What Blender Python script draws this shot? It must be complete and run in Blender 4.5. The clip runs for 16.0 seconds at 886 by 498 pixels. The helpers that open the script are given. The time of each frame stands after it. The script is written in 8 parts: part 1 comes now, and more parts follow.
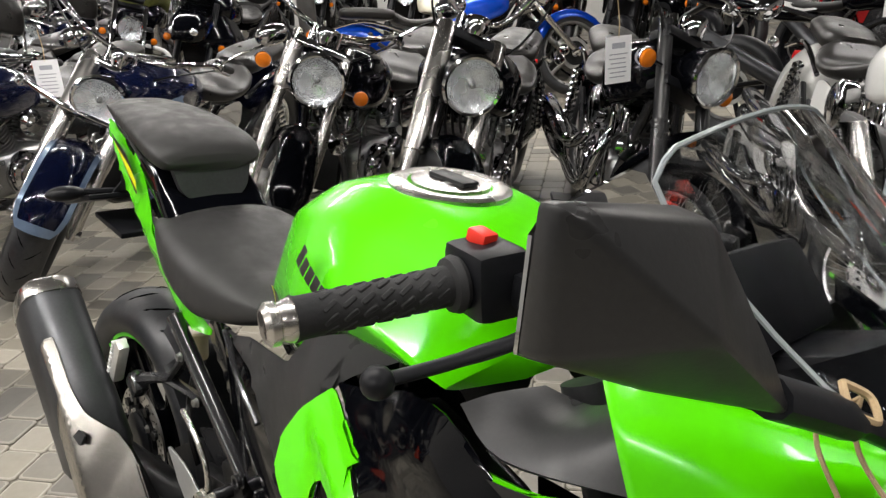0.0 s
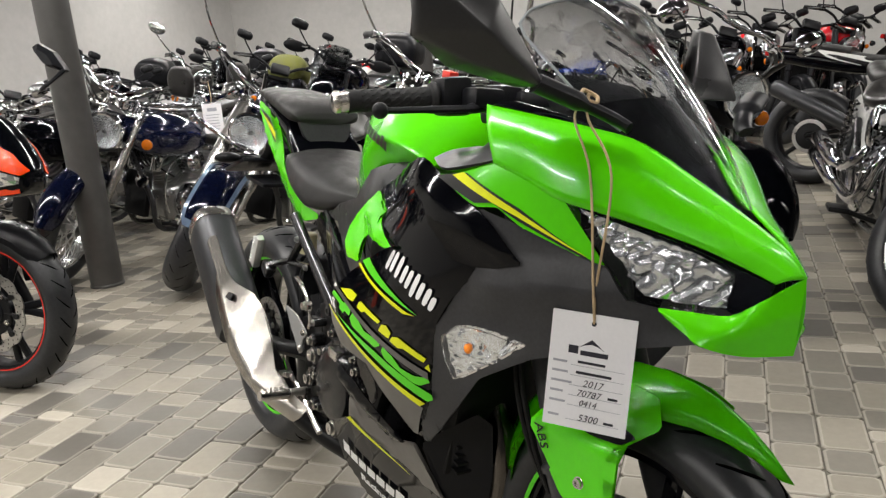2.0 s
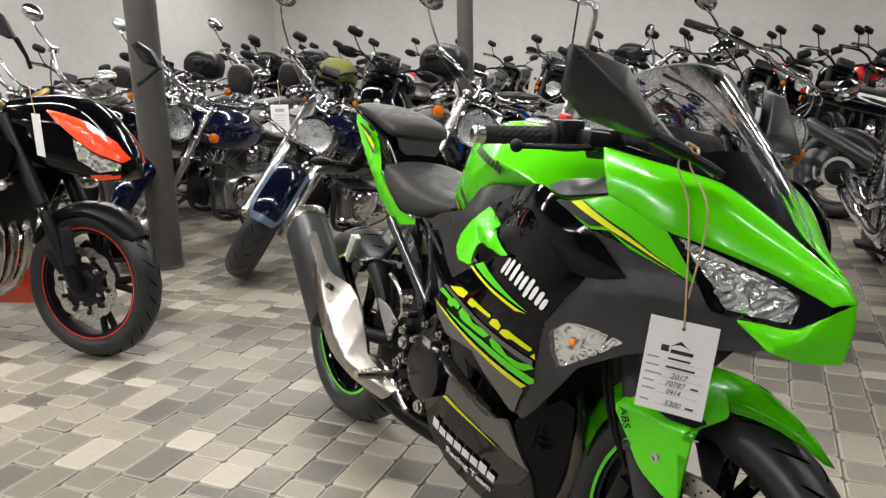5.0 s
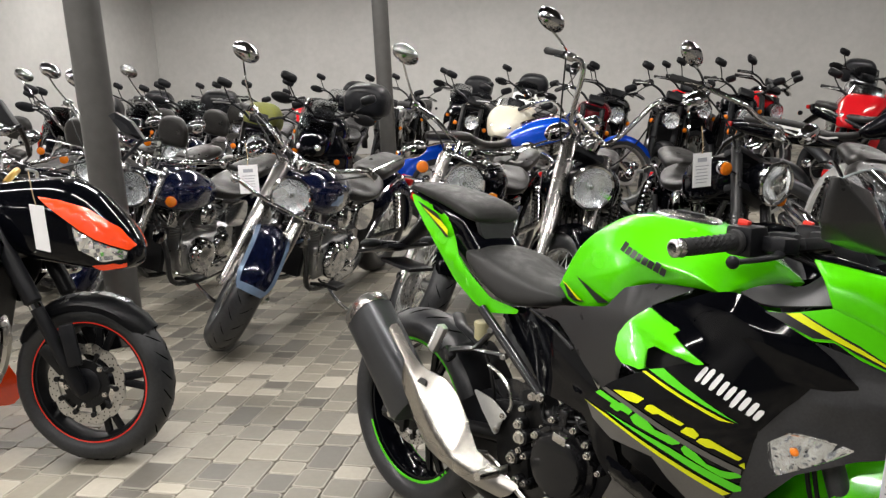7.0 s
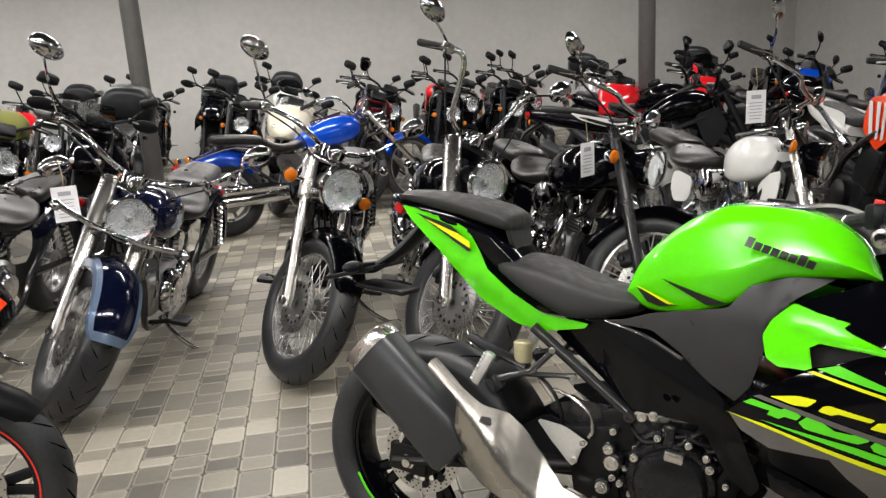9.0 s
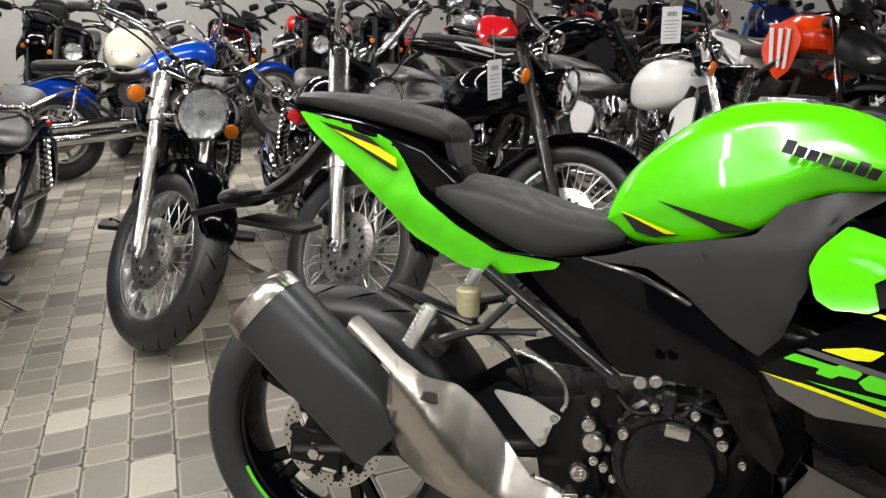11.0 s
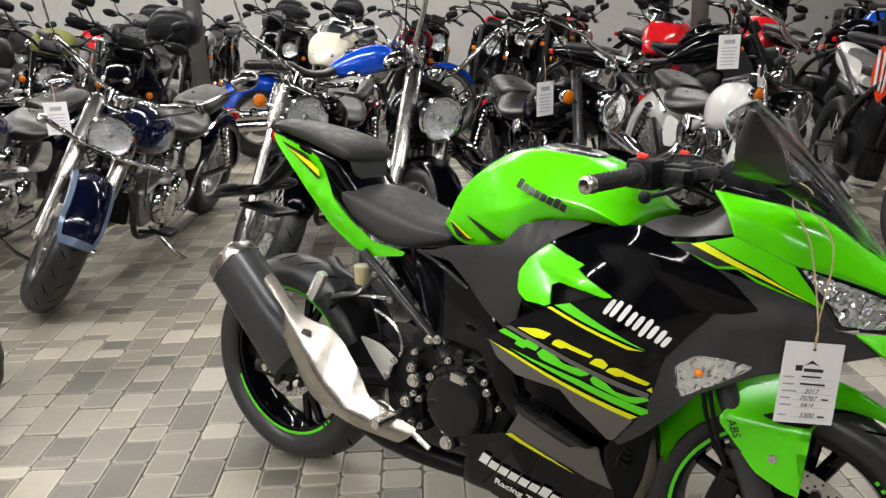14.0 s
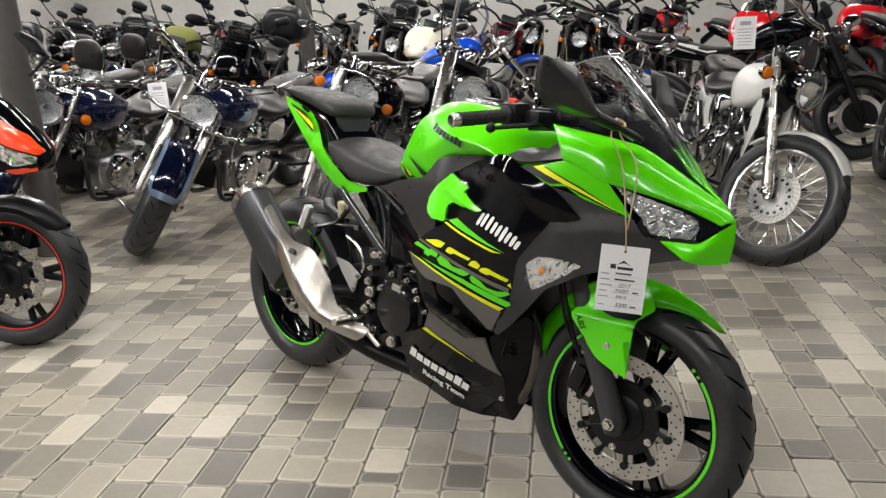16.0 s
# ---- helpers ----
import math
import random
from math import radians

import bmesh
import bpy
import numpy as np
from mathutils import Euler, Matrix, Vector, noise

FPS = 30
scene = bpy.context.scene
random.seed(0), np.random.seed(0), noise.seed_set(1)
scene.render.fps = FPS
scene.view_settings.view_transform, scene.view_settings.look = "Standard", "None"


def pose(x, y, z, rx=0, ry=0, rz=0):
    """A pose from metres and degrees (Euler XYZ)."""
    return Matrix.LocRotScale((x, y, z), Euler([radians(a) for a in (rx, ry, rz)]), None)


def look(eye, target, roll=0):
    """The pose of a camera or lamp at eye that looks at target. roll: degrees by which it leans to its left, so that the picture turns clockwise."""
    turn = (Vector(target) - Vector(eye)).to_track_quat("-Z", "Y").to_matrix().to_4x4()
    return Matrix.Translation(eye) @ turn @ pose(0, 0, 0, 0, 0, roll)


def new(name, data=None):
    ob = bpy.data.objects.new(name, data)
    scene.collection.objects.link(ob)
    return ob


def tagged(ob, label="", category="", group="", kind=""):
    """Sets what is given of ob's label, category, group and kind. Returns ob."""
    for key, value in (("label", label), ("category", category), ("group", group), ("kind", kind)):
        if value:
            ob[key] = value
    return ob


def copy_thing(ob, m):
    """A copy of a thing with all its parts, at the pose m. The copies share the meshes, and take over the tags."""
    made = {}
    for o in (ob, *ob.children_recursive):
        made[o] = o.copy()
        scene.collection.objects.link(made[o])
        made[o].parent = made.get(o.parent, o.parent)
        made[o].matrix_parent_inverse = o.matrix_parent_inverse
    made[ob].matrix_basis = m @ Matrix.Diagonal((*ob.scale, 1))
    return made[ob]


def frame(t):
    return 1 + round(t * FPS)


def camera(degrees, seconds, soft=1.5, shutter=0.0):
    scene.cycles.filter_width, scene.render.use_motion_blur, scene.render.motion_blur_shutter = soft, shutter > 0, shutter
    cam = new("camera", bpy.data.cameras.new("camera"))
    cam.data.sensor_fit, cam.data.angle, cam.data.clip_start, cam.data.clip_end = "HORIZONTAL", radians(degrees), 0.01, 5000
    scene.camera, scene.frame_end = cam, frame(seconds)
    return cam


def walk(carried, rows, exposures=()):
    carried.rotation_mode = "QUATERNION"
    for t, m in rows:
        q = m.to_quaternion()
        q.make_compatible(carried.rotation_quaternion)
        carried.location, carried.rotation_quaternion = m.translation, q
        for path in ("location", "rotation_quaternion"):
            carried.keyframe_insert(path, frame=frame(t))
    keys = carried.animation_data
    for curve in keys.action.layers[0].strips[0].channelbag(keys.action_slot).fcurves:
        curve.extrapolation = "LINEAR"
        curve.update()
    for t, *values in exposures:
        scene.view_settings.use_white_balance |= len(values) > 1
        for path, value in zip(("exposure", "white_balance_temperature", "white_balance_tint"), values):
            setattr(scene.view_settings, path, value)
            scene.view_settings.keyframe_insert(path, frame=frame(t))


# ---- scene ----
cam = camera(59.8, 16.0, soft=1.35)
PATH = [
    (0, (0.241, 0.49, 1.25), (-0.251, 2.282, 0.51), -3.7),
    (0.5, (0.325, 0.24, 1.285), (-0.302, 2.021, 0.623), -4.2),
    (1, (0.47, 0.14, 1.292), (-0.278, 1.898, 0.701), -4.8),
    (1.5, (0.56, 0.069, 1.217), (-0.247, 1.82, 0.682), -5.5),
    (2, (0.582, -0.049, 1.065), (-0.218, 1.715, 0.568), -5.1),
    (2.5, (0.616, -0.194, 0.966), (-0.156, 1.582, 0.467), -4.1),
    (3, (0.64, -0.278, 0.894), (-0.105, 1.505, 0.376), -2.8),
    (3.5, (0.626, -0.296, 0.897), (-0.111, 1.486, 0.365), -1.7),
    (4, (0.598, -0.279, 0.975), (-0.157, 1.494, 0.442), -1.1),
    (4.5, (0.572, -0.292, 1.054), (-0.222, 1.471, 0.542), -0.9),
    (5, (0.521, -0.34, 1.141), (-0.306, 1.415, 0.657), -1.2),
    (5.2, (0.471, -0.359, 1.167), (-0.362, 1.397, 0.697), -1.1),
    (7.3, (-0.174, -0.456, 1.331), (-0.601, 1.445, 0.88), -2.9),
    (7.5, (-0.27, -0.404, 1.315), (-0.626, 1.511, 0.858), -3.0),
    (8, (-0.497, -0.29, 1.325), (-0.683, 1.645, 0.855), -3.3),
    (8.5, (-0.729, -0.288, 1.349), (-0.714, 1.655, 0.873), -3.3),
    (9, (-0.863, -0.224, 1.345), (-0.661, 1.705, 0.859), -3.5),
    (9.5, (-0.894, 0.057, 1.311), (-0.524, 1.957, 0.806), -3.1),
    (10, (-0.911, 0.339, 1.198), (-0.393, 2.195, 0.661), -2.3),
    (10.2, (-0.926, 0.36, 1.144), (-0.374, 2.2, 0.588), -2.0),
    (12.3, (-0.882, -0.086, 1.29), (-0.46, 1.744, 0.602), -1.0),
    (12.5, (-0.801, -0.113, 1.299), (-0.438, 1.731, 0.613), -1.2),
    (13, (-0.604, -0.163, 1.302), (-0.361, 1.705, 0.63), -1.4),
    (13.5, (-0.426, -0.279, 1.293), (-0.327, 1.608, 0.638), -1.8),
    (14, (-0.227, -0.397, 1.343), (-0.281, 1.497, 0.703), -2.0),
    (14.5, (0.006, -0.459, 1.35), (-0.238, 1.427, 0.731), -2.5),
    (15, (0.201, -0.475, 1.322), (-0.143, 1.397, 0.709), -2.8),
    (15.5, (0.282, -0.605, 1.292), (-0.106, 1.258, 0.678), -3.1),
    (16, (0.323, -0.803, 1.277), (-0.076, 1.055, 0.653), -3.3),
]
walk(cam, [(t, look(eye, target, roll)) for t, eye, target, roll in PATH])

# ---- world, lamps, exposure ----
ROOM_TURN = 2.9            # the room and its paving are turned a little
CEIL = 3.3
world = bpy.data.worlds.new("world")
world.use_nodes = True
world.node_tree.nodes["Background"].inputs["Color"].default_value = (0.75, 0.85, 1.0, 1)
world.node_tree.nodes["Background"].inputs["Strength"].default_value = 0.15
scene.world = world
scene.view_settings.exposure = 0.0
LAMP_POWER = 86.0


def room(x, y, z=0.0, rz=0.0):
    """A pose in the room's own axes."""
    return pose(0, 0, 0, 0, 0, ROOM_TURN) @ pose(x, y, z, 0, 0, rz)


TUBES = [(x, y) for y in (-2.4, 1.2, 5.6, 9.8) for x in (-6.2, -3.4, -0.6, 3.4)]
for x, y in TUBES:
    lamp = bpy.data.lights.new("tube_lamp", "AREA")
    lamp.shape, lamp.size, lamp.size_y = "RECTANGLE", 2.4, 0.10
    lamp.energy, lamp.color = LAMP_POWER * (1.15 if y > 5 else 1.0) * (1.0 if x < 3 else 0.8 if y > 5 else 0.35), (1.0, 0.96, 0.915)
    new("tube_lamp", lamp).matrix_world = room(x, y, CEIL - 0.085)

# ---- materials ----
def node(nt, kind, **values):
    n = nt.nodes.new(kind)
    for key, v in values.items():
        n.inputs[key.replace("_", " ")].default_value = v
    return n


def mat(name, col, rough=0.5, metal=0.0, var=0.12, grain=60.0, bump=0.0, coat=0.0, spots=0.0, trans=0.0, alpha=1.0, glow=0.0, rand=0.0, spec=0.5, ior=1.45):
    """A surface with broad and fine variation of its colour and gloss."""
    m = bpy.data.materials.new(name)
    m.use_nodes = True
    nt = m.node_tree
    b = nt.nodes["Principled BSDF"]
    co = nt.nodes.new("ShaderNodeTexCoord")
    fine = node(nt, "ShaderNodeTexNoise", Scale=grain, Detail=4.0, Roughness=0.6)
    broad = node(nt, "ShaderNodeTexNoise", Scale=max(1.5, grain / 14), Detail=3.0)
    nt.links.new(co.outputs["Object"], fine.inputs["Vector"])
    nt.links.new(co.outputs["Object"], broad.inputs["Vector"])
    both = nt.nodes.new("ShaderNodeMath")
    both.operation = "ADD"
    nt.links.new(fine.outputs["Fac"], both.inputs[0])
    nt.links.new(broad.outputs["Fac"], both.inputs[1])
    last = both
    if rand:
        info = nt.nodes.new("ShaderNodeObjectInfo")
        mul = nt.nodes.new("ShaderNodeMath")
        mul.operation = "MULTIPLY_ADD"
        mul.inputs[1].default_value = rand
        nt.links.new(info.outputs["Random"], mul.inputs[0])
        nt.links.new(last.outputs[0], mul.inputs[2])
        last = mul
    ramp = nt.nodes.new("ShaderNodeMapRange")
    ramp.inputs["From Min"].default_value, ramp.inputs["From Max"].default_value = 0.7, 1.3 + rand
    ramp.inputs["To Min"].default_value, ramp.inputs["To Max"].default_value = 1 - var, 1 + var
    nt.links.new(last.outputs[0], ramp.inputs["Value"])
    mix = nt.nodes.new("ShaderNodeVectorMath")
    mix.operation = "SCALE"
    mix.inputs[0].default_value = col
    nt.links.new(ramp.outputs[0], mix.inputs["Scale"])
    nt.links.new(mix.outputs[0], b.inputs["Base Color"])
    gloss = nt.nodes.new("ShaderNodeMapRange")
    gloss.inputs["From Min"].default_value, gloss.inputs["From Max"].default_value = 0.3, 0.7
    gloss.inputs["To Min"].default_value, gloss.inputs["To Max"].default_value = max(0.0, rough * (1 - 0.25)), min(1.0, rough * 1.25)
    nt.links.new(broad.outputs["Fac"], gloss.inputs["Value"])
    nt.links.new(gloss.outputs[0], b.inputs["Roughness"])
    b.inputs["Metallic"].default_value = metal
    b.inputs["Coat Weight"].default_value = coat
    b.inputs["Coat Roughness"].default_value = 0.03
    b.inputs["Transmission Weight"].default_value = trans
    b.inputs["Alpha"].default_value = alpha
    b.inputs["Specular IOR Level"].default_value = spec
    b.inputs["IOR"].default_value = ior
    if glow:
        b.inputs["Emission Color"].default_value = (*col, 1)
        b.inputs["Emission Strength"].default_value = glow
    if bump:
        bu = nt.nodes.new("ShaderNodeBump")
        bu.inputs["Strength"].default_value, bu.inputs["Distance"].default_value = bump, 0.002
        nt.links.new(fine.outputs["Fac"], bu.inputs["Height"])
        nt.links.new(bu.outputs[0], b.inputs["Normal"])
    return m


LIME = mat("lime_paint", (0.088, 0.62, 0.001), 0.22, 0.0, 0.04, 90, coat=0.35, spec=0.4)
LIME_FLAT = mat("lime_tape", (0.09, 0.62, 0.01), 0.4, 0, 0.05, 90)
YELLOW = mat("yellow_decal", (0.68, 0.72, 0.0), 0.35, 0, 0.05, 90)
GLOSS_BLACK = mat("gloss_black_paint", (0.0014, 0.0016, 0.0026), 0.07, 0, 0.2, 40, spec=0.26)
SATIN_BLACK = mat("satin_black_plastic", (0.007, 0.0074, 0.009), 0.38, 0, 0.25, 120, bump=0.05, spec=0.22)
MATT_BLACK = mat("matt_black_metal", (0.006, 0.006, 0.0065), 0.42, 0.0, 0.3, 80, bump=0.1, spec=0.25)
GREY_MET = mat("grey_metallic_paint", (0.13, 0.125, 0.12), 0.38, 0.5, 0.08, 300, coat=0.2)
GREY_DARK = mat("dark_grey_plastic", (0.036, 0.0365, 0.039), 0.40, 0, 0.2, 200, bump=0.08, spec=0.34)
SEAT = mat("seat_vinyl", (0.022, 0.0215, 0.0215), 0.5, 0, 0.12, 500, bump=0.25, spec=0.4)
SEAT_BROWN = mat("worn_seat_leather", (0.014, 0.013, 0.012), 0.36, 0, 0.25, 200, bump=0.2, spec=0.45)
RUBBER = mat("tyre_rubber", (0.022, 0.0228, 0.025), 0.4, 0, 0.3, 90, bump=0.12, spec=0.45)
# near-black without gloss: paints the shade inside the tread grooves
GROOVE_SHADE = mat("tread_groove_shade", (0.001, 0.001, 0.001), 0.9, 0, 0.1, 90, spec=0.0)
SHELL = mat("mirror_shell_plastic", (0.026, 0.026, 0.027), 0.36, 0, 0.15, 260, bump=0.06)
GRIP = mat("grip_rubber", (0.014, 0.014, 0.015), 0.7, 0, 0.2, 250, bump=0.3)
CHROME = mat("chrome", (0.56, 0.56, 0.57), 0.07, 1.0, 0.06, 30)
POLISHED = mat("polished_alloy", (0.50, 0.485, 0.465), 0.24, 1.0, 0.1, 60)
STEEL = mat("brushed_steel", (0.60, 0.58, 0.55), 0.27, 1.0, 0.05, 220)
WHEEL_RIM = mat("polished_wheel_rim", (0.72, 0.72, 0.72), 0.24, 0.9, 0.08, 60)
SPOKE = mat("bright_spoke", (0.78, 0.78, 0.77), 0.32, 0.85, 0.05, 60)
BARE_ALLOY = mat("bare_alloy", (0.74, 0.74, 0.73), 0.38, 0.8, 0.06, 120)
KNEE = mat("grey_knee_panel", (0.036, 0.036, 0.037), 0.36, 0.3, 0.1, 250, bump=0.05)
ALLOY = mat("cast_alloy", (0.36, 0.36, 0.355), 0.33, 0.95, 0.15, 120, bump=0.1)
SHIELD = mat("satin_steel_sheet", (0.39, 0.37, 0.34), 0.28, 1.0, 0.1, 40)
HEADER = mat("heat_stained_pipe", (0.11, 0.10, 0.09), 0.2, 1.0, 0.25, 30)
CAN = mat("brushed_dark_silencer", (0.05, 0.052, 0.056), 0.36, 0.6, 0.1, 200)
DISC = mat("disc_steel", (0.52, 0.51, 0.49), 0.33, 1.0, 0.15, 200)
ENGINE = mat("black_engine_paint", (0.010, 0.010, 0.011), 0.22, 0.1, 0.3, 90, bump=0.08, spec=0.4)
FRAME = mat("black_frame_paint", (0.015, 0.015, 0.0165), 0.26, 0, 0.2, 60, coat=0.4)
LENS = mat("clear_lens", (0.96, 0.98, 1.0), 0.02, 0, 0.0, 20, trans=1.0, ior=1.3)

def facet_mat(name, col, scale, rough=0.14, metal=0.95, deep=0.012):
    """Bright metal pressed into many small facets."""
    m = mat(name, col, rough, metal, 0.15, 60)
    nt = m.node_tree
    co = nt.nodes.new("ShaderNodeTexCoord")
    cell = node(nt, "ShaderNodeTexVoronoi", Scale=scale)
    nt.links.new(co.outputs["Object"], cell.inputs["Vector"])
    bu = nt.nodes.new("ShaderNodeBump")
    bu.inputs["Strength"].default_value, bu.inputs["Distance"].default_value = 1.0, deep
    nt.links.new(cell.outputs["Distance"], bu.inputs["Height"])
    nt.links.new(bu.outputs[0], nt.nodes["Principled BSDF"].inputs["Normal"])
    return m


FACET = mat("faceted_reflector", (0.86, 0.87, 0.88), 0.13, 0.92, 0.06, 60)
REFLECTOR = facet_mat("fluted_lamp_reflector", (0.80, 0.80, 0.79), 22.0, 0.24, 0.9, 0.00022)
SCREEN_RIM = mat("pale_screen_edge", (0.42, 0.46, 0.48), 0.15, 0, 0.05, 60, trans=0.4)
SCREEN = mat("smoked_screen", (0.84, 0.85, 0.87), 0.02, 0, 0.0, 20, trans=1.0, ior=1.09)
SCREEN_CLEAR = mat("clear_screen", (0.85, 0.87, 0.88), 0.04, 0, 0.0, 20, trans=1.0, ior=1.15)
AMBER = mat("amber_lens", (0.85, 0.22, 0.01), 0.15, 0, 0.1, 60, trans=0.35)
RED_LENS = mat("red_lens", (0.45, 0.01, 0.01), 0.12, 0, 0.1, 60, trans=0.2)
RED_TAPE = mat("red_tape", (0.7, 0.03, 0.015), 0.4, 0, 0.05, 60)
ORANGE = mat("orange_paint", (0.85, 0.058, 0.006), 0.2, 0, 0.06, 60, coat=0.7)
RED = mat("red_paint", (0.55, 0.01, 0.015), 0.16, 0, 0.06, 60, coat=0.7)
MAROON = mat("maroon_paint", (0.16, 0.006, 0.012), 0.14, 0.2, 0.08, 60, coat=0.8)
BLUE = mat("bright_blue_paint", (0.003, 0.065, 0.52), 0.14, 0.25, 0.06, 60, coat=0.8)
NAVY = mat("navy_paint", (0.005, 0.008, 0.034), 0.12, 0.2, 0.12, 60, coat=0.8)
SKY_BLUE = mat("pale_blue_paint", (0.24, 0.33, 0.48), 0.2, 0.2, 0.1, 60, coat=0.6)
WHITE = mat("white_paint", (0.78, 0.78, 0.76), 0.2, 0, 0.03, 60, coat=0.5)
CREAM = mat("cream_paint", (0.62, 0.58, 0.46), 0.3, 0, 0.05, 60, coat=0.3)
SILVER = mat("silver_paint", (0.45, 0.45, 0.46), 0.28, 0.7, 0.06, 200, coat=0.4)
OLIVE = mat("olive_canvas", (0.10, 0.105, 0.02), 0.8, 0, 0.2, 200, bump=0.4)
GOLD = mat("gold_anodised", (0.65, 0.42, 0.1), 0.3, 0.9, 0.1, 60)
YELLOW_PAINT = mat("yellow_paint", (0.75, 0.5, 0.01), 0.25, 0, 0.06, 60, coat=0.4)
CARD = mat("white_card", (0.8, 0.8, 0.82), 0.6, 0, 0.03, 200, bump=0.05)
INK = mat("black_ink", (0.02, 0.02, 0.03), 0.6, 0, 0.1, 100)
PALE_INK = mat("grey_ink", (0.35, 0.36, 0.4), 0.6, 0, 0.1, 100)
STRING = mat("hemp_string", (0.45, 0.33, 0.19), 0.85, 0, 0.2, 900, bump=0.5)
DECAL_WHITE = mat("white_decal", (0.8, 0.8, 0.8), 0.35, 0, 0.02, 60)
DECAL_BLACK = mat("black_decal", (0.012, 0.012, 0.012), 0.3, 0, 0.02, 60)
MIRROR = mat("mirror_glass", (0.8, 0.81, 0.82), 0.02, 1.0, 0.0, 20)
FLUID = mat("yellowed_reservoir", (0.55, 0.5, 0.3), 0.35, 0, 0.08, 80, trans=0.2)
PLASTER = mat("grey_plaster", (0.46, 0.455, 0.44), 0.85, 0, 0.07, 9, bump=0.15)
CEILING = mat("dark_ceiling_paint", (0.05, 0.05, 0.052), 0.9, 0, 0.05, 6)
COLUMN = mat("grey_column_paint", (0.072, 0.07, 0.067), 0.4, 0.15, 0.14, 14, bump=0.1)
# for the unseen wall behind the camera: dark, so gloss black reflects little
DARK_WALL = mat("unseen_dark_wall", (0.07, 0.07, 0.072), 0.8, 0, 0.08, 9, bump=0.1)
JOINT = mat("joint_sand", (0.16, 0.148, 0.122), 0.95, 0, 0.3, 200, bump=0.4)
TUBE_GLOW = mat("lit_tube", (1.0, 0.97, 0.92), 0.5, 0, 0.0, 10, glow=9.0)


def stone_mat(name, col):
    """A worn, slightly shiny concrete paver with stains and a pale rubbed rim."""
    m = mat(name, col, 0.46, 0, 0.17, 38, bump=0.25, rand=0.55)
    return m


RIMS = [mat("paver_rim_%s" % n, c, 0.5, 0, 0.15, 60, bump=0.2, rand=0.3) for n, c in (("pale", (0.43, 0.40, 0.34)), ("buff", (0.37, 0.34, 0.285)), ("grey", (0.31, 0.288, 0.242)), ("dark", (0.245, 0.23, 0.198)))]
STONE = [stone_mat("paver_%s" % n, c) for n, c in (("pale", (0.375, 0.345, 0.285)), ("buff", (0.27, 0.247, 0.20)), ("grey", (0.195, 0.18, 0.15)), ("dark", (0.13, 0.121, 0.104)))]

# ---- shaping helpers ----
V = Vector
RX90 = Matrix.Rotation(radians(-90), 4, "X")


def curve(pts, n=6, closed=False):
    """A smooth line through the points, n steps from one to the next."""
    p = [V(q) for q in pts]
    out, k = [], len(p)
    for i in range(k if closed else k - 1):
        a, b, c, d = (p[(i + j) % k] if closed else p[min(max(i + j, 0), k - 1)] for j in (-1, 0, 1, 2))
        for s in range(n):
            u = s / n
            out.append(0.5 * (2 * b + (c - a) * u + (2 * a - 5 * b + 4 * c - d) * u * u + (3 * b - a - 3 * c + d) * u ** 3))
    if not closed:
        out.append(p[-1])
    return out


def loft(bm, rings, caps=True, loop=True):
    rows = [[bm.verts.new(q) for q in ring] for ring in rings]
    n = len(rows[0])
    for a, b in zip(rows, rows[1:]):
        for i in range(n if loop else n - 1):
            j = (i + 1) % n
            bm.faces.new((a[i], a[j], b[j], b[i]))
    if caps:
        bm.faces.new(rows[0][::-1])
        bm.faces.new(rows[-1])
    return rows


def tube(bm, pts, r, seg=10, flat=1.0, caps=True):
    """A round bar along the points; r is one radius or one a point."""
    pts = [V(p) for p in pts]
    rs = r if isinstance(r, (list, tuple)) else [r] * len(pts)
    side, rings = None, []
    for i, p in enumerate(pts):
        way = (pts[min(i + 1, len(pts) - 1)] - pts[max(i - 1, 0)]).normalized()
        if side is None:
            side = way.cross(V((0, 0, 1)) if abs(way.z) < 0.9 else V((1, 0, 0)))
        side = (side - way * side.dot(way)).normalized()
        up = way.cross(side)
        rings.append([p + rs[i] * (math.cos(a) * side + flat * math.sin(a) * up) for a in (2 * math.pi * k / seg for k in range(seg))])
    loft(bm, rings, caps)
    return bm


def lathe(bm, prof, m=Matrix(), seg=32, closed=False):
    """Turns a profile of (radius, height) about the axis z of m."""
    rings = []
    for r, h in prof:
        rings.append([m @ V((r * math.cos(2 * math.pi * k / seg), r * math.sin(2 * math.pi * k / seg), h)) for k in range(seg)])
    if closed:
        rings.append(rings[0])
        rows = [[bm.verts.new(q) for q in ring] for ring in rings[:-1]]
        rows.append(rows[0])
        for a, b in zip(rows, rows[1:]):
            for i in range(seg):
                j = (i + 1) % seg
                bm.faces.new((a[i], a[j], b[j], b[i]))
    else:
        loft(bm, rings, caps=True)
    return bm


def box(bm, sx, sy, sz, m=Matrix(), bevel=0.0, seg=2):
    made = bmesh.ops.create_cube(bm, size=1, matrix=m @ Matrix.Diagonal((sx, sy, sz, 1)))
    if bevel:
        edges = list({e for v in made["verts"] for e in v.link_edges})
        bmesh.ops.bevel(bm, geom=edges, offset=bevel, segments=seg, profile=0.6, affect="EDGES")
    return bm


def ball(bm, centre, sx, sy=None, sz=None, u=16, v=10, m=Matrix()):
    bmesh.ops.create_uvsphere(bm, u_segments=u, v_segments=v, radius=1, matrix=m @ Matrix.Translation(centre) @ Matrix.Diagonal((sx, sy or sx, sz or sx, 1)))
    return bm


def rod(bm, a, b, r, seg=10, r2=None):
    return tube(bm, [a, b], [r, r if r2 is None else r2], seg)


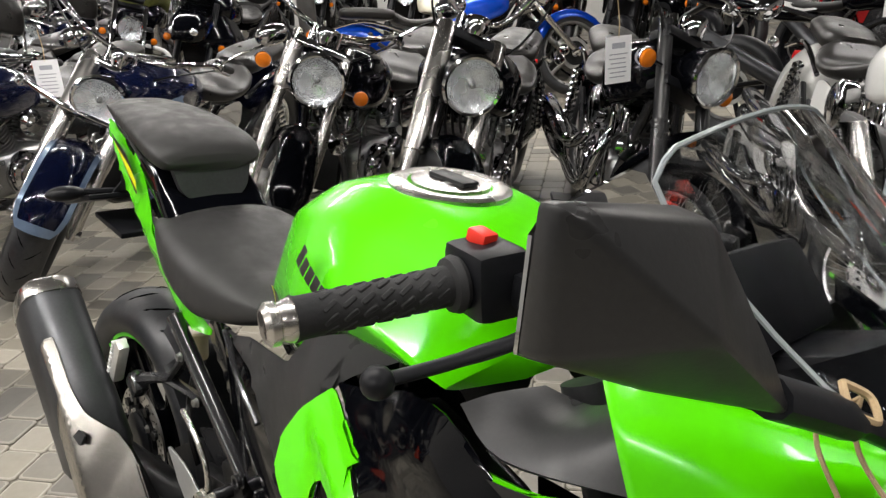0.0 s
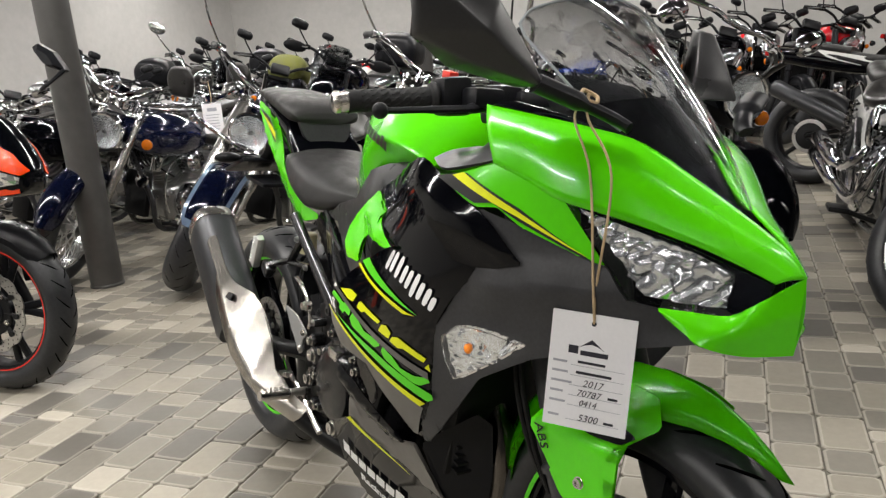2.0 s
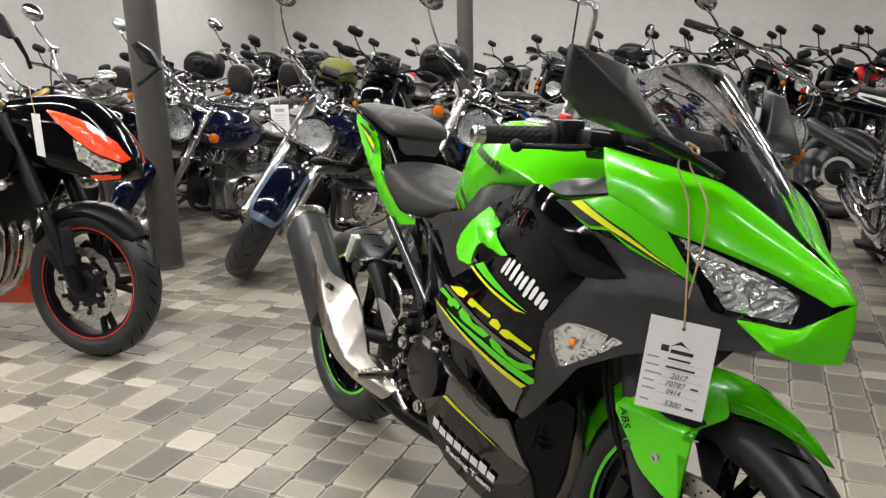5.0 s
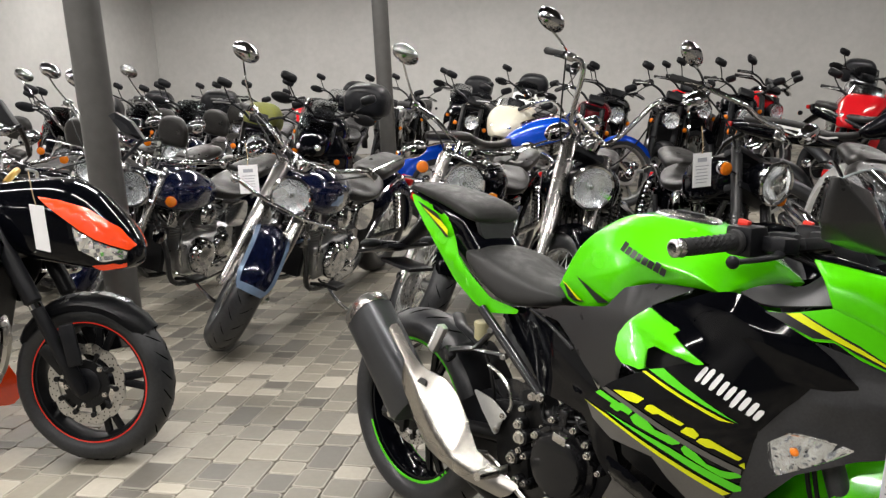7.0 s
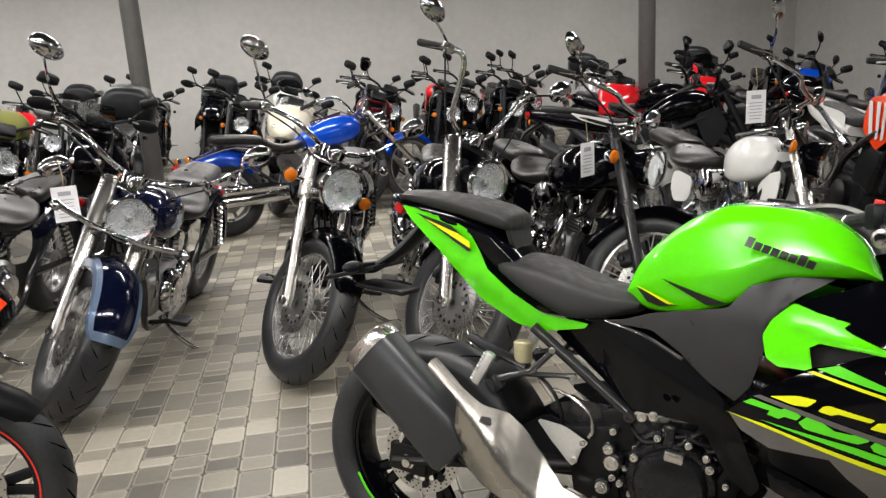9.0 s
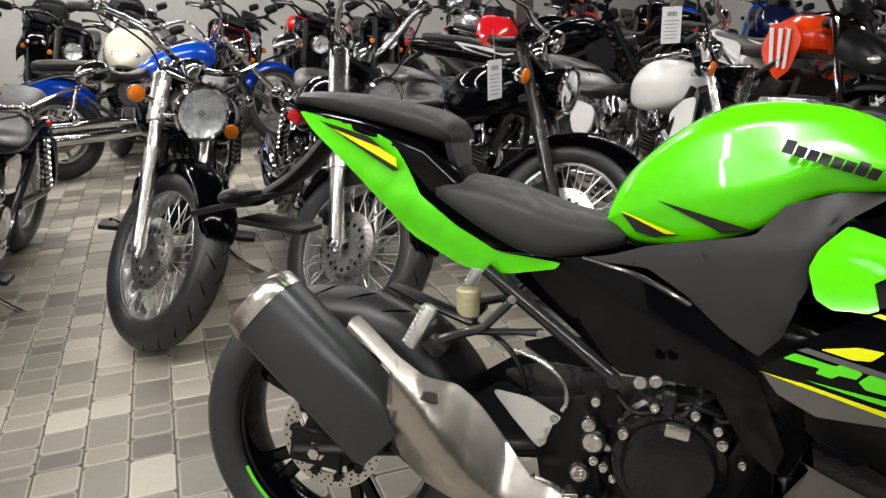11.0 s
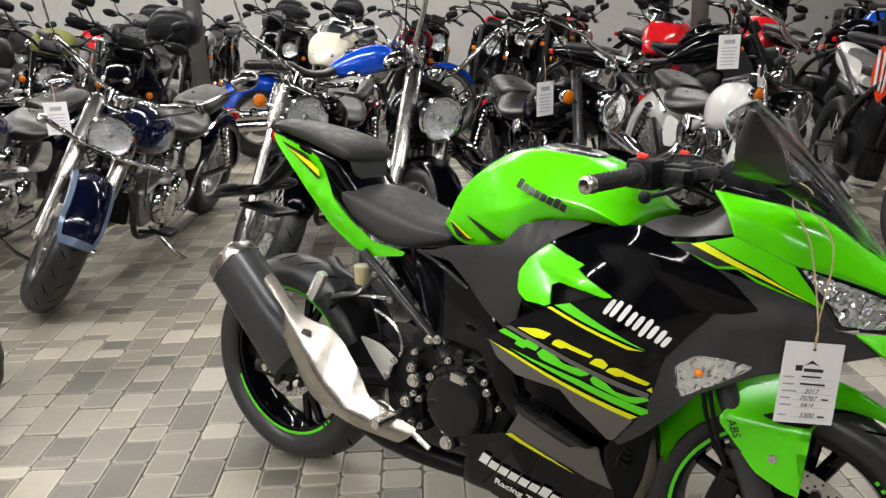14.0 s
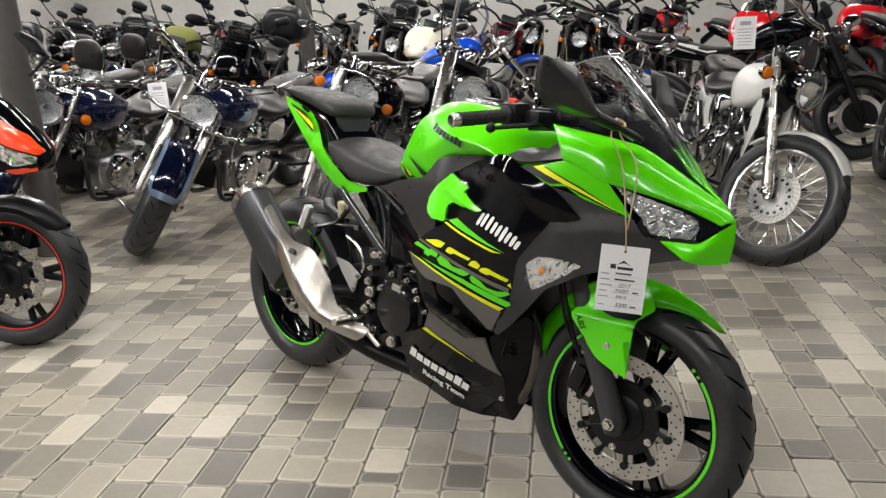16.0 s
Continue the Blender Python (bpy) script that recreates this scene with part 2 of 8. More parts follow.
def plate(bm, poly, m=Matrix(), thick=0.004, bevel=0.0):
    """A flat piece with the outline poly in the x, y of m, thick along z."""
    low = [bm.verts.new(m @ V((x, y, -thick / 2))) for x, y in poly]
    top = [bm.verts.new(m @ V((x, y, thick / 2))) for x, y in poly]
    n = len(poly)
    bm.faces.new(top)
    bm.faces.new(low[::-1])
    for i in range(n):
        bm.faces.new((low[i], low[(i + 1) % n], top[(i + 1) % n], top[i]))
    bmesh.ops.recalc_face_normals(bm, faces=bm.faces)
    return bm


def rounded(poly, cut=0.14, times=2):
    """Cuts the corners of a closed outline."""
    for _ in range(times):
        out = []
        for i, (x, y) in enumerate(poly):
            (a, b), (c, d) = poly[i - 1], poly[(i + 1) % len(poly)]
            out += [(x + (a - x) * cut, y + (b - y) * cut), (x + (c - x) * cut, y + (d - y) * cut)]
        poly = out
    return poly


def panel(bm, poly, half, off=0.0, thick=0.006, side=-1, step=0.03, roll=0.004, smooth=True):
    """A moulded piece with the outline poly in side view (x, z), bowed to the half-width half(x, z)."""
    geo = bmesh.new()
    geo.faces.new([geo.verts.new((x, 0, z)) for x, z in poly])
    bmesh.ops.triangulate(geo, faces=geo.faces[:])
    xs, zs = [p[0] for p in poly], [p[1] for p in poly]
    for lo, hi, axis in ((min(xs), max(xs), (1, 0, 0)), (min(zs), max(zs), (0, 0, 1))):
        c = math.ceil(lo / step) * step
        while c < hi - 1e-4:
            bmesh.ops.bisect_plane(geo, geom=geo.verts[:] + geo.edges[:] + geo.faces[:], plane_co=(c if axis[0] else 0, 0, c if axis[2] else 0), plane_no=axis, dist=1e-5)
            c += step
    rim = {v for e in geo.edges if e.is_boundary for v in e.verts}
    lean = bm.verts.layers.float_vector.get("lean") or bm.verts.layers.float_vector.new("lean")

    def rise(x, z):
        return half(x, z) + (off(x, z) if callable(off) else off)
    made = {}
    for v in geo.verts:
        x, z = v.co.x, v.co.z
        r, e = rise(x, z), 0.005
        a = bm.verts.new((x, side * (r - (roll if v in rim else 0)), z))
        b = bm.verts.new((x, side * (r - thick), z)) if thick else None
        if smooth:
            tilt = V((-(rise(x + e, z) - rise(x - e, z)) / (2 * e), side, -(rise(x, z + e) - rise(x, z - e)) / (2 * e))).normalized()
            a[lean] = tilt
            if b:
                b[lean] = -tilt
        made[v] = (a, b)
    for f in geo.faces:
        ring = [v for v in f.verts]
        area = sum(a.co.x * b.co.z - b.co.x * a.co.z for a, b in zip(ring, ring[1:] + ring[:1]))
        if abs(area) < 1e-10:
            continue
        if area * side > 0:
            ring.reverse()
        bm.faces.new([made[v][0] for v in ring])
        if thick:
            bm.faces.new([made[v][1] for v in reversed(ring)])
            for v, w in zip(ring, ring[1:] + ring[:1]):
                e = geo.edges.get((v, w))
                if e.is_boundary:
                    bm.faces.new((made[w][0], made[v][0], made[v][1], made[w][1]))
    geo.free()
    return bm


def part(name, bm, material, parent=None, label="", angle=40, m=None):
    """One mesh object from a bmesh, under its thing."""
    if m is not None:
        bm.transform(m)
    lean = bm.verts.layers.float_vector.get("lean")
    if not lean:
        bmesh.ops.recalc_face_normals(bm, faces=bm.faces)
    tilts = [tuple(turn @ v[lean]) for turn in [m.to_3x3() if m is not None else Matrix.Identity(3)] for v in bm.verts] if lean else None
    me = bpy.data.meshes.new(name)
    bm.to_mesh(me)
    bm.free()
    me.polygons.foreach_set("use_smooth", [True] * len(me.polygons))
    me.set_sharp_from_angle(angle=radians(angle))
    if tilts and any(t != (0, 0, 0) for t in tilts):
        me.normals_split_custom_set_from_vertices(tilts)
    for one in material if isinstance(material, (list, tuple)) else [material]:
        me.materials.append(one)
    ob = new(name, me)
    if parent is not None:
        ob.parent = parent
    if label:
        ob["label"] = label
    return ob


def thing(name, m, label, category, group="", kind=""):
    ob = new(name)
    ob.empty_display_size = 0.1
    ob.matrix_world = m
    return tagged(ob, label, category, group, kind)


def words(text, size, m, thick=0.0004, shear=0.0, bold=0.0):
    """The built-in letters as a bmesh, centred on m."""
    font = bpy.data.curves.new("words", "FONT")
    font.body, font.size, font.extrude, font.shear, font.offset = text, size, thick, shear, bold
    font.align_x, font.align_y, font.resolution_u = "CENTER", "CENTER", 3
    ob = bpy.data.objects.new("words", font)
    scene.collection.objects.link(ob)
    me = bpy.data.meshes.new_from_object(ob.evaluated_get(bpy.context.evaluated_depsgraph_get()))
    bm = bmesh.new()
    bm.from_mesh(me)
    bm.transform(m)
    bpy.data.objects.remove(ob)
    bpy.data.curves.remove(font)
    bpy.data.meshes.remove(me)
    return bm

# ---- the hall ----
def slab(name, sx, sy, sz, m, material, label, category):
    bm = box(bmesh.new(), sx, sy, sz)
    ob = part(name, bm, material)
    ob.matrix_world = m
    return tagged(ob, label, category, kind="structure")


X0, X1, Y0, Y1 = -8.2, 7.6, -4.6, 12.6
WX, WY, CX, CY = X1 - X0, Y1 - Y0, (X0 + X1) / 2, (Y0 + Y1) / 2
slab("ground", WX + 0.6, WY + 0.6, 0.2, room(CX, CY, -0.106), JOINT, "sand bed with dark joints under the paving", "floor")
slab("wall_north", WX + 0.5, 0.25, CEIL, room(CX, Y1 + 0.125, CEIL / 2), PLASTER, "plain light grey plastered wall behind the bikes", "wall")
# added behind the camera, never in view; its darkness shapes the reflections
slab("wall_south", WX + 0.5, 0.25, CEIL, room(CX, Y0 - 0.125, CEIL / 2), DARK_WALL, "unseen wall added behind the camera, dark to keep reflections deep", "wall")
slab("wall_west", 0.25, WY, CEIL, room(X0 - 0.125, CY, CEIL / 2), PLASTER, "plain light grey plastered side wall", "wall")
slab("wall_east", 0.25, WY, CEIL, room(X1 + 0.125, CY, CEIL / 2), PLASTER, "plain light grey plastered side wall", "wall")
slab("ceiling", WX + 0.5, WY + 0.5, 0.2, room(CX, CY, CEIL + 0.1), CEILING, "plain dark painted ceiling of the showroom", "ceiling")

for x, y in ((-2.74, 2.867), (-2.77, 7.295), (2.133, 7.50)):
    bm = lathe(bmesh.new(), [(0.084, 0.0), (0.084, CEIL)], seg=32)
    lathe(bm, [(0.0845, 0.001), (0.088, 0.001), (0.088, 0.012), (0.0845, 0.016)], seg=32)
    ob = part("column", bm, COLUMN)
    ob.matrix_world = pose(x, y, 0)
    tagged(ob, "round grey-painted steel column standing on the paving", "column", "columns", "structure")

fixture = bmesh.new()
box(fixture, 2.44, 0.13, 0.05, pose(0, 0, 0.03), 0.006)
first = None
for x, y in TUBES:
    m = room(x, y, CEIL - 0.056)
    if first is None:
        first = thing("ceiling_light", m, "slim white linear ceiling light, switched on", "light", "ceiling lights")
        part("housing", fixture, WHITE, first)
        part("diffuser", box(bmesh.new(), 2.4, 0.10, 0.02, pose(0, 0, -0.006), 0.004), TUBE_GLOW, first, "glowing white diffuser")
    else:
        copy_thing(first, m)

# ---- parts that all motorcycles share ----
def at(x, y, z, rx=0, ry=0, rz=0):
    return pose(x, y, z, rx, ry, rz)


def tyre_profile(r, w, bead):
    h = r - bead
    half = [(bead, 0.34), (bead + 0.10 * h, 0.42), (bead + 0.35 * h, 0.495), (bead + 0.55 * h, 0.49), (bead + 0.74 * h, 0.41), (bead + 0.88 * h, 0.28), (bead + 0.97 * h, 0.13)]
    return [(a, -b * w) for a, b in half] + [(r, 0.0)] + [(a, b * w) for a, b in reversed(half)]


def tread(bm, r, w, bead, m, n, style, seg=4):
    """Curved grooves on the crown: slim flush bars, their black colour painting in the groove's shade."""
    h = r - bead
    for k in range(n):
        for side in (-1, 1):
            a0 = 2 * math.pi * (k + (0.5 if side > 0 else 0)) / n
            pts = []
            for s in range(seg + 1):
                u = s / seg
                ax = side * (0.03 + 0.36 * u) * w
                rr = r - h * (0.02 + 0.03 * u + 0.22 * u * u) + 0.0004
                ang = a0 + style * (0.10 * u + 0.10 * u * u)
                pts.append(m @ V((rr * math.cos(ang), rr * math.sin(ang), ax)))
            tube(bm, pts, [0.001] + [0.003] * (seg - 1) + [0.001], 4)
    return bm


def cast_rim(bm, bead, w, m, spokes=5, split=True, thick=0.011, seg=48):
    """A cast wheel: rim bed, hub and slim spokes."""
    lathe(bm, [(bead + 0.008, -0.36 * w), (bead + 0.008, -0.33 * w), (bead - 0.012, -0.30 * w), (bead - 0.022, -0.1 * w), (bead - 0.022, 0.1 * w), (bead - 0.012, 0.30 * w), (bead + 0.008, 0.33 * w), (bead + 0.008, 0.36 * w), (bead - 0.004, 0.34 * w), (bead - 0.010, 0, ), (bead - 0.004, -0.34 * w)], m, seg, closed=True)
    if spokes:
        lathe(bm, [(0.016, -0.05), (0.036, -0.05), (0.046, -0.03), (0.046, 0.03), (0.036, 0.05), (0.016, 0.05)], m, 20, closed=True)
    for k in range(spokes):
        cast_spoke(bm, bead, m, k, spokes, split, thick)
    return bm


def cast_spoke(bm, bead, m, k, spokes, split=True, thick=0.011):
    """One cast spoke, forked or plain."""
    for d in ((-0.13, 0.13) if split else (0.0,)):
        a, b = 2 * math.pi * k / spokes, 2 * math.pi * k / spokes + d
        tube(bm, [m @ V((0.036 * math.cos(a), 0.036 * math.sin(a), 0)), m @ V((0.5 * bead * math.cos(a + 0.6 * d), 0.5 * bead * math.sin(a + 0.6 * d), 0)), m @ V(((bead - 0.018) * math.cos(b), (bead - 0.018) * math.sin(b), 0))], [thick * 1.25, thick, thick], 8, flat=1.4)
    return bm


def wire_spokes(bm, bead, w, m, n=36, r=0.0021, only=None):
    for k in range(n) if only is None else (only,):
        side = 1 if k % 2 else -1
        a = 2 * math.pi * k / n
        b = a + (0.42 if (k // 2) % 2 else -0.42)
        rod(bm, m @ V((0.042 * math.cos(b), 0.042 * math.sin(b), side * 0.035)), m @ V(((bead - 0.012) * math.cos(a), (bead - 0.012) * math.sin(a), side * 0.008)), r, 5)
    return bm


def spoke_rim(bm, bead, w, m, seg=48):
    lathe(bm, [(bead + 0.010, -0.36 * w), (bead + 0.010, -0.33 * w), (bead - 0.010, -0.28 * w), (bead - 0.016, 0), (bead - 0.010, 0.28 * w), (bead + 0.010, 0.33 * w), (bead + 0.010, 0.36 * w), (bead - 0.001, 0.33 * w), (bead - 0.008, 0), (bead - 0.001, -0.33 * w)], m, seg, closed=True)
    return bm


def disc_brake(bm, r_out, r_in, m, petals=0, holes=0, seg=60, thick=0.005):
    """A brake disc, left solid; separate black plugs paint in its dark holes."""
    def rad(k):
        return r_out - (0.007 * (0.5 + 0.5 * math.cos(petals * 2 * math.pi * k / seg)) ** 2 if petals else 0)
    rows = []
    for z in (-thick / 2, thick / 2):
        rows.append([[bm.verts.new(m @ V((q * math.cos(2 * math.pi * k / seg), q * math.sin(2 * math.pi * k / seg), z))) for q in (r_in, rad(k))] for k in range(seg)])
    for k in range(seg):
        j = (k + 1) % seg
        a, b = rows
        bm.faces.new((b[k][0], b[k][1], b[j][1], b[j][0]))
        bm.faces.new((a[k][0], a[j][0], a[j][1], a[k][1]))
        bm.faces.new((a[k][1], a[j][1], b[j][1], b[k][1]))
        bm.faces.new((a[k][0], b[k][0], b[j][0], a[j][0]))
    return bm


def disc_hole_plugs(bm, r_out, r_in, m, rows=3, n=30, r=0.0026, thick=0.0064):
    # solid plugs; their black material paints the dark inside of drilled holes
    for i in range(rows):
        rr = r_in + (r_out - r_in) * (i + 0.7) / (rows + 0.4)
        for k in range(n):
            a = 2 * math.pi * (k + i / rows) / n
            lathe(bm, [(r, -thick / 2), (r, thick / 2)], m @ at(rr * math.cos(a), rr * math.sin(a), 0), 7)
    return bm


def wheel(owner, name, m, r, w, bead, kind="cast", rim_mat=None, disc=None, hub_mat=None, tape=None, q=1.0, treads=0, spokes=5, disc_side=-1, fancy=True, label="", arcs=None):
    """A wheel with its axle along y: rim, tyre, hub, disc."""
    m = m @ RX90
    seg = max(24, int(56 * q))
    if kind == "cast":
        rim = part(name, cast_rim(bmesh.new(), bead, w, m, 0 if q > 0.5 else spokes, fancy, seg=seg), rim_mat, owner, label)
        if q > 0.5:
            part("hub", lathe(bmesh.new(), [(0.016, -0.05), (0.036, -0.05), (0.046, -0.03), (0.046, 0.03), (0.036, 0.05), (0.016, 0.05)], m, 20, closed=True), rim_mat, rim)
            for k in range(spokes):
                part("wheel_spoke", cast_spoke(bmesh.new(), bead, m, k, spokes, fancy), rim_mat, rim)
    else:
        rim = part(name, spoke_rim(bmesh.new(), bead, w, m, seg), rim_mat, owner, label)
        if q > 0.9:
            for k in range(40):
                part("wire_spoke", wire_spokes(bmesh.new(), bead, w, m, 40, 0.0023, k), SPOKE, rim)
        else:
            tagged(part("wire_spoke", wire_spokes(bmesh.new(), bead, w, m, 20, 0.003), SPOKE, rim), kind="stuff")
        part("hub", lathe(bmesh.new(), [(0.014, -0.06), (0.03, -0.06), (0.05, -0.045), (0.05, -0.03), (0.03, -0.02), (0.03, 0.02), (0.05, 0.03), (0.05, 0.045), (0.03, 0.06), (0.014, 0.06)], m, 24, closed=True), hub_mat or CHROME, rim)
    ty = part("tyre", lathe(bmesh.new(), tyre_profile(r, w, bead), m, max(32, int(80 * q)), closed=True), RUBBER, rim, "black road tyre", angle=60)
    if treads:
        tagged(part("tread", tread(bmesh.new(), r, w, bead, m, treads, -1.0), GROOVE_SHADE, rim), kind="stuff")
    if tape:
        for a0, a1 in arcs or ():
            for side in (-1, 1):
                bm = bmesh.new()
                n = max(1, int((a1 - a0) / 5))
                loft(bm, [[m @ V((q * math.cos(radians(-a)), q * math.sin(radians(-a)), side * h)) for q, h in ((bead - 0.004, 0.365 * w), (bead + 0.0075, 0.367 * w), (bead + 0.0075, 0.367 * w + 0.0014), (bead - 0.004, 0.365 * w + 0.0014))] for a in (a0 + (a1 - a0) * k / n for k in range(n + 1))])
                bmesh.ops.recalc_face_normals(bm, faces=bm.faces)
                part("rim_tape", bm, tape, rim)
        bm = bmesh.new()
        for side in () if arcs else (-1, 1):
            lathe(bm, [(bead - 0.001, side * (0.365 * w)), (bead + 0.0075, side * (0.365 * w)), (bead + 0.0075, side * (0.365 * w + 0.0012)), (bead - 0.001, side * (0.365 * w + 0.0012))], m, seg, closed=True)
        if not arcs:
            part("rim_tape", bm, tape, rim, "bright coloured rim tape")
    if disc:
        r_out, r_in, petals = disc
        dm = m @ at(0, 0, -disc_side * -0.055 if disc_side < 0 else 0.055)
        d = part("brake_disc", disc_brake(bmesh.new(), r_out, r_in, dm, petals, seg=max(30, int(90 * q))), DISC, rim, "drilled steel brake disc")
        if q > 0.7:
            tagged(part("disc_drilling", disc_hole_plugs(bmesh.new(), r_out, r_in, dm), MATT_BLACK, rim), kind="stuff")
        bm = bmesh.new()
        flange = r_in * 0.80 if q > 0.7 and kind == "cast" else r_in + 0.006
        lathe(bm, [(0.03, -0.008), (flange, -0.006), (flange, 0.004), (0.03, 0.006)], dm, 24, closed=True)
        part("disc_carrier", bm, MATT_BLACK if kind == "cast" else ALLOY, rim)
        for k in range(5 if q > 0.7 else 0):
            a = 2 * math.pi * (k + 0.4) / 5
            part("disc_bolt", bolt(bmesh.new(), dm @ at(0.71 * r_in * math.cos(a), 0.71 * r_in * math.sin(a), 0.006 * disc_side, 180 if disc_side < 0 else 0), 0.0075, 0.006), STEEL, rim)
        if q > 0.7 and kind == "cast":
            part("hub_cover", lathe(bmesh.new(), [(0.02, 0.016 * disc_side), (0.05, 0.016 * disc_side), (0.058, 0.011 * disc_side), (0.058, 0)], dm, 28), SATIN_BLACK, rim)
        if q > 0.7 and kind != "cast":
            tagged(part("carrier_hole", disc_hole_plugs(bmesh.new(), r_in + 0.006, r_in - 0.026, dm, 1, 16, 0.0085, 0.0136), MATT_BLACK, rim), kind="stuff")
        for k in range(10 if q > 0.7 and kind == "cast" else 0):
            a = 2 * math.pi * k / 10
            bm = tube(bmesh.new(), [dm @ V((0.05 * math.cos(a), 0.05 * math.sin(a), 0)), dm @ V(((r_in + 0.006) * math.cos(a + 0.15), (r_in + 0.006) * math.sin(a + 0.15), 0))], [0.008, 0.0055], 6)
            if q > 0.7:
                lathe(bm, [(0.0001, 0.009 * disc_side), (0.010, 0.009 * disc_side), (0.010, -0.006 * disc_side)], dm @ at((r_in + 0.004) * math.cos(a + 0.15), (r_in + 0.004) * math.sin(a + 0.15), 0), 10)
            part("carrier_arm", bm, MATT_BLACK if kind == "cast" else ALLOY, rim)
    return rim


def bolt(bm, m, r=0.006, h=0.005):
    lathe(bm, [(r * 1.3, 0), (r * 1.3, h * 0.25), (r, h * 0.3), (r, h), (r * 0.55, h), (r * 0.5, h * 0.6), (0.0001, h * 0.6)], m, 10)
    return bm


RIGHT = Matrix.Rotation(radians(90), 4, "X")      # local z looks out of the bike's right side

# ---- the green sport bike ----
BODY_AT = [(0.812, 0.644, 0.238), (0.785, 0.61, 0.226), (0.83, 0.735, 0.222), (0.83, 0.774, 0.205), (0.887, 0.826, 0.182), (0.93, 0.72, 0.238), (0.987, 0.771, 0.243), (1.05, 0.772, 0.248),
           (1.098, 0.885, 0.234), (1.0, 0.865, 0.2), (1.16, 0.883, 0.236), (1.255, 0.904, 0.22), (1.233, 0.847, 0.232), (1.3, 0.779, 0.209), (1.348, 0.862, 0.182), (1.4, 0.79, 0.163),
           (1.425, 0.753, 0.142), (1.453, 0.747, 0.118), (1.505, 0.713, 0.095), (1.51, 0.745, 0.055), (1.541, 0.785, 0.026), (1.186, 0.656, 0.239), (1.31, 0.672, 0.196), (1.196, 0.593, 0.217),
           (1.149, 0.61, 0.24), (1.089, 0.51, 0.226), (0.82, 0.408, 0.217), (0.957, 0.326, 0.152), (1.01, 0.23, 0.11), (0.992, 0.164, 0.072), (0.73, 0.35, 0.192), (0.75, 0.22, 0.145), (1.06, 0.43, 0.19)]


def smooth_field(rows, ease=3e-4):
    """A smooth height over the side view through the stations (x, z, half-width)."""
    c = np.array(rows)
    p, n = c[:, :2], len(c)
    d = np.linalg.norm(p[:, None] - p[None], axis=-1)
    a = np.zeros((n + 3, n + 3))
    a[:n, :n] = d ** 2 * np.log(d + 1e-9) + ease * np.eye(n)
    a[:n, n], a[:n, n + 1:], a[n, :n], a[n + 1:, :n] = 1, p, 1, p.T
    w = np.linalg.solve(a, np.r_[c[:, 2], 0, 0, 0])

    def field(x, z):
        q = np.hypot(x - p[:, 0], z - p[:, 1])
        return max(0.0, float(w[:n] @ (q ** 2 * np.log(q + 1e-9)) + w[n] + w[n + 1] * x + w[n + 2] * z))
    return field


half = smooth_field(BODY_AT, 2.5e-3)


def tail_half(x, z):
    return 0.062 + 0.058 * (x + 0.06) / 0.5 - 0.10 * max(0.0, (0.80 + 0.22 * (0.3 - x)) - z)


bike = thing("sport_motorcycle", pose(-0.7526, 1.6518, -0.008, -8.5, 0, -33.68), "lime green and black sport motorcycle leaning on its side stand", "motorcycle")


def both(name, poly, material, off=0.0, thick=0.006, field=half, label="", cut=0.12, times=2, step=0.03, roll=0.004):
    """The same moulded panel on the right and on the left."""
    made = []
    shape = rounded(poly, cut, times) if times else poly
    for side in (-1, 1):
        made.append(part(name, panel(bmesh.new(), shape, field, off, thick, side, step, roll), material, bike, label, angle=35))
    return made


def decal(name, poly, material, owner, lift, field=half, cut=0.1, times=1, label=""):
    for side, o in zip((-1, 1), owner):
        part(name, panel(bmesh.new(), rounded(poly, cut, times) if times else poly, field, lift, 0, side, 0.0125, 0), material, o, label)


# wheels
STEER = Matrix.Translation((1.10, 0, 0.98)) @ Matrix.Rotation(radians(4), 4, V((-0.37, 0, 0.93))) @ Matrix.Translation((-1.10, 0, -0.98))
FAX = STEER @ at(1.367, 0, 0.290)
TAPED = ((115, 222), (224.5, 226.5), (229, 231), (-62, 38), (40.5, 42.5), (45, 47))
wheel(bike, "front_wheel", FAX, 0.292, 0.112, 0.219, "cast", GLOSS_BLACK, (0.155, 0.117, 0), None, LIME_FLAT, treads=26, arcs=TAPED, label="black cast wheel with lime tape")
wheel(bike, "rear_wheel", at(0, 0, 0.322), 0.312, 0.152, 0.222, "cast", GLOSS_BLACK, (0.11, 0.08, 0), None, LIME_FLAT, treads=24, arcs=tuple((a + 90, b + 90) for a, b in TAPED), label="black cast wheel with lime tape")

# fork and front fender
for side in (-1, 1):
    bm = bmesh.new()
    lo, mid, hi = V((1.367, side * 0.098, 0.29)), V((1.285, side * 0.098, 0.47)), V((1.115, side * 0.098, 0.90))
    tube(bm, [lo + V((0, 0, -0.03)), lo, lo.lerp(mid, 0.5), mid], [0.022, 0.031, 0.028, 0.029], 16)
    lathe(bm, [(0.033, -0.004), (0.034, 0.004), (0.03, 0.01)], Matrix.Translation(mid) @ (hi - lo).to_track_quat("Z", "Y").to_matrix().to_4x4(), 18)
    tube(bm, [mid, mid.lerp(hi, 0.5), hi], 0.0205, 14)
    part("fork_leg", bm, GREY_DARK, bike, "dark grey telescopic fork leg", m=STEER)
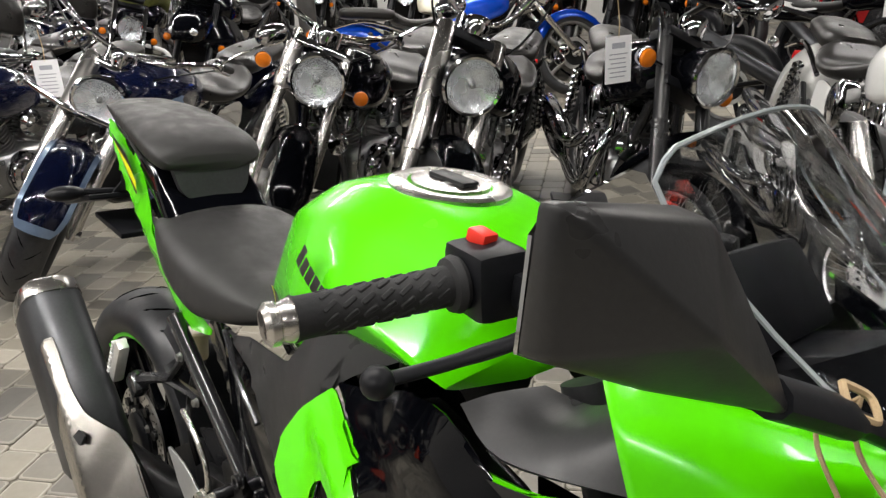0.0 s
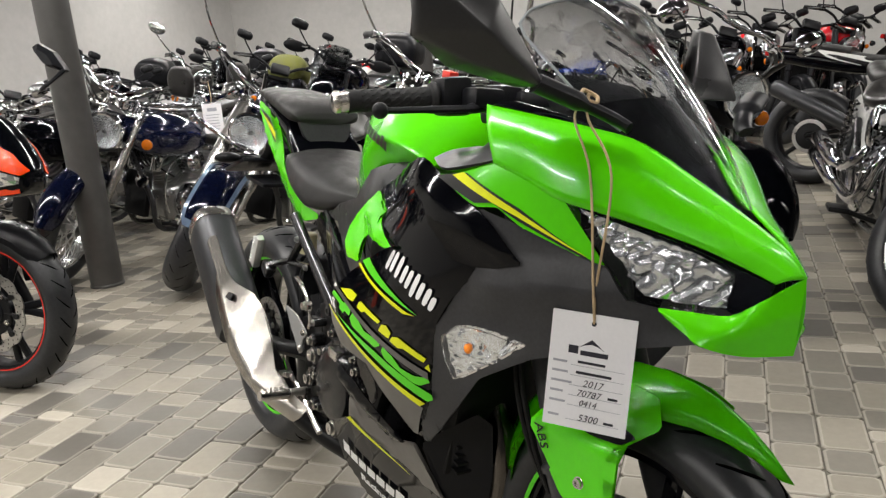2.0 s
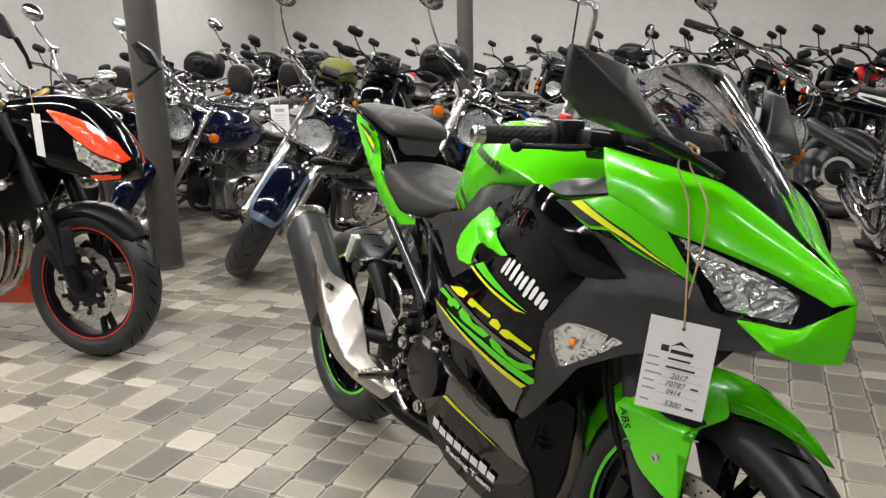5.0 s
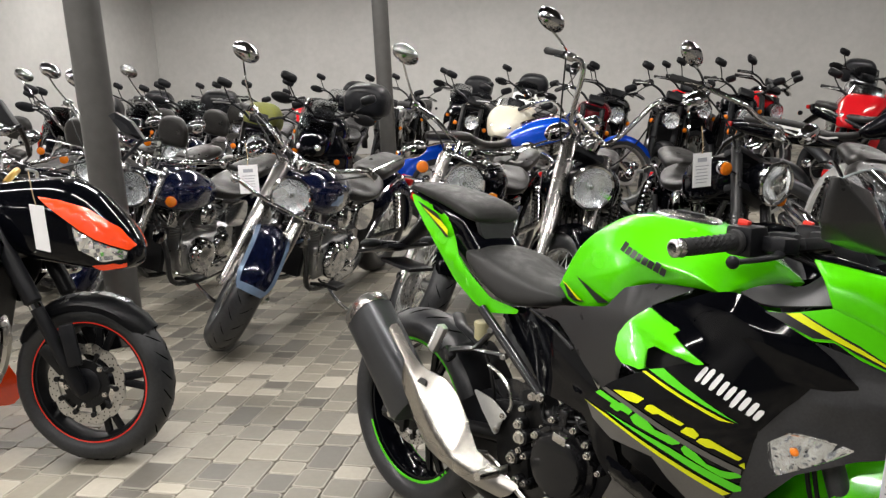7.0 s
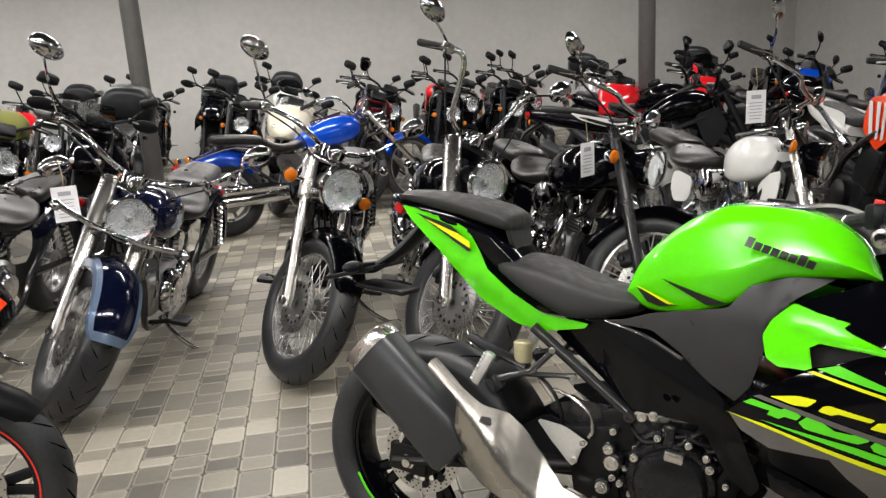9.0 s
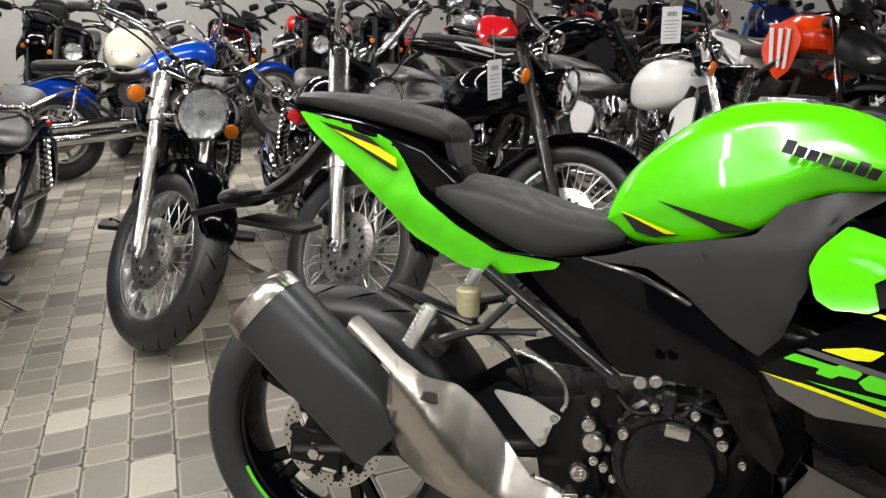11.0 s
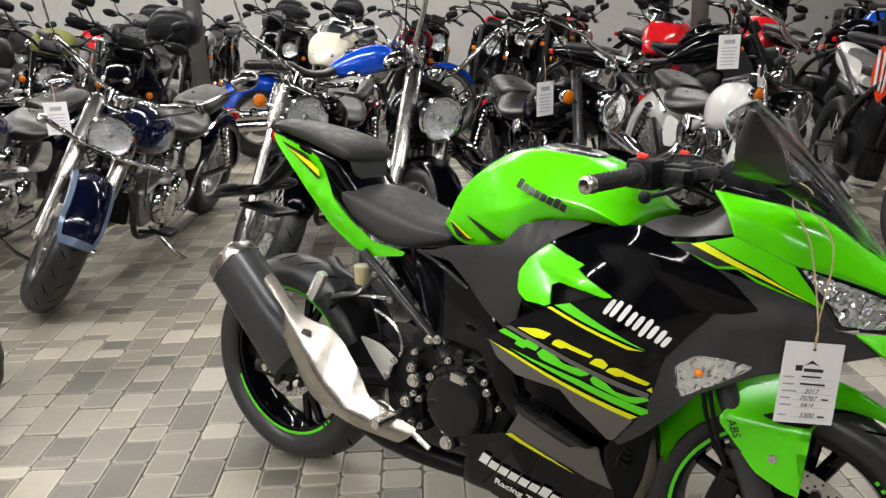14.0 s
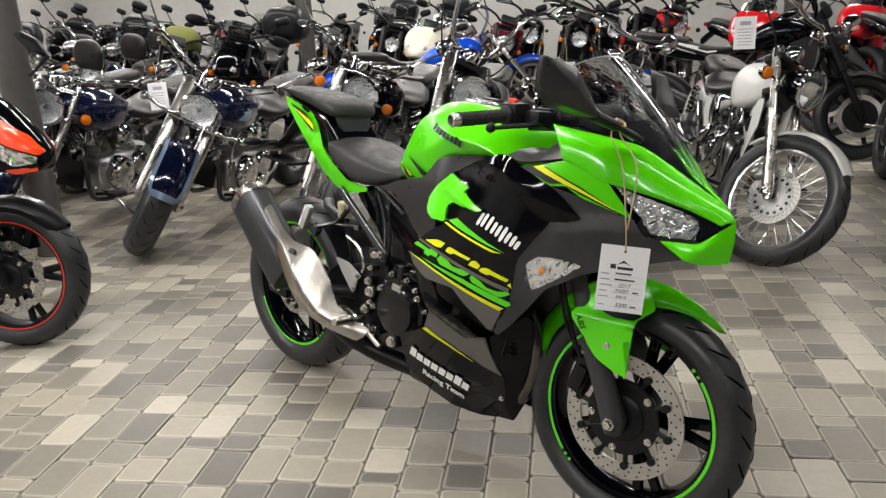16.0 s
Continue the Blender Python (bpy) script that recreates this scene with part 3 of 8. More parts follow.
for side in (-1, 1):
    bm = lathe(bmesh.new(), [(0.005, 0.009), (0.010, 0.009), (0.012, 0.004), (0.012, 0.0), (0.016, -0.001), (0.016, -0.008)], FAX @ at(0, side * 0.130, 0) @ (RIGHT if side < 0 else RX90), 6 if side < 0 else 12)
    part("axle_nut", bm, STEEL, bike, "bright front axle bolt")

bm = bmesh.new()
rows = []
for k in range(15):
    u = k / 14
    ang = radians(51 + 109 * u)
    wide = 0.076 * min(1.0, 0.05 + 2.1 * u) * (1 - 0.25 * max(0, u - 0.75) / 0.25)
    out = 0.322 + 0.014 * math.sin(math.pi * u) - 0.012 * max(0, 0.3 - u)
    rows.append([V((1.367 + (out - 0.05 * s * s * (0.5 + u)) * math.cos(ang), wide * s, 0.29 + (out - 0.075 * s * s * min(1.0, 2.2 * u)) * math.sin(ang))) for s in (-1, -0.75, -0.4, 0, 0.4, 0.75, 1)])
loft(bm, rows, caps=False, loop=False)
bmesh.ops.solidify(bm, geom=bm.faces[:], thickness=0.004)
FENDER = [(1.236, 0.528), (1.268, 0.585), (1.335, 0.610), (1.40, 0.603), (1.43, 0.575), (1.398, 0.545), (1.377, 0.51), (1.398, 0.412), (1.365, 0.42), (1.318, 0.44), (1.292, 0.47)]
for side in (-1, 1):
    panel(bm, rounded(FENDER, 0.1, 1), lambda x, z: 0.132 - 1.9 * max(0, z - 0.53) ** 1.25 - 0.12 * max(0, x - 1.37), 0.0, 0.004, side, 0.025, 0.003)
fender = part("front_fender", bm, LIME, bike, "glossy lime front fender", m=STEER)
for side in (-1, 1):
    bm = panel(bmesh.new(), rounded([(1.312, 0.553), (1.36, 0.572), (1.41, 0.560), (1.395, 0.548), (1.345, 0.546)], 0.1, 1), lambda x, z: 0.132 - 1.9 * max(0, z - 0.53) ** 1.25 - 0.12 * max(0, x - 1.37), 0.002, 0, side, 0.02, 0)
    part("fender_vent", bm, MATT_BLACK, fender, m=STEER)
for side in (-1, 1):
    bm = bolt(bmesh.new(), at(1.343, side * 0.131, 0.478) @ (RIGHT if side < 0 else RX90), 0.007, 0.006)
    part("fender_bolt", bm, STEEL, fender, m=STEER)
part("lettering", words("ABS", 0.022, at(1.268, -0.1345, 0.520, 90, 62, 0), shear=0.2), DECAL_BLACK, fender, "black letters ABS", m=STEER)
bm = box(bmesh.new(), 0.05, 0.045, 0.10, at(1.262, -0.078, 0.375, 0, 18, 0), 0.012)
box(bm, 0.03, 0.02, 0.06, at(1.268, -0.108, 0.375, 0, 18, 0), 0.006)
part("brake_caliper", bm, MATT_BLACK, bike, "black brake caliper", m=STEER)
bm = bmesh.new()
for d in (0.0, 0.012):
    tube(bm, curve([(1.262, -0.10, 0.42), (1.235 - d, -0.118, 0.50), (1.212 - d, -0.128, 0.60), (1.20, -0.11, 0.70)], 6), 0.0045, 8)
part("brake_hose", bm, MATT_BLACK, bike, m=STEER)

# bodywork
def skin(rows, n=5, m=4, thick=0.005):
    """A thin moulded shell through rows of stations, smoothed both ways."""
    dense = [curve(r, n) for r in rows]
    cols = [curve([d[k] for d in dense], m) for k in range(len(dense[0]))]
    bm = bmesh.new()
    loft(bm, [[c[k] for c in cols] for k in range(len(cols[0]))], caps=False, loop=False)
    bmesh.ops.recalc_face_normals(bm, faces=bm.faces)
    if thick:
        bmesh.ops.solidify(bm, geom=bm.faces[:], thickness=thick)
    return bm


def flip(rows, sgn):
    return [[V((x, sgn * r, z)) for x, r, z in row] for row in rows]


# the upper fairing: a top skin from the headlight's brow to the screen, and a flank with the stripes
BROW = [(1.255, 0.226, 0.904), (1.300, 0.206, 0.884), (1.348, 0.188, 0.864), (1.402, 0.144, 0.848), (1.468, 0.082, 0.822), (1.510, 0.046, 0.800), (1.542, 0.028, 0.785)]
CREST = [(1.208, 0.206, 0.979), (1.265, 0.172, 0.968), (1.319, 0.126, 0.955), (1.372, 0.076, 0.936), (1.440, 0.026, 0.884), (1.530, 0.004, 0.827), (1.562, 0.0, 0.794)]
MIDDLE = [((a[0] + b[0]) / 2 + d * 0.4, (a[1] + b[1]) / 2 + d, (a[2] + b[2]) / 2 + d * 0.9) for a, b, d in zip(BROW, CREST, (0.008, 0.012, 0.014, 0.013, 0.010, 0.006, 0.003))]
upper = []
for sgn in (-1, 1):
    bm = skin(flip([BROW, MIDDLE, CREST], sgn))
    panel(bm, rounded([(1.142, 0.881), (1.187, 0.884), (1.258, 0.9045), (1.300, 0.8845), (1.3485, 0.8635), (1.380, 0.822), (1.402, 0.790), (1.300, 0.827), (1.266, 0.848), (1.234, 0.845)], 0.06, 1), half, 0.006, 0.006, sgn, 0.0125, 0.003)
    upper.append(part("upper_fairing", bm, LIME, bike, "glossy lime upper fairing", angle=28))
decal("stripe", [(1.150, 0.8805), (1.214, 0.8885), (1.300, 0.850), (1.396, 0.7925), (1.300, 0.834), (1.262, 0.8535), (1.234, 0.8505)], DECAL_BLACK, upper, 0.0072, times=0, label="black stripe")
decal("stripe", [(1.187, 0.884), (1.209, 0.889), (1.300, 0.846), (1.388, 0.799), (1.300, 0.839)], YELLOW, upper, 0.0082, times=0, label="yellow stripe")
LIP = [(1.453, 0.120, 0.747), (1.478, 0.094, 0.745), (1.506, 0.058, 0.743), (1.532, 0.036, 0.764), (1.561, 0.0, 0.794)]
JAW = [(1.456, 0.121, 0.742), (1.486, 0.113, 0.724), (1.508, 0.099, 0.709), (1.524, 0.046, 0.696), (1.556, 0.0, 0.700)]
for sgn in (-1, 1):
    part("chin_fairing", skin(flip([LIP, [((a[0] + b[0]) / 2 + 0.003, (a[1] + b[1]) / 2 + 0.004, (a[2] + b[2]) / 2) for a, b in zip(LIP, JAW)], JAW], sgn)), LIME, bike, "lime lower nose piece", angle=28)
cheek = both("cheek_fairing", [(1.250, 0.822), (1.234, 0.843), (1.300, 0.826), (1.402, 0.789), (1.426, 0.752), (1.456, 0.746), (1.502, 0.711), (1.420, 0.690), (1.311, 0.652), (1.222, 0.600), (1.175, 0.542), (1.125, 0.487), (1.078, 0.447), (1.066, 0.457), (1.098, 0.506), (1.128, 0.556), (1.144, 0.616), (1.160, 0.674), (1.196, 0.722), (1.236, 0.765), (1.270, 0.768), (1.298, 0.778), (1.265, 0.812)],
             GREY_DARK, lambda x, z: 0.001 + 0.010 * max(0, 1 - abs(z - 0.735 - 0.12 * (x - 1.2)) / 0.045) * min(1, max(0, (x - 1.225) / 0.04)), label="dark grey textured fairing cheek", cut=0.05, times=1, step=0.0125)
shoulder = both("shoulder_fairing", [(0.886, 0.834), (0.930, 0.848), (0.970, 0.863), (1.022, 0.887), (1.070, 0.899), (1.092, 0.901), (1.120, 0.896), (1.150, 0.883), (1.240, 0.841), (1.267, 0.822), (1.310, 0.779), (1.268, 0.767), (1.239, 0.765), (1.160, 0.772), (1.099, 0.772), (1.062, 0.765), (1.026, 0.777), (0.991, 0.790), (0.974, 0.799), (0.986, 0.809), (0.969, 0.809), (0.937, 0.817)],
                GLOSS_BLACK, lambda x, z: 0.008 + 0.006 * math.exp(-((z - 0.862 + 0.35 * max(0, x - 1.1)) / 0.03) ** 2) * min(1, max(0, (x - 0.9) / 0.12)), label="gloss black shoulder fairing", cut=0.08, times=1, step=0.0125)
scoop = both("side_scoop", [(0.889, 0.832), (0.937, 0.817), (0.969, 0.809), (0.986, 0.809), (0.974, 0.799), (0.991, 0.790), (1.026, 0.777), (1.062, 0.765), (1.044, 0.760), (1.007, 0.764), (0.962, 0.768), (0.940, 0.769), (0.917, 0.755), (0.901, 0.744), (0.898, 0.736), (0.911, 0.731), (0.928, 0.722), (0.914, 0.715), (0.891, 0.716), (0.868, 0.715), (0.845, 0.729), (0.836, 0.769), (0.850, 0.797), (0.870, 0.816)],
     LIME, lambda x, z: 0.013 + 0.006 * math.exp(-((z - 0.784 + 0.22 * (x - 0.95)) / 0.012) ** 2) * min(1, max(0, (x - 0.86) / 0.04)), label="lime scoop with an open air duct", cut=0.12, times=1, step=0.0125, roll=0.003)
both("duct_floor", [(0.885, 0.775), (0.885, 0.735), (0.915, 0.712), (1.06, 0.755), (1.05, 0.772), (0.96, 0.785)], MATT_BLACK, -0.018, label="black floor of the air duct", cut=0.06, times=1, step=0.025)
side = both("side_fairing", [(0.782, 0.614), (0.845, 0.670), (0.885, 0.694), (0.930, 0.716), (0.998, 0.747), (1.057, 0.768), (1.100, 0.782), (1.160, 0.790), (1.243, 0.765), (1.201, 0.716), (1.168, 0.671), (1.152, 0.611), (1.135, 0.551), (1.104, 0.501), (1.068, 0.454), (1.057, 0.457), (1.029, 0.489), (0.996, 0.516), (0.964, 0.550), (0.931, 0.553), (0.861, 0.553), (0.805, 0.580)],
            GLOSS_BLACK, 0.004, label="gloss black side fairing with lime, yellow and grey graphics", cut=0.05, times=1, step=0.0125)
decal("grey_field", [(0.784, 0.611), (0.884, 0.586), (1.112, 0.522), (1.070, 0.460), (1.057, 0.459), (1.029, 0.491), (0.996, 0.518), (0.964, 0.552), (0.861, 0.555), (0.807, 0.581)], GREY_MET, side, 0.0052, label="metallic grey field", times=0)
for poly, col in (
        ([(0.856, 0.658), (0.906, 0.667), (0.939, 0.664), (0.923, 0.649), (0.899, 0.648)], YELLOW),
        ([(0.941, 0.644), (0.948, 0.654), (0.959, 0.658), (1.034, 0.644), (1.027, 0.637), (0.976, 0.645), (0.963, 0.640)], YELLOW),
        ([(1.026, 0.626), (1.038, 0.639), (1.053, 0.641), (1.065, 0.632), (1.057, 0.621)], YELLOW),
        ([(1.059, 0.618), (1.068, 0.627), (1.084, 0.630), (1.144, 0.612), (1.137, 0.604), (1.095, 0.615), (1.081, 0.612)], YELLOW),
        ([(1.137, 0.596), (1.147, 0.604), (1.148, 0.591)], YELLOW),
        ([(0.809, 0.638), (0.825, 0.648), (0.878, 0.636), (0.892, 0.642), (0.914, 0.630), (0.906, 0.620), (0.884, 0.623), (0.875, 0.617), (0.854, 0.622), (0.859, 0.630)], LIME_FLAT),
        ([(0.909, 0.617), (0.923, 0.630), (0.949, 0.625), (0.943, 0.618), (0.954, 0.612), (0.997, 0.609), (1.017, 0.616), (1.030, 0.612), (1.026, 0.601), (1.008, 0.593), (0.920, 0.606)], LIME_FLAT),
        ([(1.029, 0.593), (1.036, 0.602), (1.063, 0.593), (1.060, 0.585), (1.068, 0.581), (1.109, 0.575), (1.139, 0.580), (1.142, 0.573), (1.119, 0.562), (1.105, 0.562), (1.036, 0.583)], LIME_FLAT)):
    decal("numeral", poly, col, side, 0.0062, cut=0.08, label="piece of the numeral 400")
for name, poly, col, lift in (
        ("bar", [(0.827, 0.653), (0.840, 0.658), (1.142, 0.589), (1.140, 0.577)], GREY_MET, 0.0066),
        ("stripe", [(0.841, 0.610), (1.006, 0.586), (1.140, 0.553), (1.141, 0.545), (1.128, 0.538), (1.006, 0.572)], LIME_FLAT, 0.0064),
        ("stripe", [(0.779, 0.613), (0.846, 0.603), (1.122, 0.533), (1.108, 0.524), (0.884, 0.587)], YELLOW, 0.0068),
        ("stripe", [(0.935, 0.721), (0.971, 0.733), (1.134, 0.675)], LIME_FLAT, 0.0062),
        ("stripe", [(0.919, 0.713), (0.929, 0.7165), (1.112, 0.675), (1.129, 0.6735), (1.100, 0.671)], YELLOW, 0.0068)):
    decal(name, poly, col, side, lift, times=0)


def brand_bars(owner, start, end, tall, n, material, lift, field=half, lean=0.35, fill=0.78):
    """A brand mark as a row of plain slanted bars."""
    (x0, z0), (x1, z1) = start, end
    long = math.hypot(x1 - x0, z1 - z0)
    ux, uz = (x1 - x0) / long, (z1 - z0) / long
    for sgn, o in zip((-1, 1), owner):
        for k in range(n):
            a, e = long * (k + 0.5 - 0.5 * fill) / n, long * fill / n
            h = tall * (1.0 if k in (0, n - 2) else 0.78)
            cx, cz = x0 + ux * a, z0 + uz * a
            p = [(cx + ux * s * e - uz * u * h + ux * lean * u * h, cz + uz * s * e + ux * u * h + uz * lean * u * h) for s, u in ((0, 0), (1, 0), (1, 1), (0, 1))]
            part("brand_bar", panel(bmesh.new(), p, field, lift, 0, sgn, 0.0125, 0), material, o)


# the model mark: plain slanted brush strokes, (x, z, height)
for k, (x0, z0, tall) in enumerate(((1.046, 0.731, 0.030), (1.060, 0.729, 0.032), (1.076, 0.723, 0.034), (1.092, 0.718, 0.028), (1.106, 0.713, 0.028), (1.118, 0.703, 0.036), (1.134, 0.702, 0.026), (1.148, 0.696, 0.026), (1.160, 0.691, 0.020))):
    decal("brand_stroke", [(x0 - 0.004, z0), (x0 + 0.005, z0 - 0.003), (x0 + 0.007 + 0.55 * tall, z0 + tall - 0.002), (x0 + 0.55 * tall - 0.003, z0 + tall)], DECAL_WHITE, side, 0.0072, cut=0.2, times=1)
low = both("lower_fairing", [(0.850, 0.475), (0.866, 0.466), (0.831, 0.404), (0.928, 0.362), (1.005, 0.327), (1.056, 0.316), (1.041, 0.357), (1.034, 0.428), (0.973, 0.410)], GREY_MET, 0.004, label="metallic grey lower fairing", cut=0.06, times=1)
decal("stripe", [(0.831, 0.404), (0.846, 0.411), (0.975, 0.335), (0.955, 0.343)], YELLOW, low, 0.0056, times=0, label="yellow stripe")
both("winglet", [(0.858, 0.518), (0.868, 0.516), (0.909, 0.502), (1.015, 0.440), (1.030, 0.430), (0.971, 0.411), (0.868, 0.468)], GLOSS_BLACK, lambda x, z: 0.010 + 0.012 * max(0, 1 - abs(z - 0.485 + 0.45 * (x - 0.9)) / 0.03), label="gloss black air outlet blade", cut=0.06, times=1, step=0.0125)
both("outlet_floor", [(0.85, 0.56), (0.96, 0.556), (1.035, 0.488), (1.025, 0.43), (0.90, 0.49), (0.86, 0.51)], MATT_BLACK, -0.035, label="black floor of the air outlet", cut=0.06, times=1)
belly = both("belly_pan", [(0.715, 0.352), (0.760, 0.372), (0.831, 0.404), (0.928, 0.362), (1.005, 0.327), (1.056, 0.316), (1.050, 0.25), (1.022, 0.190), (0.992, 0.158), (0.930, 0.148), (0.848, 0.152), (0.76, 0.200), (0.712, 0.256)], GLOSS_BLACK, 0.0, label="gloss black belly pan", cut=0.08, times=1, step=0.0125)
both("air_duct", [(1.044, 0.429), (1.068, 0.454), (1.108, 0.490), (1.118, 0.470), (1.105, 0.400), (1.092, 0.320), (1.075, 0.230), (1.045, 0.165), (0.992, 0.158), (1.022, 0.190), (1.050, 0.25), (1.056, 0.316), (1.041, 0.357)], SATIN_BLACK, lambda x, z: -0.004 - 1.3 * max(0, x - 1.045), label="black duct edge behind the front wheel", cut=0.06, times=1)
brand_bars(belly, (0.745, 0.300), (0.925, 0.226), 0.034, 8, DECAL_WHITE, 0.006, lean=0.15, fill=0.84)
for sgn, o in zip((-1, 1), belly):
    bm = words("Racing Team", 0.026, at(0.842, 0, 0.226) @ at(0, 0, 0, 0, 22, 0) @ (pose(0, 0, 0, 90, 0, 0) if sgn < 0 else pose(0, 0, 0, 90, 0, 180) @ at(0, 0, 0, 0, 0, 44)), bold=0.0006)
    for v in bm.verts:
        v.co.y += sgn * (half(v.co.x, v.co.z) + 0.005)
    part("lettering", bm, DECAL_WHITE, o, "white words Racing Team")
    part("fairing_bolt", bolt(bmesh.new(), Matrix.Translation((1.035, sgn * (half(1.035, 0.24)), 0.24)) @ (RIGHT if sgn < 0 else RX90), 0.006), STEEL, o)

# headlights, indicators
def shards(x, z, deep):
    """An uneven pressed surface, for large bright facets."""
    return deep * (math.sin(x * 190.0 + z * 60.0 + 3.0 * math.sin(z * 70.0)) * math.cos(z * 150.0 - x * 71.0) + 0.3 * math.sin(x * 420.0 - z * 310.0))


HEAD = [(1.349, 0.862), (1.361, 0.861), (1.402, 0.847), (1.468, 0.821), (1.506, 0.799), (1.540, 0.784), (1.538, 0.767), (1.510, 0.744), (1.475, 0.748), (1.425, 0.753), (1.410, 0.780), (1.389, 0.811)]
GLASS = [(1.356, 0.857), (1.402, 0.842), (1.468, 0.812), (1.506, 0.793), (1.531, 0.780), (1.507, 0.748), (1.475, 0.752), (1.430, 0.757), (1.414, 0.784), (1.394, 0.812)]
IND = [(1.186, 0.657), (1.218, 0.682), (1.262, 0.681), (1.310, 0.672), (1.268, 0.640), (1.196, 0.594), (1.190, 0.615)]
for sgn in (-1, 1):
    lamp_ob = part("headlight", panel(bmesh.new(), HEAD, half, -0.034, 0.004, sgn, 0.02, 0), SATIN_BLACK, bike, "clear sharp-cornered headlight")
    part("reflector", panel(bmesh.new(), GLASS, half, lambda x, z: -0.015 + shards(x, z, 0.006), 0.002, sgn, 0.006, 0), FACET, lamp_ob, "bright faceted reflector")
    for cx, cz, s in ((1.468, 0.782, 0.025), (1.424, 0.800, 0.019)):
        y = sgn * max(0.02, half(cx, cz) - 0.012)
        aim = (V((0.85, sgn * 0.5, 0.05))).to_track_quat("Z", "Y").to_matrix().to_4x4()
        bm = lathe(bmesh.new(), [(s * 0.25, -s * 0.7), (s * 0.7, -s * 0.35), (s, 0.0), (s * 1.05, 0.001), (s * 0.75, -s * 0.38), (s * 0.28, -s * 0.75)], Matrix.Translation((cx, y, cz)) @ aim, 18, closed=True)
        part("lamp_cup", bm, CHROME, lamp_ob, "round chromed lamp cup")
    part("lamp_brow", panel(bmesh.new(), [(1.352, 0.860), (1.402, 0.845), (1.468, 0.819), (1.506, 0.797), (1.538, 0.782), (1.536, 0.767), (1.511, 0.746), (1.503, 0.751), (1.526, 0.777), (1.502, 0.795), (1.466, 0.8165), (1.402, 0.842), (1.364, 0.8555)], half, -0.004, 0.004, sgn, 0.02, 0), GLOSS_BLACK, lamp_ob, "dark inner brow")
    ln = part("lens", panel(bmesh.new(), HEAD, half, 0.001, 0.002, sgn, 0.0125, 0.001, False), LENS, lamp_ob, "clear plastic lens")
    ln.visible_shadow = False
    ind = part("indicator", panel(bmesh.new(), rounded(IND, 0.08, 1), half, lambda x, z: 0.004 + shards(x, z, 0.004), 0.010, sgn, 0.007, 0.002), FACET, bike, "clear front indicator with an amber bulb")
    part("bulb", ball(bmesh.new(), (1.225, sgn * (half(1.225, 0.648) + 0.008), 0.648), 0.008, 0.004, 0.007, 12, 8), AMBER, ind)
    gl = part("lens", panel(bmesh.new(), rounded(IND, 0.08, 1), half, lambda x, z: 0.016, 0.002, sgn, 0.02, 0.004, False), LENS, ind)
    gl.visible_shadow = False

# screen and the cowl below it
def screen_grid(grow=0.0, v0=0.0, v1=1.0, n=12, k=8, inner=0.0):
    mid = curve([(1.478, 0, 0.862), (1.428, 0, 0.928), (1.368, 0, 0.995), (1.308, 0, 1.054), (1.252, 0, 1.104), (1.212, 0, 1.138)], 8)
    wide = curve([(0.006, 0.0, 0.0), (0.064, 0.025, 0.012), (0.106, 0.050, 0.025), (0.128, 0.062, 0.022), (0.148, 0.055, 0.020), (0.124, 0.020, 0.026)], 8)
    rows = []
    for i in range(n + 1):
        s = (v0 + (v1 - v0) * i / n) * (len(mid) - 1)
        a, f = int(min(s, len(mid) - 2)), s - int(min(s, len(mid) - 2))
        c, w = mid[a].lerp(mid[a + 1], f), wide[a].lerp(wide[a + 1], f)
        rows.append([V((c.x - (w.y + 0.2 * grow) * u * u - inner, (w.x + grow) * u, c.z - w.z * u * u - inner * 0.9)) for u in (j / k for j in range(-k, k + 1))])
    return rows


bm = bmesh.new()
loft(bm, screen_grid(), caps=False, loop=False)
bmesh.ops.solidify(bm, geom=bm.faces[:], thickness=0.003)
screen = part("windscreen", bm, SCREEN, bike, "smoked clear windscreen", angle=50)
screen.visible_shadow = False
edge = screen_grid()
rim_line = [r[0] for r in edge[4:]] + edge[-1][1:-1] + [r[-1] for r in reversed(edge[4:])]
part("screen_edge", tube(bmesh.new(), rim_line, 0.0022, 6), SCREEN_RIM, screen, "pale polished screen edge")
bm = bmesh.new()
loft(bm, screen_grid(0.012, 0.02, 0.46, 8, 8, 0.016), caps=False, loop=False)
bmesh.ops.solidify(bm, geom=bm.faces[:], thickness=0.004)
part("screen_cowl", bm, SATIN_BLACK, bike, "black cowl under the screen")
bm = box(bmesh.new(), 0.05, 0.17, 0.085, at(1.215, 0, 0.985, 0, -35, 0), 0.014)
box(bm, 0.10, 0.10, 0.05, at(1.28, 0, 0.945, 0, -20, 0), 0.012)
part("instrument_panel", bm, SATIN_BLACK, bike, "black instrument panel")
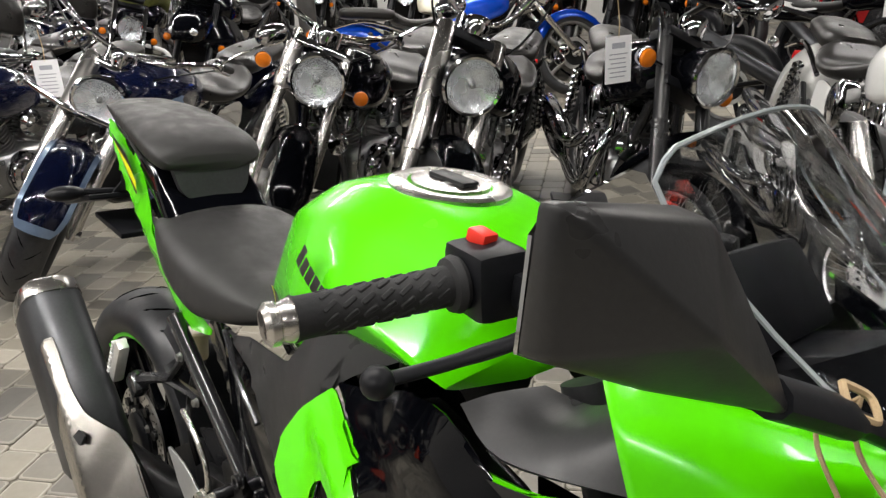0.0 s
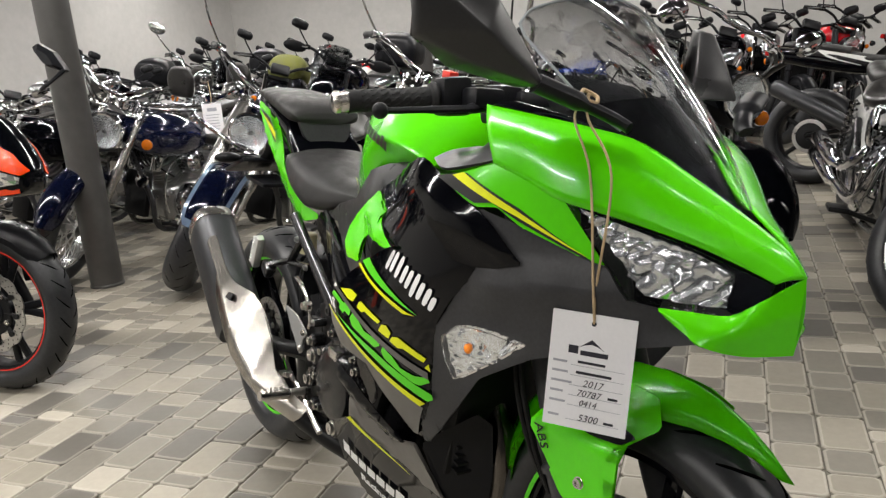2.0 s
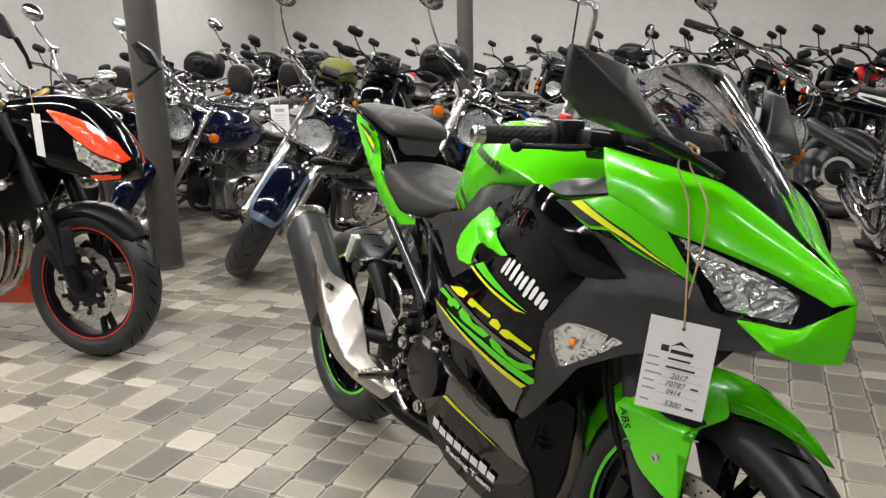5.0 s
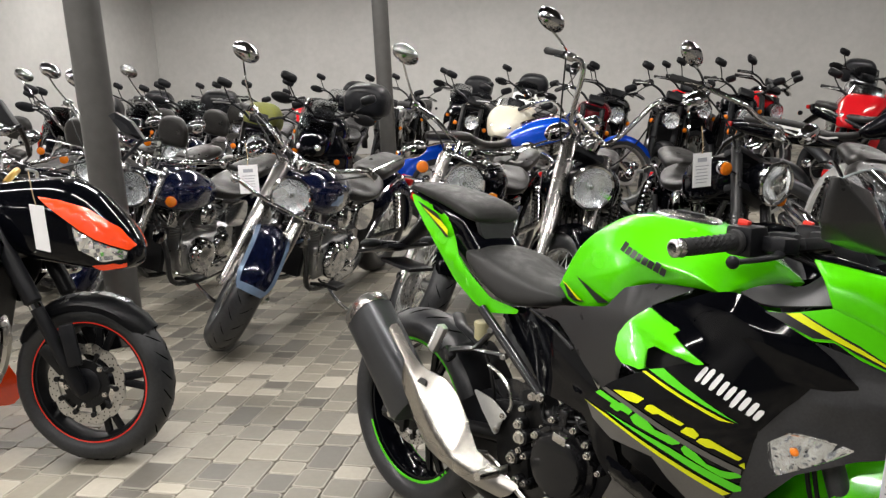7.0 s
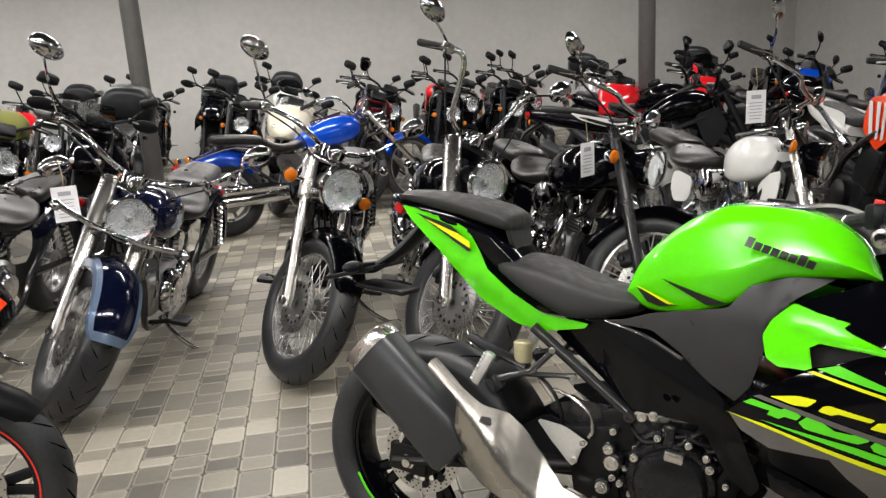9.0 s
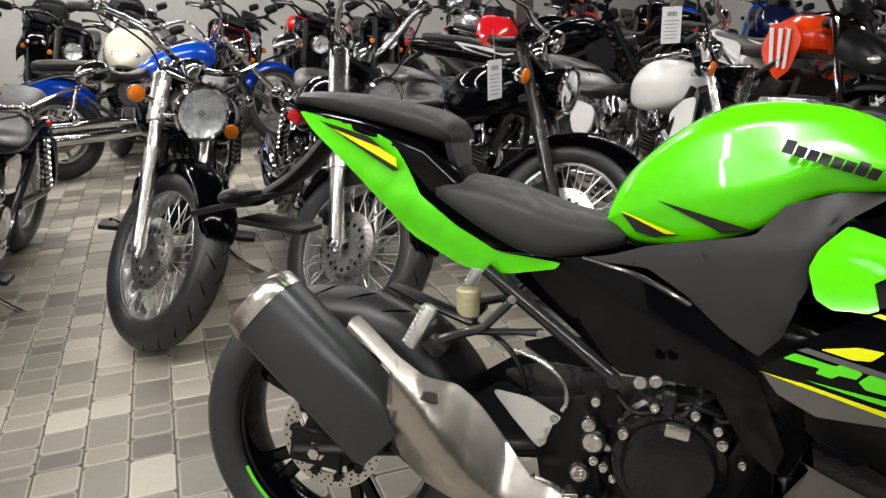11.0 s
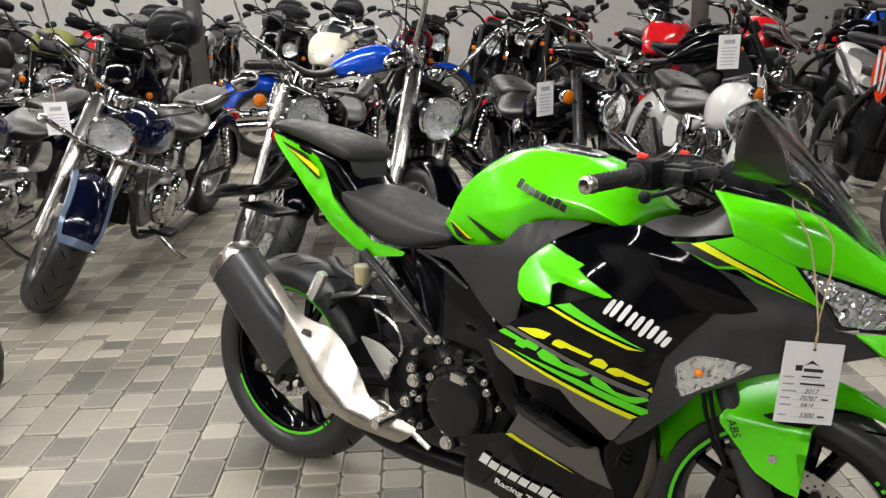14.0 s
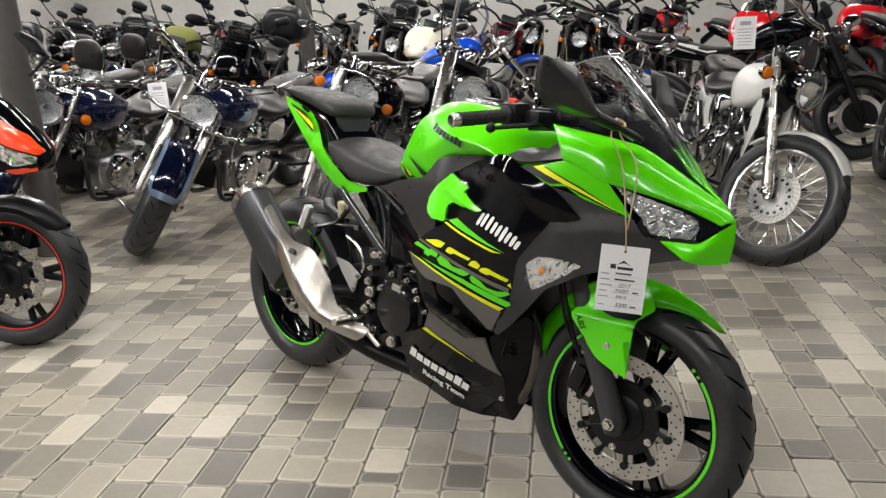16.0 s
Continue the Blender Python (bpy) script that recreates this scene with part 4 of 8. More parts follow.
for sgn in (-1, 1):
    # black cowl between the lime top skin and the screen, and the grey trim in the notch behind it
    bm = skin(flip([[(1.215, 0.200, 0.980), (1.270, 0.168, 0.968), (1.322, 0.122, 0.955), (1.374, 0.074, 0.934)], [(1.225, 0.165, 0.985), (1.275, 0.140, 0.972), (1.320, 0.104, 0.957), (1.366, 0.066, 0.934)], [(1.235, 0.135, 0.970), (1.278, 0.118, 0.955), (1.318, 0.090, 0.945), (1.358, 0.060, 0.925)]], sgn))
    part("inner_fairing", bm, GLOSS_BLACK, bike, "black inner fairing beside the screen")
    bm = skin(flip([[(1.085, 0.205, 0.896), (1.150, 0.226, 0.886), (1.254, 0.215, 0.906)], [(1.105, 0.190, 0.908), (1.165, 0.200, 0.906), (1.240, 0.202, 0.930)], [(1.130, 0.160, 0.915), (1.180, 0.165, 0.920), (1.226, 0.190, 0.955)]], sgn))
    part("fairing_inlet", bm, KNEE, bike, "grey inner fairing trim")
    bm = tube(bmesh.new(), curve([(1.16, sgn * 0.10, 0.85), (1.20, sgn * 0.165, 0.88), (1.245, sgn * 0.180, 0.905), (1.28, sgn * 0.150, 0.93)], 5), 0.016, 8, flat=0.5)
    part("fairing_stay", bm, SATIN_BLACK, bike)

# mirrors
for sgn in (-1, 1):
    # the shell narrows from its square rear face to a ridge and runs down into the stalk
    face = [(1.283, 0.374, 1.122), (1.272, 0.366, 1.050), (1.252, 0.305, 1.020), (1.262, 0.200, 1.000), (1.270, 0.215, 1.035), (1.276, 0.262, 1.106)]
    front = [(1.297, 0.372, 1.121), (1.286, 0.364, 1.052), (1.300, 0.300, 1.024), (1.335, 0.215, 0.998), (1.322, 0.222, 1.030), (1.300, 0.262, 1.102)]
    bm = bmesh.new()
    a = [bm.verts.new((x, sgn * r, z)) for x, r, z in face]
    b = [bm.verts.new((x, sgn * r, z)) for x, r, z in front]
    tip = bm.verts.new((1.330, sgn * 0.298, 1.058))
    for i in range(6):
        bm.faces.new((a[i], a[(i + 1) % 6], b[(i + 1) % 6], b[i]))
        bm.faces.new((b[i], b[(i + 1) % 6], tip))
    bm.faces.new(a)
    bmesh.ops.recalc_face_normals(bm, faces=bm.faces)
    bmesh.ops.bevel(bm, geom=bm.edges[:], offset=0.004, segments=2, profile=0.5, affect="EDGES")
    fold = Matrix.Translation((1.35, sgn * 0.17, 0)) @ Matrix.Rotation(radians(48 if sgn > 0 else 0), 4, "Z") @ Matrix.Translation((-1.35, -sgn * 0.17, 0))
    mi = part("mirror", bm, SHELL, bike, "angular black mirror housing", angle=30, m=fold)
    bm = bmesh.new()
    tube(bm, curve([(1.318, sgn * 0.215, 1.005), (1.340, sgn * 0.165, 0.985), (1.365, sgn * 0.125, 0.965), (1.38, sgn * 0.115, 0.955)], 5), [0.020] * 6 + [0.013] * 5 + [0.012] * 5, 10, flat=0.6)
    part("stalk", bm, SATIN_BLACK, mi)
    bm = plate(bmesh.new(), rounded([(0.0, 0.0), (0.17, -0.02), (0.16, 0.03), (0.10, 0.078), (0.005, 0.065)], 0.1, 1), Matrix.Translation((1.272, sgn * 0.366, 1.044)) @ Matrix(((0, 0, -1, 0), (-sgn, 0, 0, 0), (0, 1, 0, 0), (0, 0, 0, 1))) @ Matrix.Rotation(radians(-8), 4, "Y"), 0.002)
    part("mirror_glass", bm, MIRROR, mi, "mirror glass", m=fold)

# bars, levers
for sgn in (-1, 1):
    inner, outer = V((1.062, sgn * 0.135, 0.990)), V((0.996, sgn * 0.337, 0.966))
    way = (outer - inner).normalized()
    bm = tube(bmesh.new(), [inner - way * 0.04, outer], 0.011, 12)
    box(bm, 0.05, 0.045, 0.045, at(1.10, sgn * 0.105, 0.985), 0.01)
    bar = part("handlebar", bm, SATIN_BLACK, bike, "black clip-on handlebar", m=STEER)
    bm = bmesh.new()
    g0, g1 = inner + way * 0.055, outer - way * 0.022
    tube(bm, [g0, g0 + way * 0.004, g0 + way * 0.010, g0 + way * 0.012, g0.lerp(g1, 0.5), g1 - way * 0.004, g1], [0.022, 0.024, 0.022, 0.0165, 0.0155, 0.0165, 0.018], 20)
    for k in range(7):
        for j in range(10):
            c = g0.lerp(g1, 0.16 + 0.11 * k)
            f = way.to_track_quat("Z", "X").to_matrix().to_4x4()
            box(bm, 0.0045, 0.003, 0.013, Matrix.Translation(c) @ f @ Matrix.Rotation(2 * math.pi * j / 10, 4, "Z") @ at(0, 0.0152, 0, 0, 28, 0), 0.001, 1)
    part("grip", bm, GRIP, bar, "ribbed black rubber grip", m=STEER)
    bm = tube(bmesh.new(), [outer - way * 0.022, outer - way * 0.018, outer - way * 0.012, outer - way * 0.010, outer - way * 0.004, outer], [0.0165, 0.0165, 0.014, 0.0165, 0.0165, 0.012], 18)
    part("bar_end_weight", bm, STEEL, bar, "bright metal bar end", m=STEER)
    sw = inner + way * 0.030
    bm = box(bmesh.new(), 0.062, 0.048, 0.058, Matrix.Translation(sw) @ way.to_track_quat("Y", "Z").to_matrix().to_4x4(), 0.010)
    swo = part("switch_box", bm, SATIN_BLACK, bar, "black switch box", m=STEER)
    part("kill_switch", box(bmesh.new(), 0.02, 0.018, 0.012, Matrix.Translation(sw + V((-0.008, 0, 0.032))) @ at(0, 0, 0, 0, 12, 0), 0.003), RED_TAPE, bar, "red engine stop switch", m=STEER)
    bm = tube(bmesh.new(), curve([(1.100, sgn * 0.13, 0.975), (1.124, sgn * 0.19, 0.968), (1.116, sgn * 0.26, 0.962), (1.101, sgn * 0.316, 0.957)], 5), [0.010] * 5 + [0.007] * 5 + [0.006] * 6, 10, flat=0.8)
    ball(bm, (1.101, sgn * 0.321, 0.957), 0.0115, u=14, v=10)
    part("brake_lever" if sgn < 0 else "clutch_lever", bm, SATIN_BLACK, bar, "black ball-ended lever", m=STEER)
    bm = box(bmesh.new(), 0.05, 0.05, 0.03, at(1.110, sgn * 0.15, 0.985, 0, 0, sgn * 12), 0.008)
    part("master_cylinder", bm, SATIN_BLACK, bar, m=STEER)
bm = box(bmesh.new(), 0.10, 0.20, 0.025, at(1.09, 0, 0.975, 0, -18, 0), 0.008)
lathe(bm, [(0.018, 0), (0.018, 0.014), (0.012, 0.018), (0.0001, 0.018)], at(1.075, 0, 0.985, 0, -18, 0), 6)
part("top_yoke", bm, SATIN_BLACK, bike, m=STEER)
for k in range(5):
    bm = tube(bmesh.new(), curve([(1.11, -0.13 + 0.03 * k, 0.975), (1.19, -0.10 + 0.035 * k, 0.945 - 0.01 * k), (1.20, -0.05 + 0.02 * k, 0.90), (1.12, 0.0, 0.84)], 5), 0.004, 6)
    part("cable", bm, MATT_BLACK, bike)

# tank
TANK = [(0.532, 0.815, 0.036, 0.812, 0.050, 0.800), (0.548, 0.858, 0.044, 0.850, 0.060, 0.790), (0.585, 0.908, 0.058, 0.902, 0.076, 0.774), (0.655, 0.968, 0.088, 0.952, 0.110, 0.776),
        (0.725, 1.004, 0.112, 0.972, 0.146, 0.794), (0.785, 1.014, 0.118, 0.982, 0.170, 0.822), (0.845, 1.012, 0.120, 0.984, 0.184, 0.868), (0.905, 1.002, 0.120, 0.975, 0.192, 0.880),
        (0.962, 0.978, 0.120, 0.955, 0.198, 0.884), (1.005, 0.943, 0.116, 0.925, 0.196, 0.884), (1.035, 0.893, 0.105, 0.892, 0.18, 0.878)]


def creased(pts, cut):
    """A folded section: straight runs with narrow rounded folds."""
    p = [V(q) for q in pts]
    out = [p[0]]
    for a, b, c in zip(p, p[1:], p[2:]):
        for f, g in ((cut, 0.0), (cut * 0.35, cut * 0.12), (cut * 0.12, cut * 0.35), (0.0, cut)):
            out.append(b + (a - b) * f + (c - b) * g)
    out.append(p[-1])
    return out


rings = []
for x, top, rs, zs, rw_, zb in TANK:
    zw = zb + 0.42 * (zs - zb)
    pts = [(0, 0, top), (0, rs * 0.6, top - 0.10 * (top - zs)), (0, rs, zs), (0, 0.5 * (rs + rw_) + 0.003, 0.52 * zs + 0.48 * zw), (0, rw_, zw), (0, rw_ * 0.90, zb), (0, rw_ * 0.4, zb - 0.015)]
    line = creased(pts, 0.22)
    rings.append([V((x, p.y, p.z)) for p in line] + [V((x, -p.y, p.z)) for p in reversed(line[1:])])
dense = [curve([r[i] for r in rings], 3) for i in range(len(rings[0]))]
rings = [[dense[i][k] for i in range(len(dense))] for k in range(len(dense[0]))]
bm = bmesh.new()
loft(bm, rings)
tank = part("fuel_tank", bm, LIME, bike, "glossy lime fuel tank", angle=40)
tank_rows = [(r[0].x, r) for r in rings]


def tank_half(x, z):
    """The tank's half-width at a height on its side."""
    row = min(tank_rows, key=lambda q: abs(q[0] - x))[1]
    best = max((p for p in row if abs(p.z - z) < 0.022), key=lambda p: p.y, default=None)
    return best.y if best else 0.15


tank_side = smooth_field([(x, z, tank_half(x, z)) for x in (0.56, 0.62, 0.68, 0.74, 0.80, 0.86, 0.92, 0.98) for z in (0.80, 0.84, 0.88, 0.92, 0.95)], 2e-3)
decal("stripe", [(0.613, 0.847), (0.761, 0.813), (0.718, 0.803)], DECAL_BLACK, (tank, tank), 0.0025, tank_side, times=0, label="black flash")
decal("stripe", [(0.556, 0.818), (0.655, 0.791), (0.612, 0.783), (0.583, 0.788)], DECAL_BLACK, (tank, tank), 0.0025, tank_side, times=0)
decal("stripe", [(0.556, 0.821), (0.562, 0.821), (0.650, 0.793), (0.632, 0.791)], YELLOW, (tank, tank), 0.0065, tank_side, times=0)
brand_bars((tank, tank), (0.789, 0.936), (0.918, 0.898), 0.021, 8, DECAL_BLACK, 0.012, tank_side, lean=0.1, fill=0.86)
bm = lathe(bmesh.new(), [(0.072, -0.004), (0.072, 0.003), (0.066, 0.006), (0.050, 0.005), (0.050, 0.001), (0.046, 0.001), (0.046, 0.007), (0.03, 0.009), (0.0001, 0.009)], at(0.840, 0, 1.008, 0, 5, 0), 40)
cap = part("filler_cap", bm, STEEL, tank, "round brushed steel filler cap")
part("cap_flap", box(bmesh.new(), 0.06, 0.026, 0.006, at(0.845, 0.0, 1.019, 0, 5, 0), 0.003), SATIN_BLACK, cap)

# frame covers between seat and engine
both("frame_cover", [(0.489, 0.741), (0.545, 0.752), (0.606, 0.774), (0.764, 0.806), (0.806, 0.856), (0.904, 0.886), (0.985, 0.893), (0.889, 0.837), (0.822, 0.769), (0.831, 0.705), (0.815, 0.65), (0.786, 0.612), (0.74, 0.64), (0.679, 0.695), (0.608, 0.738)], KNEE,
     lambda x, z: 0.012 - 1.1 * (z - 0.74 - 0.25 * (x - 0.75)) ** 2, field=lambda x, z: 0.10 + 0.085 * min(1, max(0, (x - 0.49) / 0.35)) - 0.22 * max(0, x - 0.84) - 0.12 * max(0, z - 0.80), label="dark grey frame cover", cut=0.06, times=1, step=0.02)
both("swing_cover", [(0.374, 0.694), (0.385, 0.716), (0.44, 0.736), (0.50, 0.744), (0.60, 0.728), (0.679, 0.692), (0.776, 0.605), (0.800, 0.55), (0.845, 0.437), (0.825, 0.415), (0.775, 0.46), (0.722, 0.548), (0.629, 0.551), (0.569, 0.548)], GLOSS_BLACK,
     lambda x, z: 0.008 * math.exp(-((z - 0.64 + 0.5 * (x - 0.65)) / 0.07) ** 2), field=lambda x, z: 0.098 + 0.067 * min(1, max(0, (x - 0.37) / 0.4)) - 0.02 * min(1, max(0, (0.60 - x) / 0.11)), label="gloss black frame side", cut=0.08, times=1, step=0.015)

# seats and tail
rings = []
for x, zt, w, zl in ((0.225, 0.866, 0.085, 0.835), (0.255, 0.872, 0.108, 0.822), (0.33, 0.862, 0.128, 0.782), (0.41, 0.836, 0.128, 0.748), (0.48, 0.815, 0.110, 0.748), (0.54, 0.806, 0.088, 0.760), (0.565, 0.795, 0.075, 0.768)):
    pts = curve([(x, 0, zt), (x, 0.55 * w, zt - 0.004), (x, 0.9 * w, zt - 0.016), (x, w, 0.5 * (zt + zl)), (x, 0.97 * w, zl), (x, 0.5 * w, zl - 0.01)], 4)
    rings.append(list(pts) + [V((p.x, -p.y, p.z)) for p in reversed(pts[1:])])
dense = [curve([r[i] for r in rings], 4) for i in range(len(rings[0]))]
bm = bmesh.new()
loft(bm, [[dense[i][k] for i in range(len(dense))] for k in range(len(dense[0]))])
part("rider_seat", bm, SEAT, bike, "dark grey vinyl rider seat", angle=60)
rings = []
for x, zt, w, zl in ((-0.075, 1.014, 0.050, 0.998), (-0.05, 1.022, 0.066, 0.998), (0.03, 1.020, 0.082, 0.984), (0.12, 1.008, 0.094, 0.966), (0.20, 0.990, 0.100, 0.945), (0.238, 0.972, 0.094, 0.935), (0.25, 0.955, 0.080, 0.936)):
    pts = curve([(x, 0, zt), (x, 0.6 * w, zt - 0.002), (x, 0.92 * w, zt - 0.010), (x, w, 0.5 * (zt + zl)), (x, 0.9 * w, zl), (x, 0.4 * w, zl - 0.006)], 4)
    rings.append(list(pts) + [V((p.x, -p.y, p.z)) for p in reversed(pts[1:])])
dense = [curve([r[i] for r in rings], 4) for i in range(len(rings[0]))]
bm = bmesh.new()
loft(bm, [[dense[i][k] for i in range(len(dense))] for k in range(len(dense[0]))])
pillion = part("pillion_seat", bm, SEAT, bike, "dark grey vinyl pillion seat", angle=60)
bm = bmesh.new()
plate(bm, rounded([(-0.075, 0.045), (0.075, 0.045), (0.06, -0.01), (0.0, -0.062), (-0.06, -0.01)], 0.1, 2), Matrix.Translation((0.247, 0, 0.905)) @ Matrix.Rotation(radians(-12), 4, "Y") @ Matrix(((0, 0, 1, 0), (1, 0, 0, 0), (0, 1, 0, 0), (0, 0, 0, 1))), 0.012)
part("seat_pad", bm, GREY_DARK, pillion, "grey pad under the pillion seat")
tails = both("tail_fairing", [(-0.060, 0.985), (0.042, 0.965), (0.105, 0.947), (0.140, 0.930), (0.170, 0.886), (0.200, 0.832), (0.262, 0.788), (0.350, 0.742), (0.462, 0.732), (0.452, 0.720), (0.354, 0.703), (0.278, 0.709), (0.177, 0.760), (0.058, 0.875), (-0.03, 0.949)],
             LIME, lambda x, z: 0.008 * max(0, 1 - abs(z - 0.86 + 0.55 * (x - 0.1)) / 0.05), field=tail_half, label="lime tail fairing with black and yellow flash", cut=0.08, times=1)
decal("stripe", [(-0.01, 0.967), (0.095, 0.940), (0.128, 0.917), (0.156, 0.880), (0.146, 0.878)], DECAL_BLACK, tails, 0.0095, tail_half, times=0)
decal("stripe", [(0.015, 0.954), (0.119, 0.920), (0.152, 0.902), (0.154, 0.885)], YELLOW, tails, 0.0105, tail_half, times=0)
rings = []
for x, zt, w, zl in ((-0.115, 1.012, 0.018, 1.000), (-0.07, 1.008, 0.050, 0.975), (0.0, 0.998, 0.066, 0.930), (0.10, 0.972, 0.078, 0.850), (0.20, 0.940, 0.086, 0.800), (0.26, 0.885, 0.092, 0.765), (0.34, 0.80, 0.09, 0.735), (0.46, 0.765, 0.09, 0.73)):
    pts = curve([(x, 0, zt), (x, 0.8 * w, zt - 0.004), (x, w, zt - 0.02), (x, 0.96 * w, 0.5 * (zt + zl)), (x, 0.7 * w, zl), (x, 0.3 * w, zl)], 3)
    rings.append(list(pts) + [V((p.x, -p.y, p.z)) for p in reversed(pts[1:])])
bm = bmesh.new()
loft(bm, rings)
tail = part("tail_unit", bm, GLOSS_BLACK, bike, "gloss black tail unit", angle=50)
bm = box(bmesh.new(), 0.03, 0.07, 0.03, at(-0.085, 0, 0.975, 0, 35, 0), 0.008)
part("tail_light", bm, RED_LENS, bike, "dark red tail light")
bm = bmesh.new()
tube(bm, curve([(-0.02, 0, 0.93), (-0.09, 0, 0.86), (-0.19, 0, 0.80), (-0.25, 0, 0.79)], 5), [0.035] * 6 + [0.028] * 5 + [0.02] * 5, 10, flat=0.5)
box(bm, 0.17, 0.17, 0.012, at(-0.215, 0, 0.795, 0, -14, 0), 0.004)
box(bm, 0.15, 0.10, 0.012, at(-0.14, 0, 0.752, 0, 6, 0), 0.004)
for sgn in (-1, 1):
    tube(bm, [(-0.17, 0, 0.815), (-0.18, sgn * 0.08, 0.818)], 0.008, 8)
    ball(bm, (-0.18, sgn * 0.115, 0.818), 0.02, 0.04, 0.016, 12, 8)
part("plate_holder", bm, SATIN_BLACK, bike, "black number plate holder with indicators")

# subframe, pegs, heel guards
for sgn in (-1, 1):
    bm = tube(bmesh.new(), [(0.330, sgn * 0.115, 0.712), (0.45, sgn * 0.118, 0.622), (0.565, sgn * 0.120, 0.535)], 0.013, 12)
    bolt(bm, at(0.565, sgn * 0.128, 0.535) @ (RIGHT if sgn < 0 else RX90), 0.011, 0.01)
    part("subframe_tube", bm, FRAME, bike)
    # thin tube added along the cover's top edge to catch a straight highlight
    bm = tube(bmesh.new(), curve([(0.50, sgn * 0.113, 0.743), (0.545, sgn * 0.128, 0.735), (0.60, sgn * 0.149, 0.724), (0.679, sgn * 0.162, 0.688)], 5), 0.0045, 8)
    part("frame_edge", bm, FRAME, bike, "thin gloss black tube added to draw a straight highlight")
    bm = tube(bmesh.new(), [(0.245, sgn * 0.150, 0.578), (0.285, sgn * 0.135, 0.592), (0.330, sgn * 0.124, 0.606), (0.384, sgn * 0.120, 0.664)], [0.017, 0.013, 0.012, 0.012], 8, flat=0.7)
    tube(bm, [(0.310, sgn * 0.126, 0.600), (0.350, sgn * 0.122, 0.600), (0.400, sgn * 0.120, 0.604), (0.436, sgn * 0.120, 0.606)], [0.012, 0.010, 0.009, 0.012], 8, flat=0.7)
    box(bm, 0.034, 0.026, 0.040, at(0.250, sgn * 0.152, 0.572, 0, -50, 0), 0.008)
    for x, z in ((0.382, 0.664), (0.434, 0.606)):
        part("bracket_bolt", bolt(bmesh.new(), at(x, sgn * 0.130, z) @ (RIGHT if sgn < 0 else RX90), 0.006, 0.007), ALLOY, bike)
    part("frame_plate", panel(bmesh.new(), rounded([(0.36, 0.52), (0.44, 0.545), (0.53, 0.54), (0.56, 0.50), (0.50, 0.45), (0.44, 0.47)], 0.1, 1), lambda x, z: 0.10, 0, 0.010, sgn, 0.04, 0.003), FRAME, bike)
    # black filler sheet added to darken the see-through gap behind the heel guard
    part("swing_guard", panel(bmesh.new(), rounded([(0.24, 0.42), (0.36, 0.50), (0.45, 0.46), (0.46, 0.36), (0.34, 0.35), (0.25, 0.36)], 0.1, 1), lambda x, z: 0.095, 0, 0.008, sgn, 0.04, 0.003), SATIN_BLACK, bike)
    bracket = part("peg_bracket", bm, FRAME, bike, "black pillion peg bracket")
    bm = bmesh.new()
    pm = at(0.228, sgn * 0.172, 0.612, 0, -62, 0)
    box(bm, 0.088, 0.020, 0.022, pm, 0.006)
    part("pillion_peg", bm, BARE_ALLOY, bracket, "folded ribbed metal pillion peg")
    for k in range(9):
        part("peg_rib", box(bmesh.new(), 0.005, 0.024, 0.008, pm @ at(-0.036 + 0.009 * k, 0, 0.012), 0.001, 1), BARE_ALLOY, bracket)
    HEEL = [(0.353, 0.503), (0.423, 0.495), (0.479, 0.465), (0.470, 0.452), (0.445, 0.446), (0.455, 0.415), (0.440, 0.404), (0.391, 0.457)]
    bm = panel(bmesh.new(), rounded(HEEL, 0.12, 2), lambda x, z: 0.150, 0, 0.005, sgn, 0.03, 0.001)
    heel = part("heel_guard", bm, BARE_ALLOY, bike, "bare alloy heel guard")
    bm = bmesh.new()
    for x, z in ((0.466, 0.462), (0.447, 0.420)):
        part("guard_bolt", bolt(bmesh.new(), at(x, sgn * 0.150, z) @ (RIGHT if sgn < 0 else RX90), 0.006), STEEL, heel)
    bm = tube(bmesh.new(), [(0.50, sgn * 0.15, 0.335), (0.505, sgn * 0.20, 0.338), (0.51, sgn * 0.27, 0.345)], [0.010, 0.012, 0.011], 12)
    for k in range(6):
        box(bm, 0.026, 0.006, 0.004, at(0.507, sgn * (0.205 + 0.011 * k), 0.353), 0.001, 1)
    part("footpeg", bm, STEEL, bike, "ribbed alloy rider footpeg")
bm = tube(bmesh.new(), curve([(0.425, -0.165, 0.352), (0.47, -0.168, 0.345), (0.52, -0.165, 0.312), (0.60, -0.168, 0.275)], 5), 0.007, 8)
box(bm, 0.05, 0.02, 0.012, at(0.415, -0.17, 0.352, 0, -10, 0), 0.004)
part("brake_pedal", bm, STEEL, bike, "bright steel brake pedal")
bm = lathe(bmesh.new(), [(0.021, -0.022), (0.022, -0.018), (0.022, 0.012), (0.024, 0.013), (0.024, 0.026), (0.02, 0.03)], at(0.285, -0.062, 0.632), 18)
part("fluid_reservoir", bm, FLUID, bike, "yellowed brake fluid reservoir")

# engine
bm = box(bmesh.new(), 0.36, 0.22, 0.24, at(0.66, 0, 0.36, 0, -4, 0), 0.04, 3)
engine = part("engine", bm, ENGINE, bike, "black-painted engine")
part("cylinder_block", box(bmesh.new(), 0.22, 0.20, 0.26, at(0.80, 0, 0.53, 0, 18, 0), 0.03, 3), ENGINE, engine)
part("oil_pan", box(bmesh.new(), 0.16, 0.18, 0.12, at(0.72, 0, 0.225), 0.03, 3), ENGINE, engine)
CL = at(0.662, -0.118, 0.402) @ RIGHT
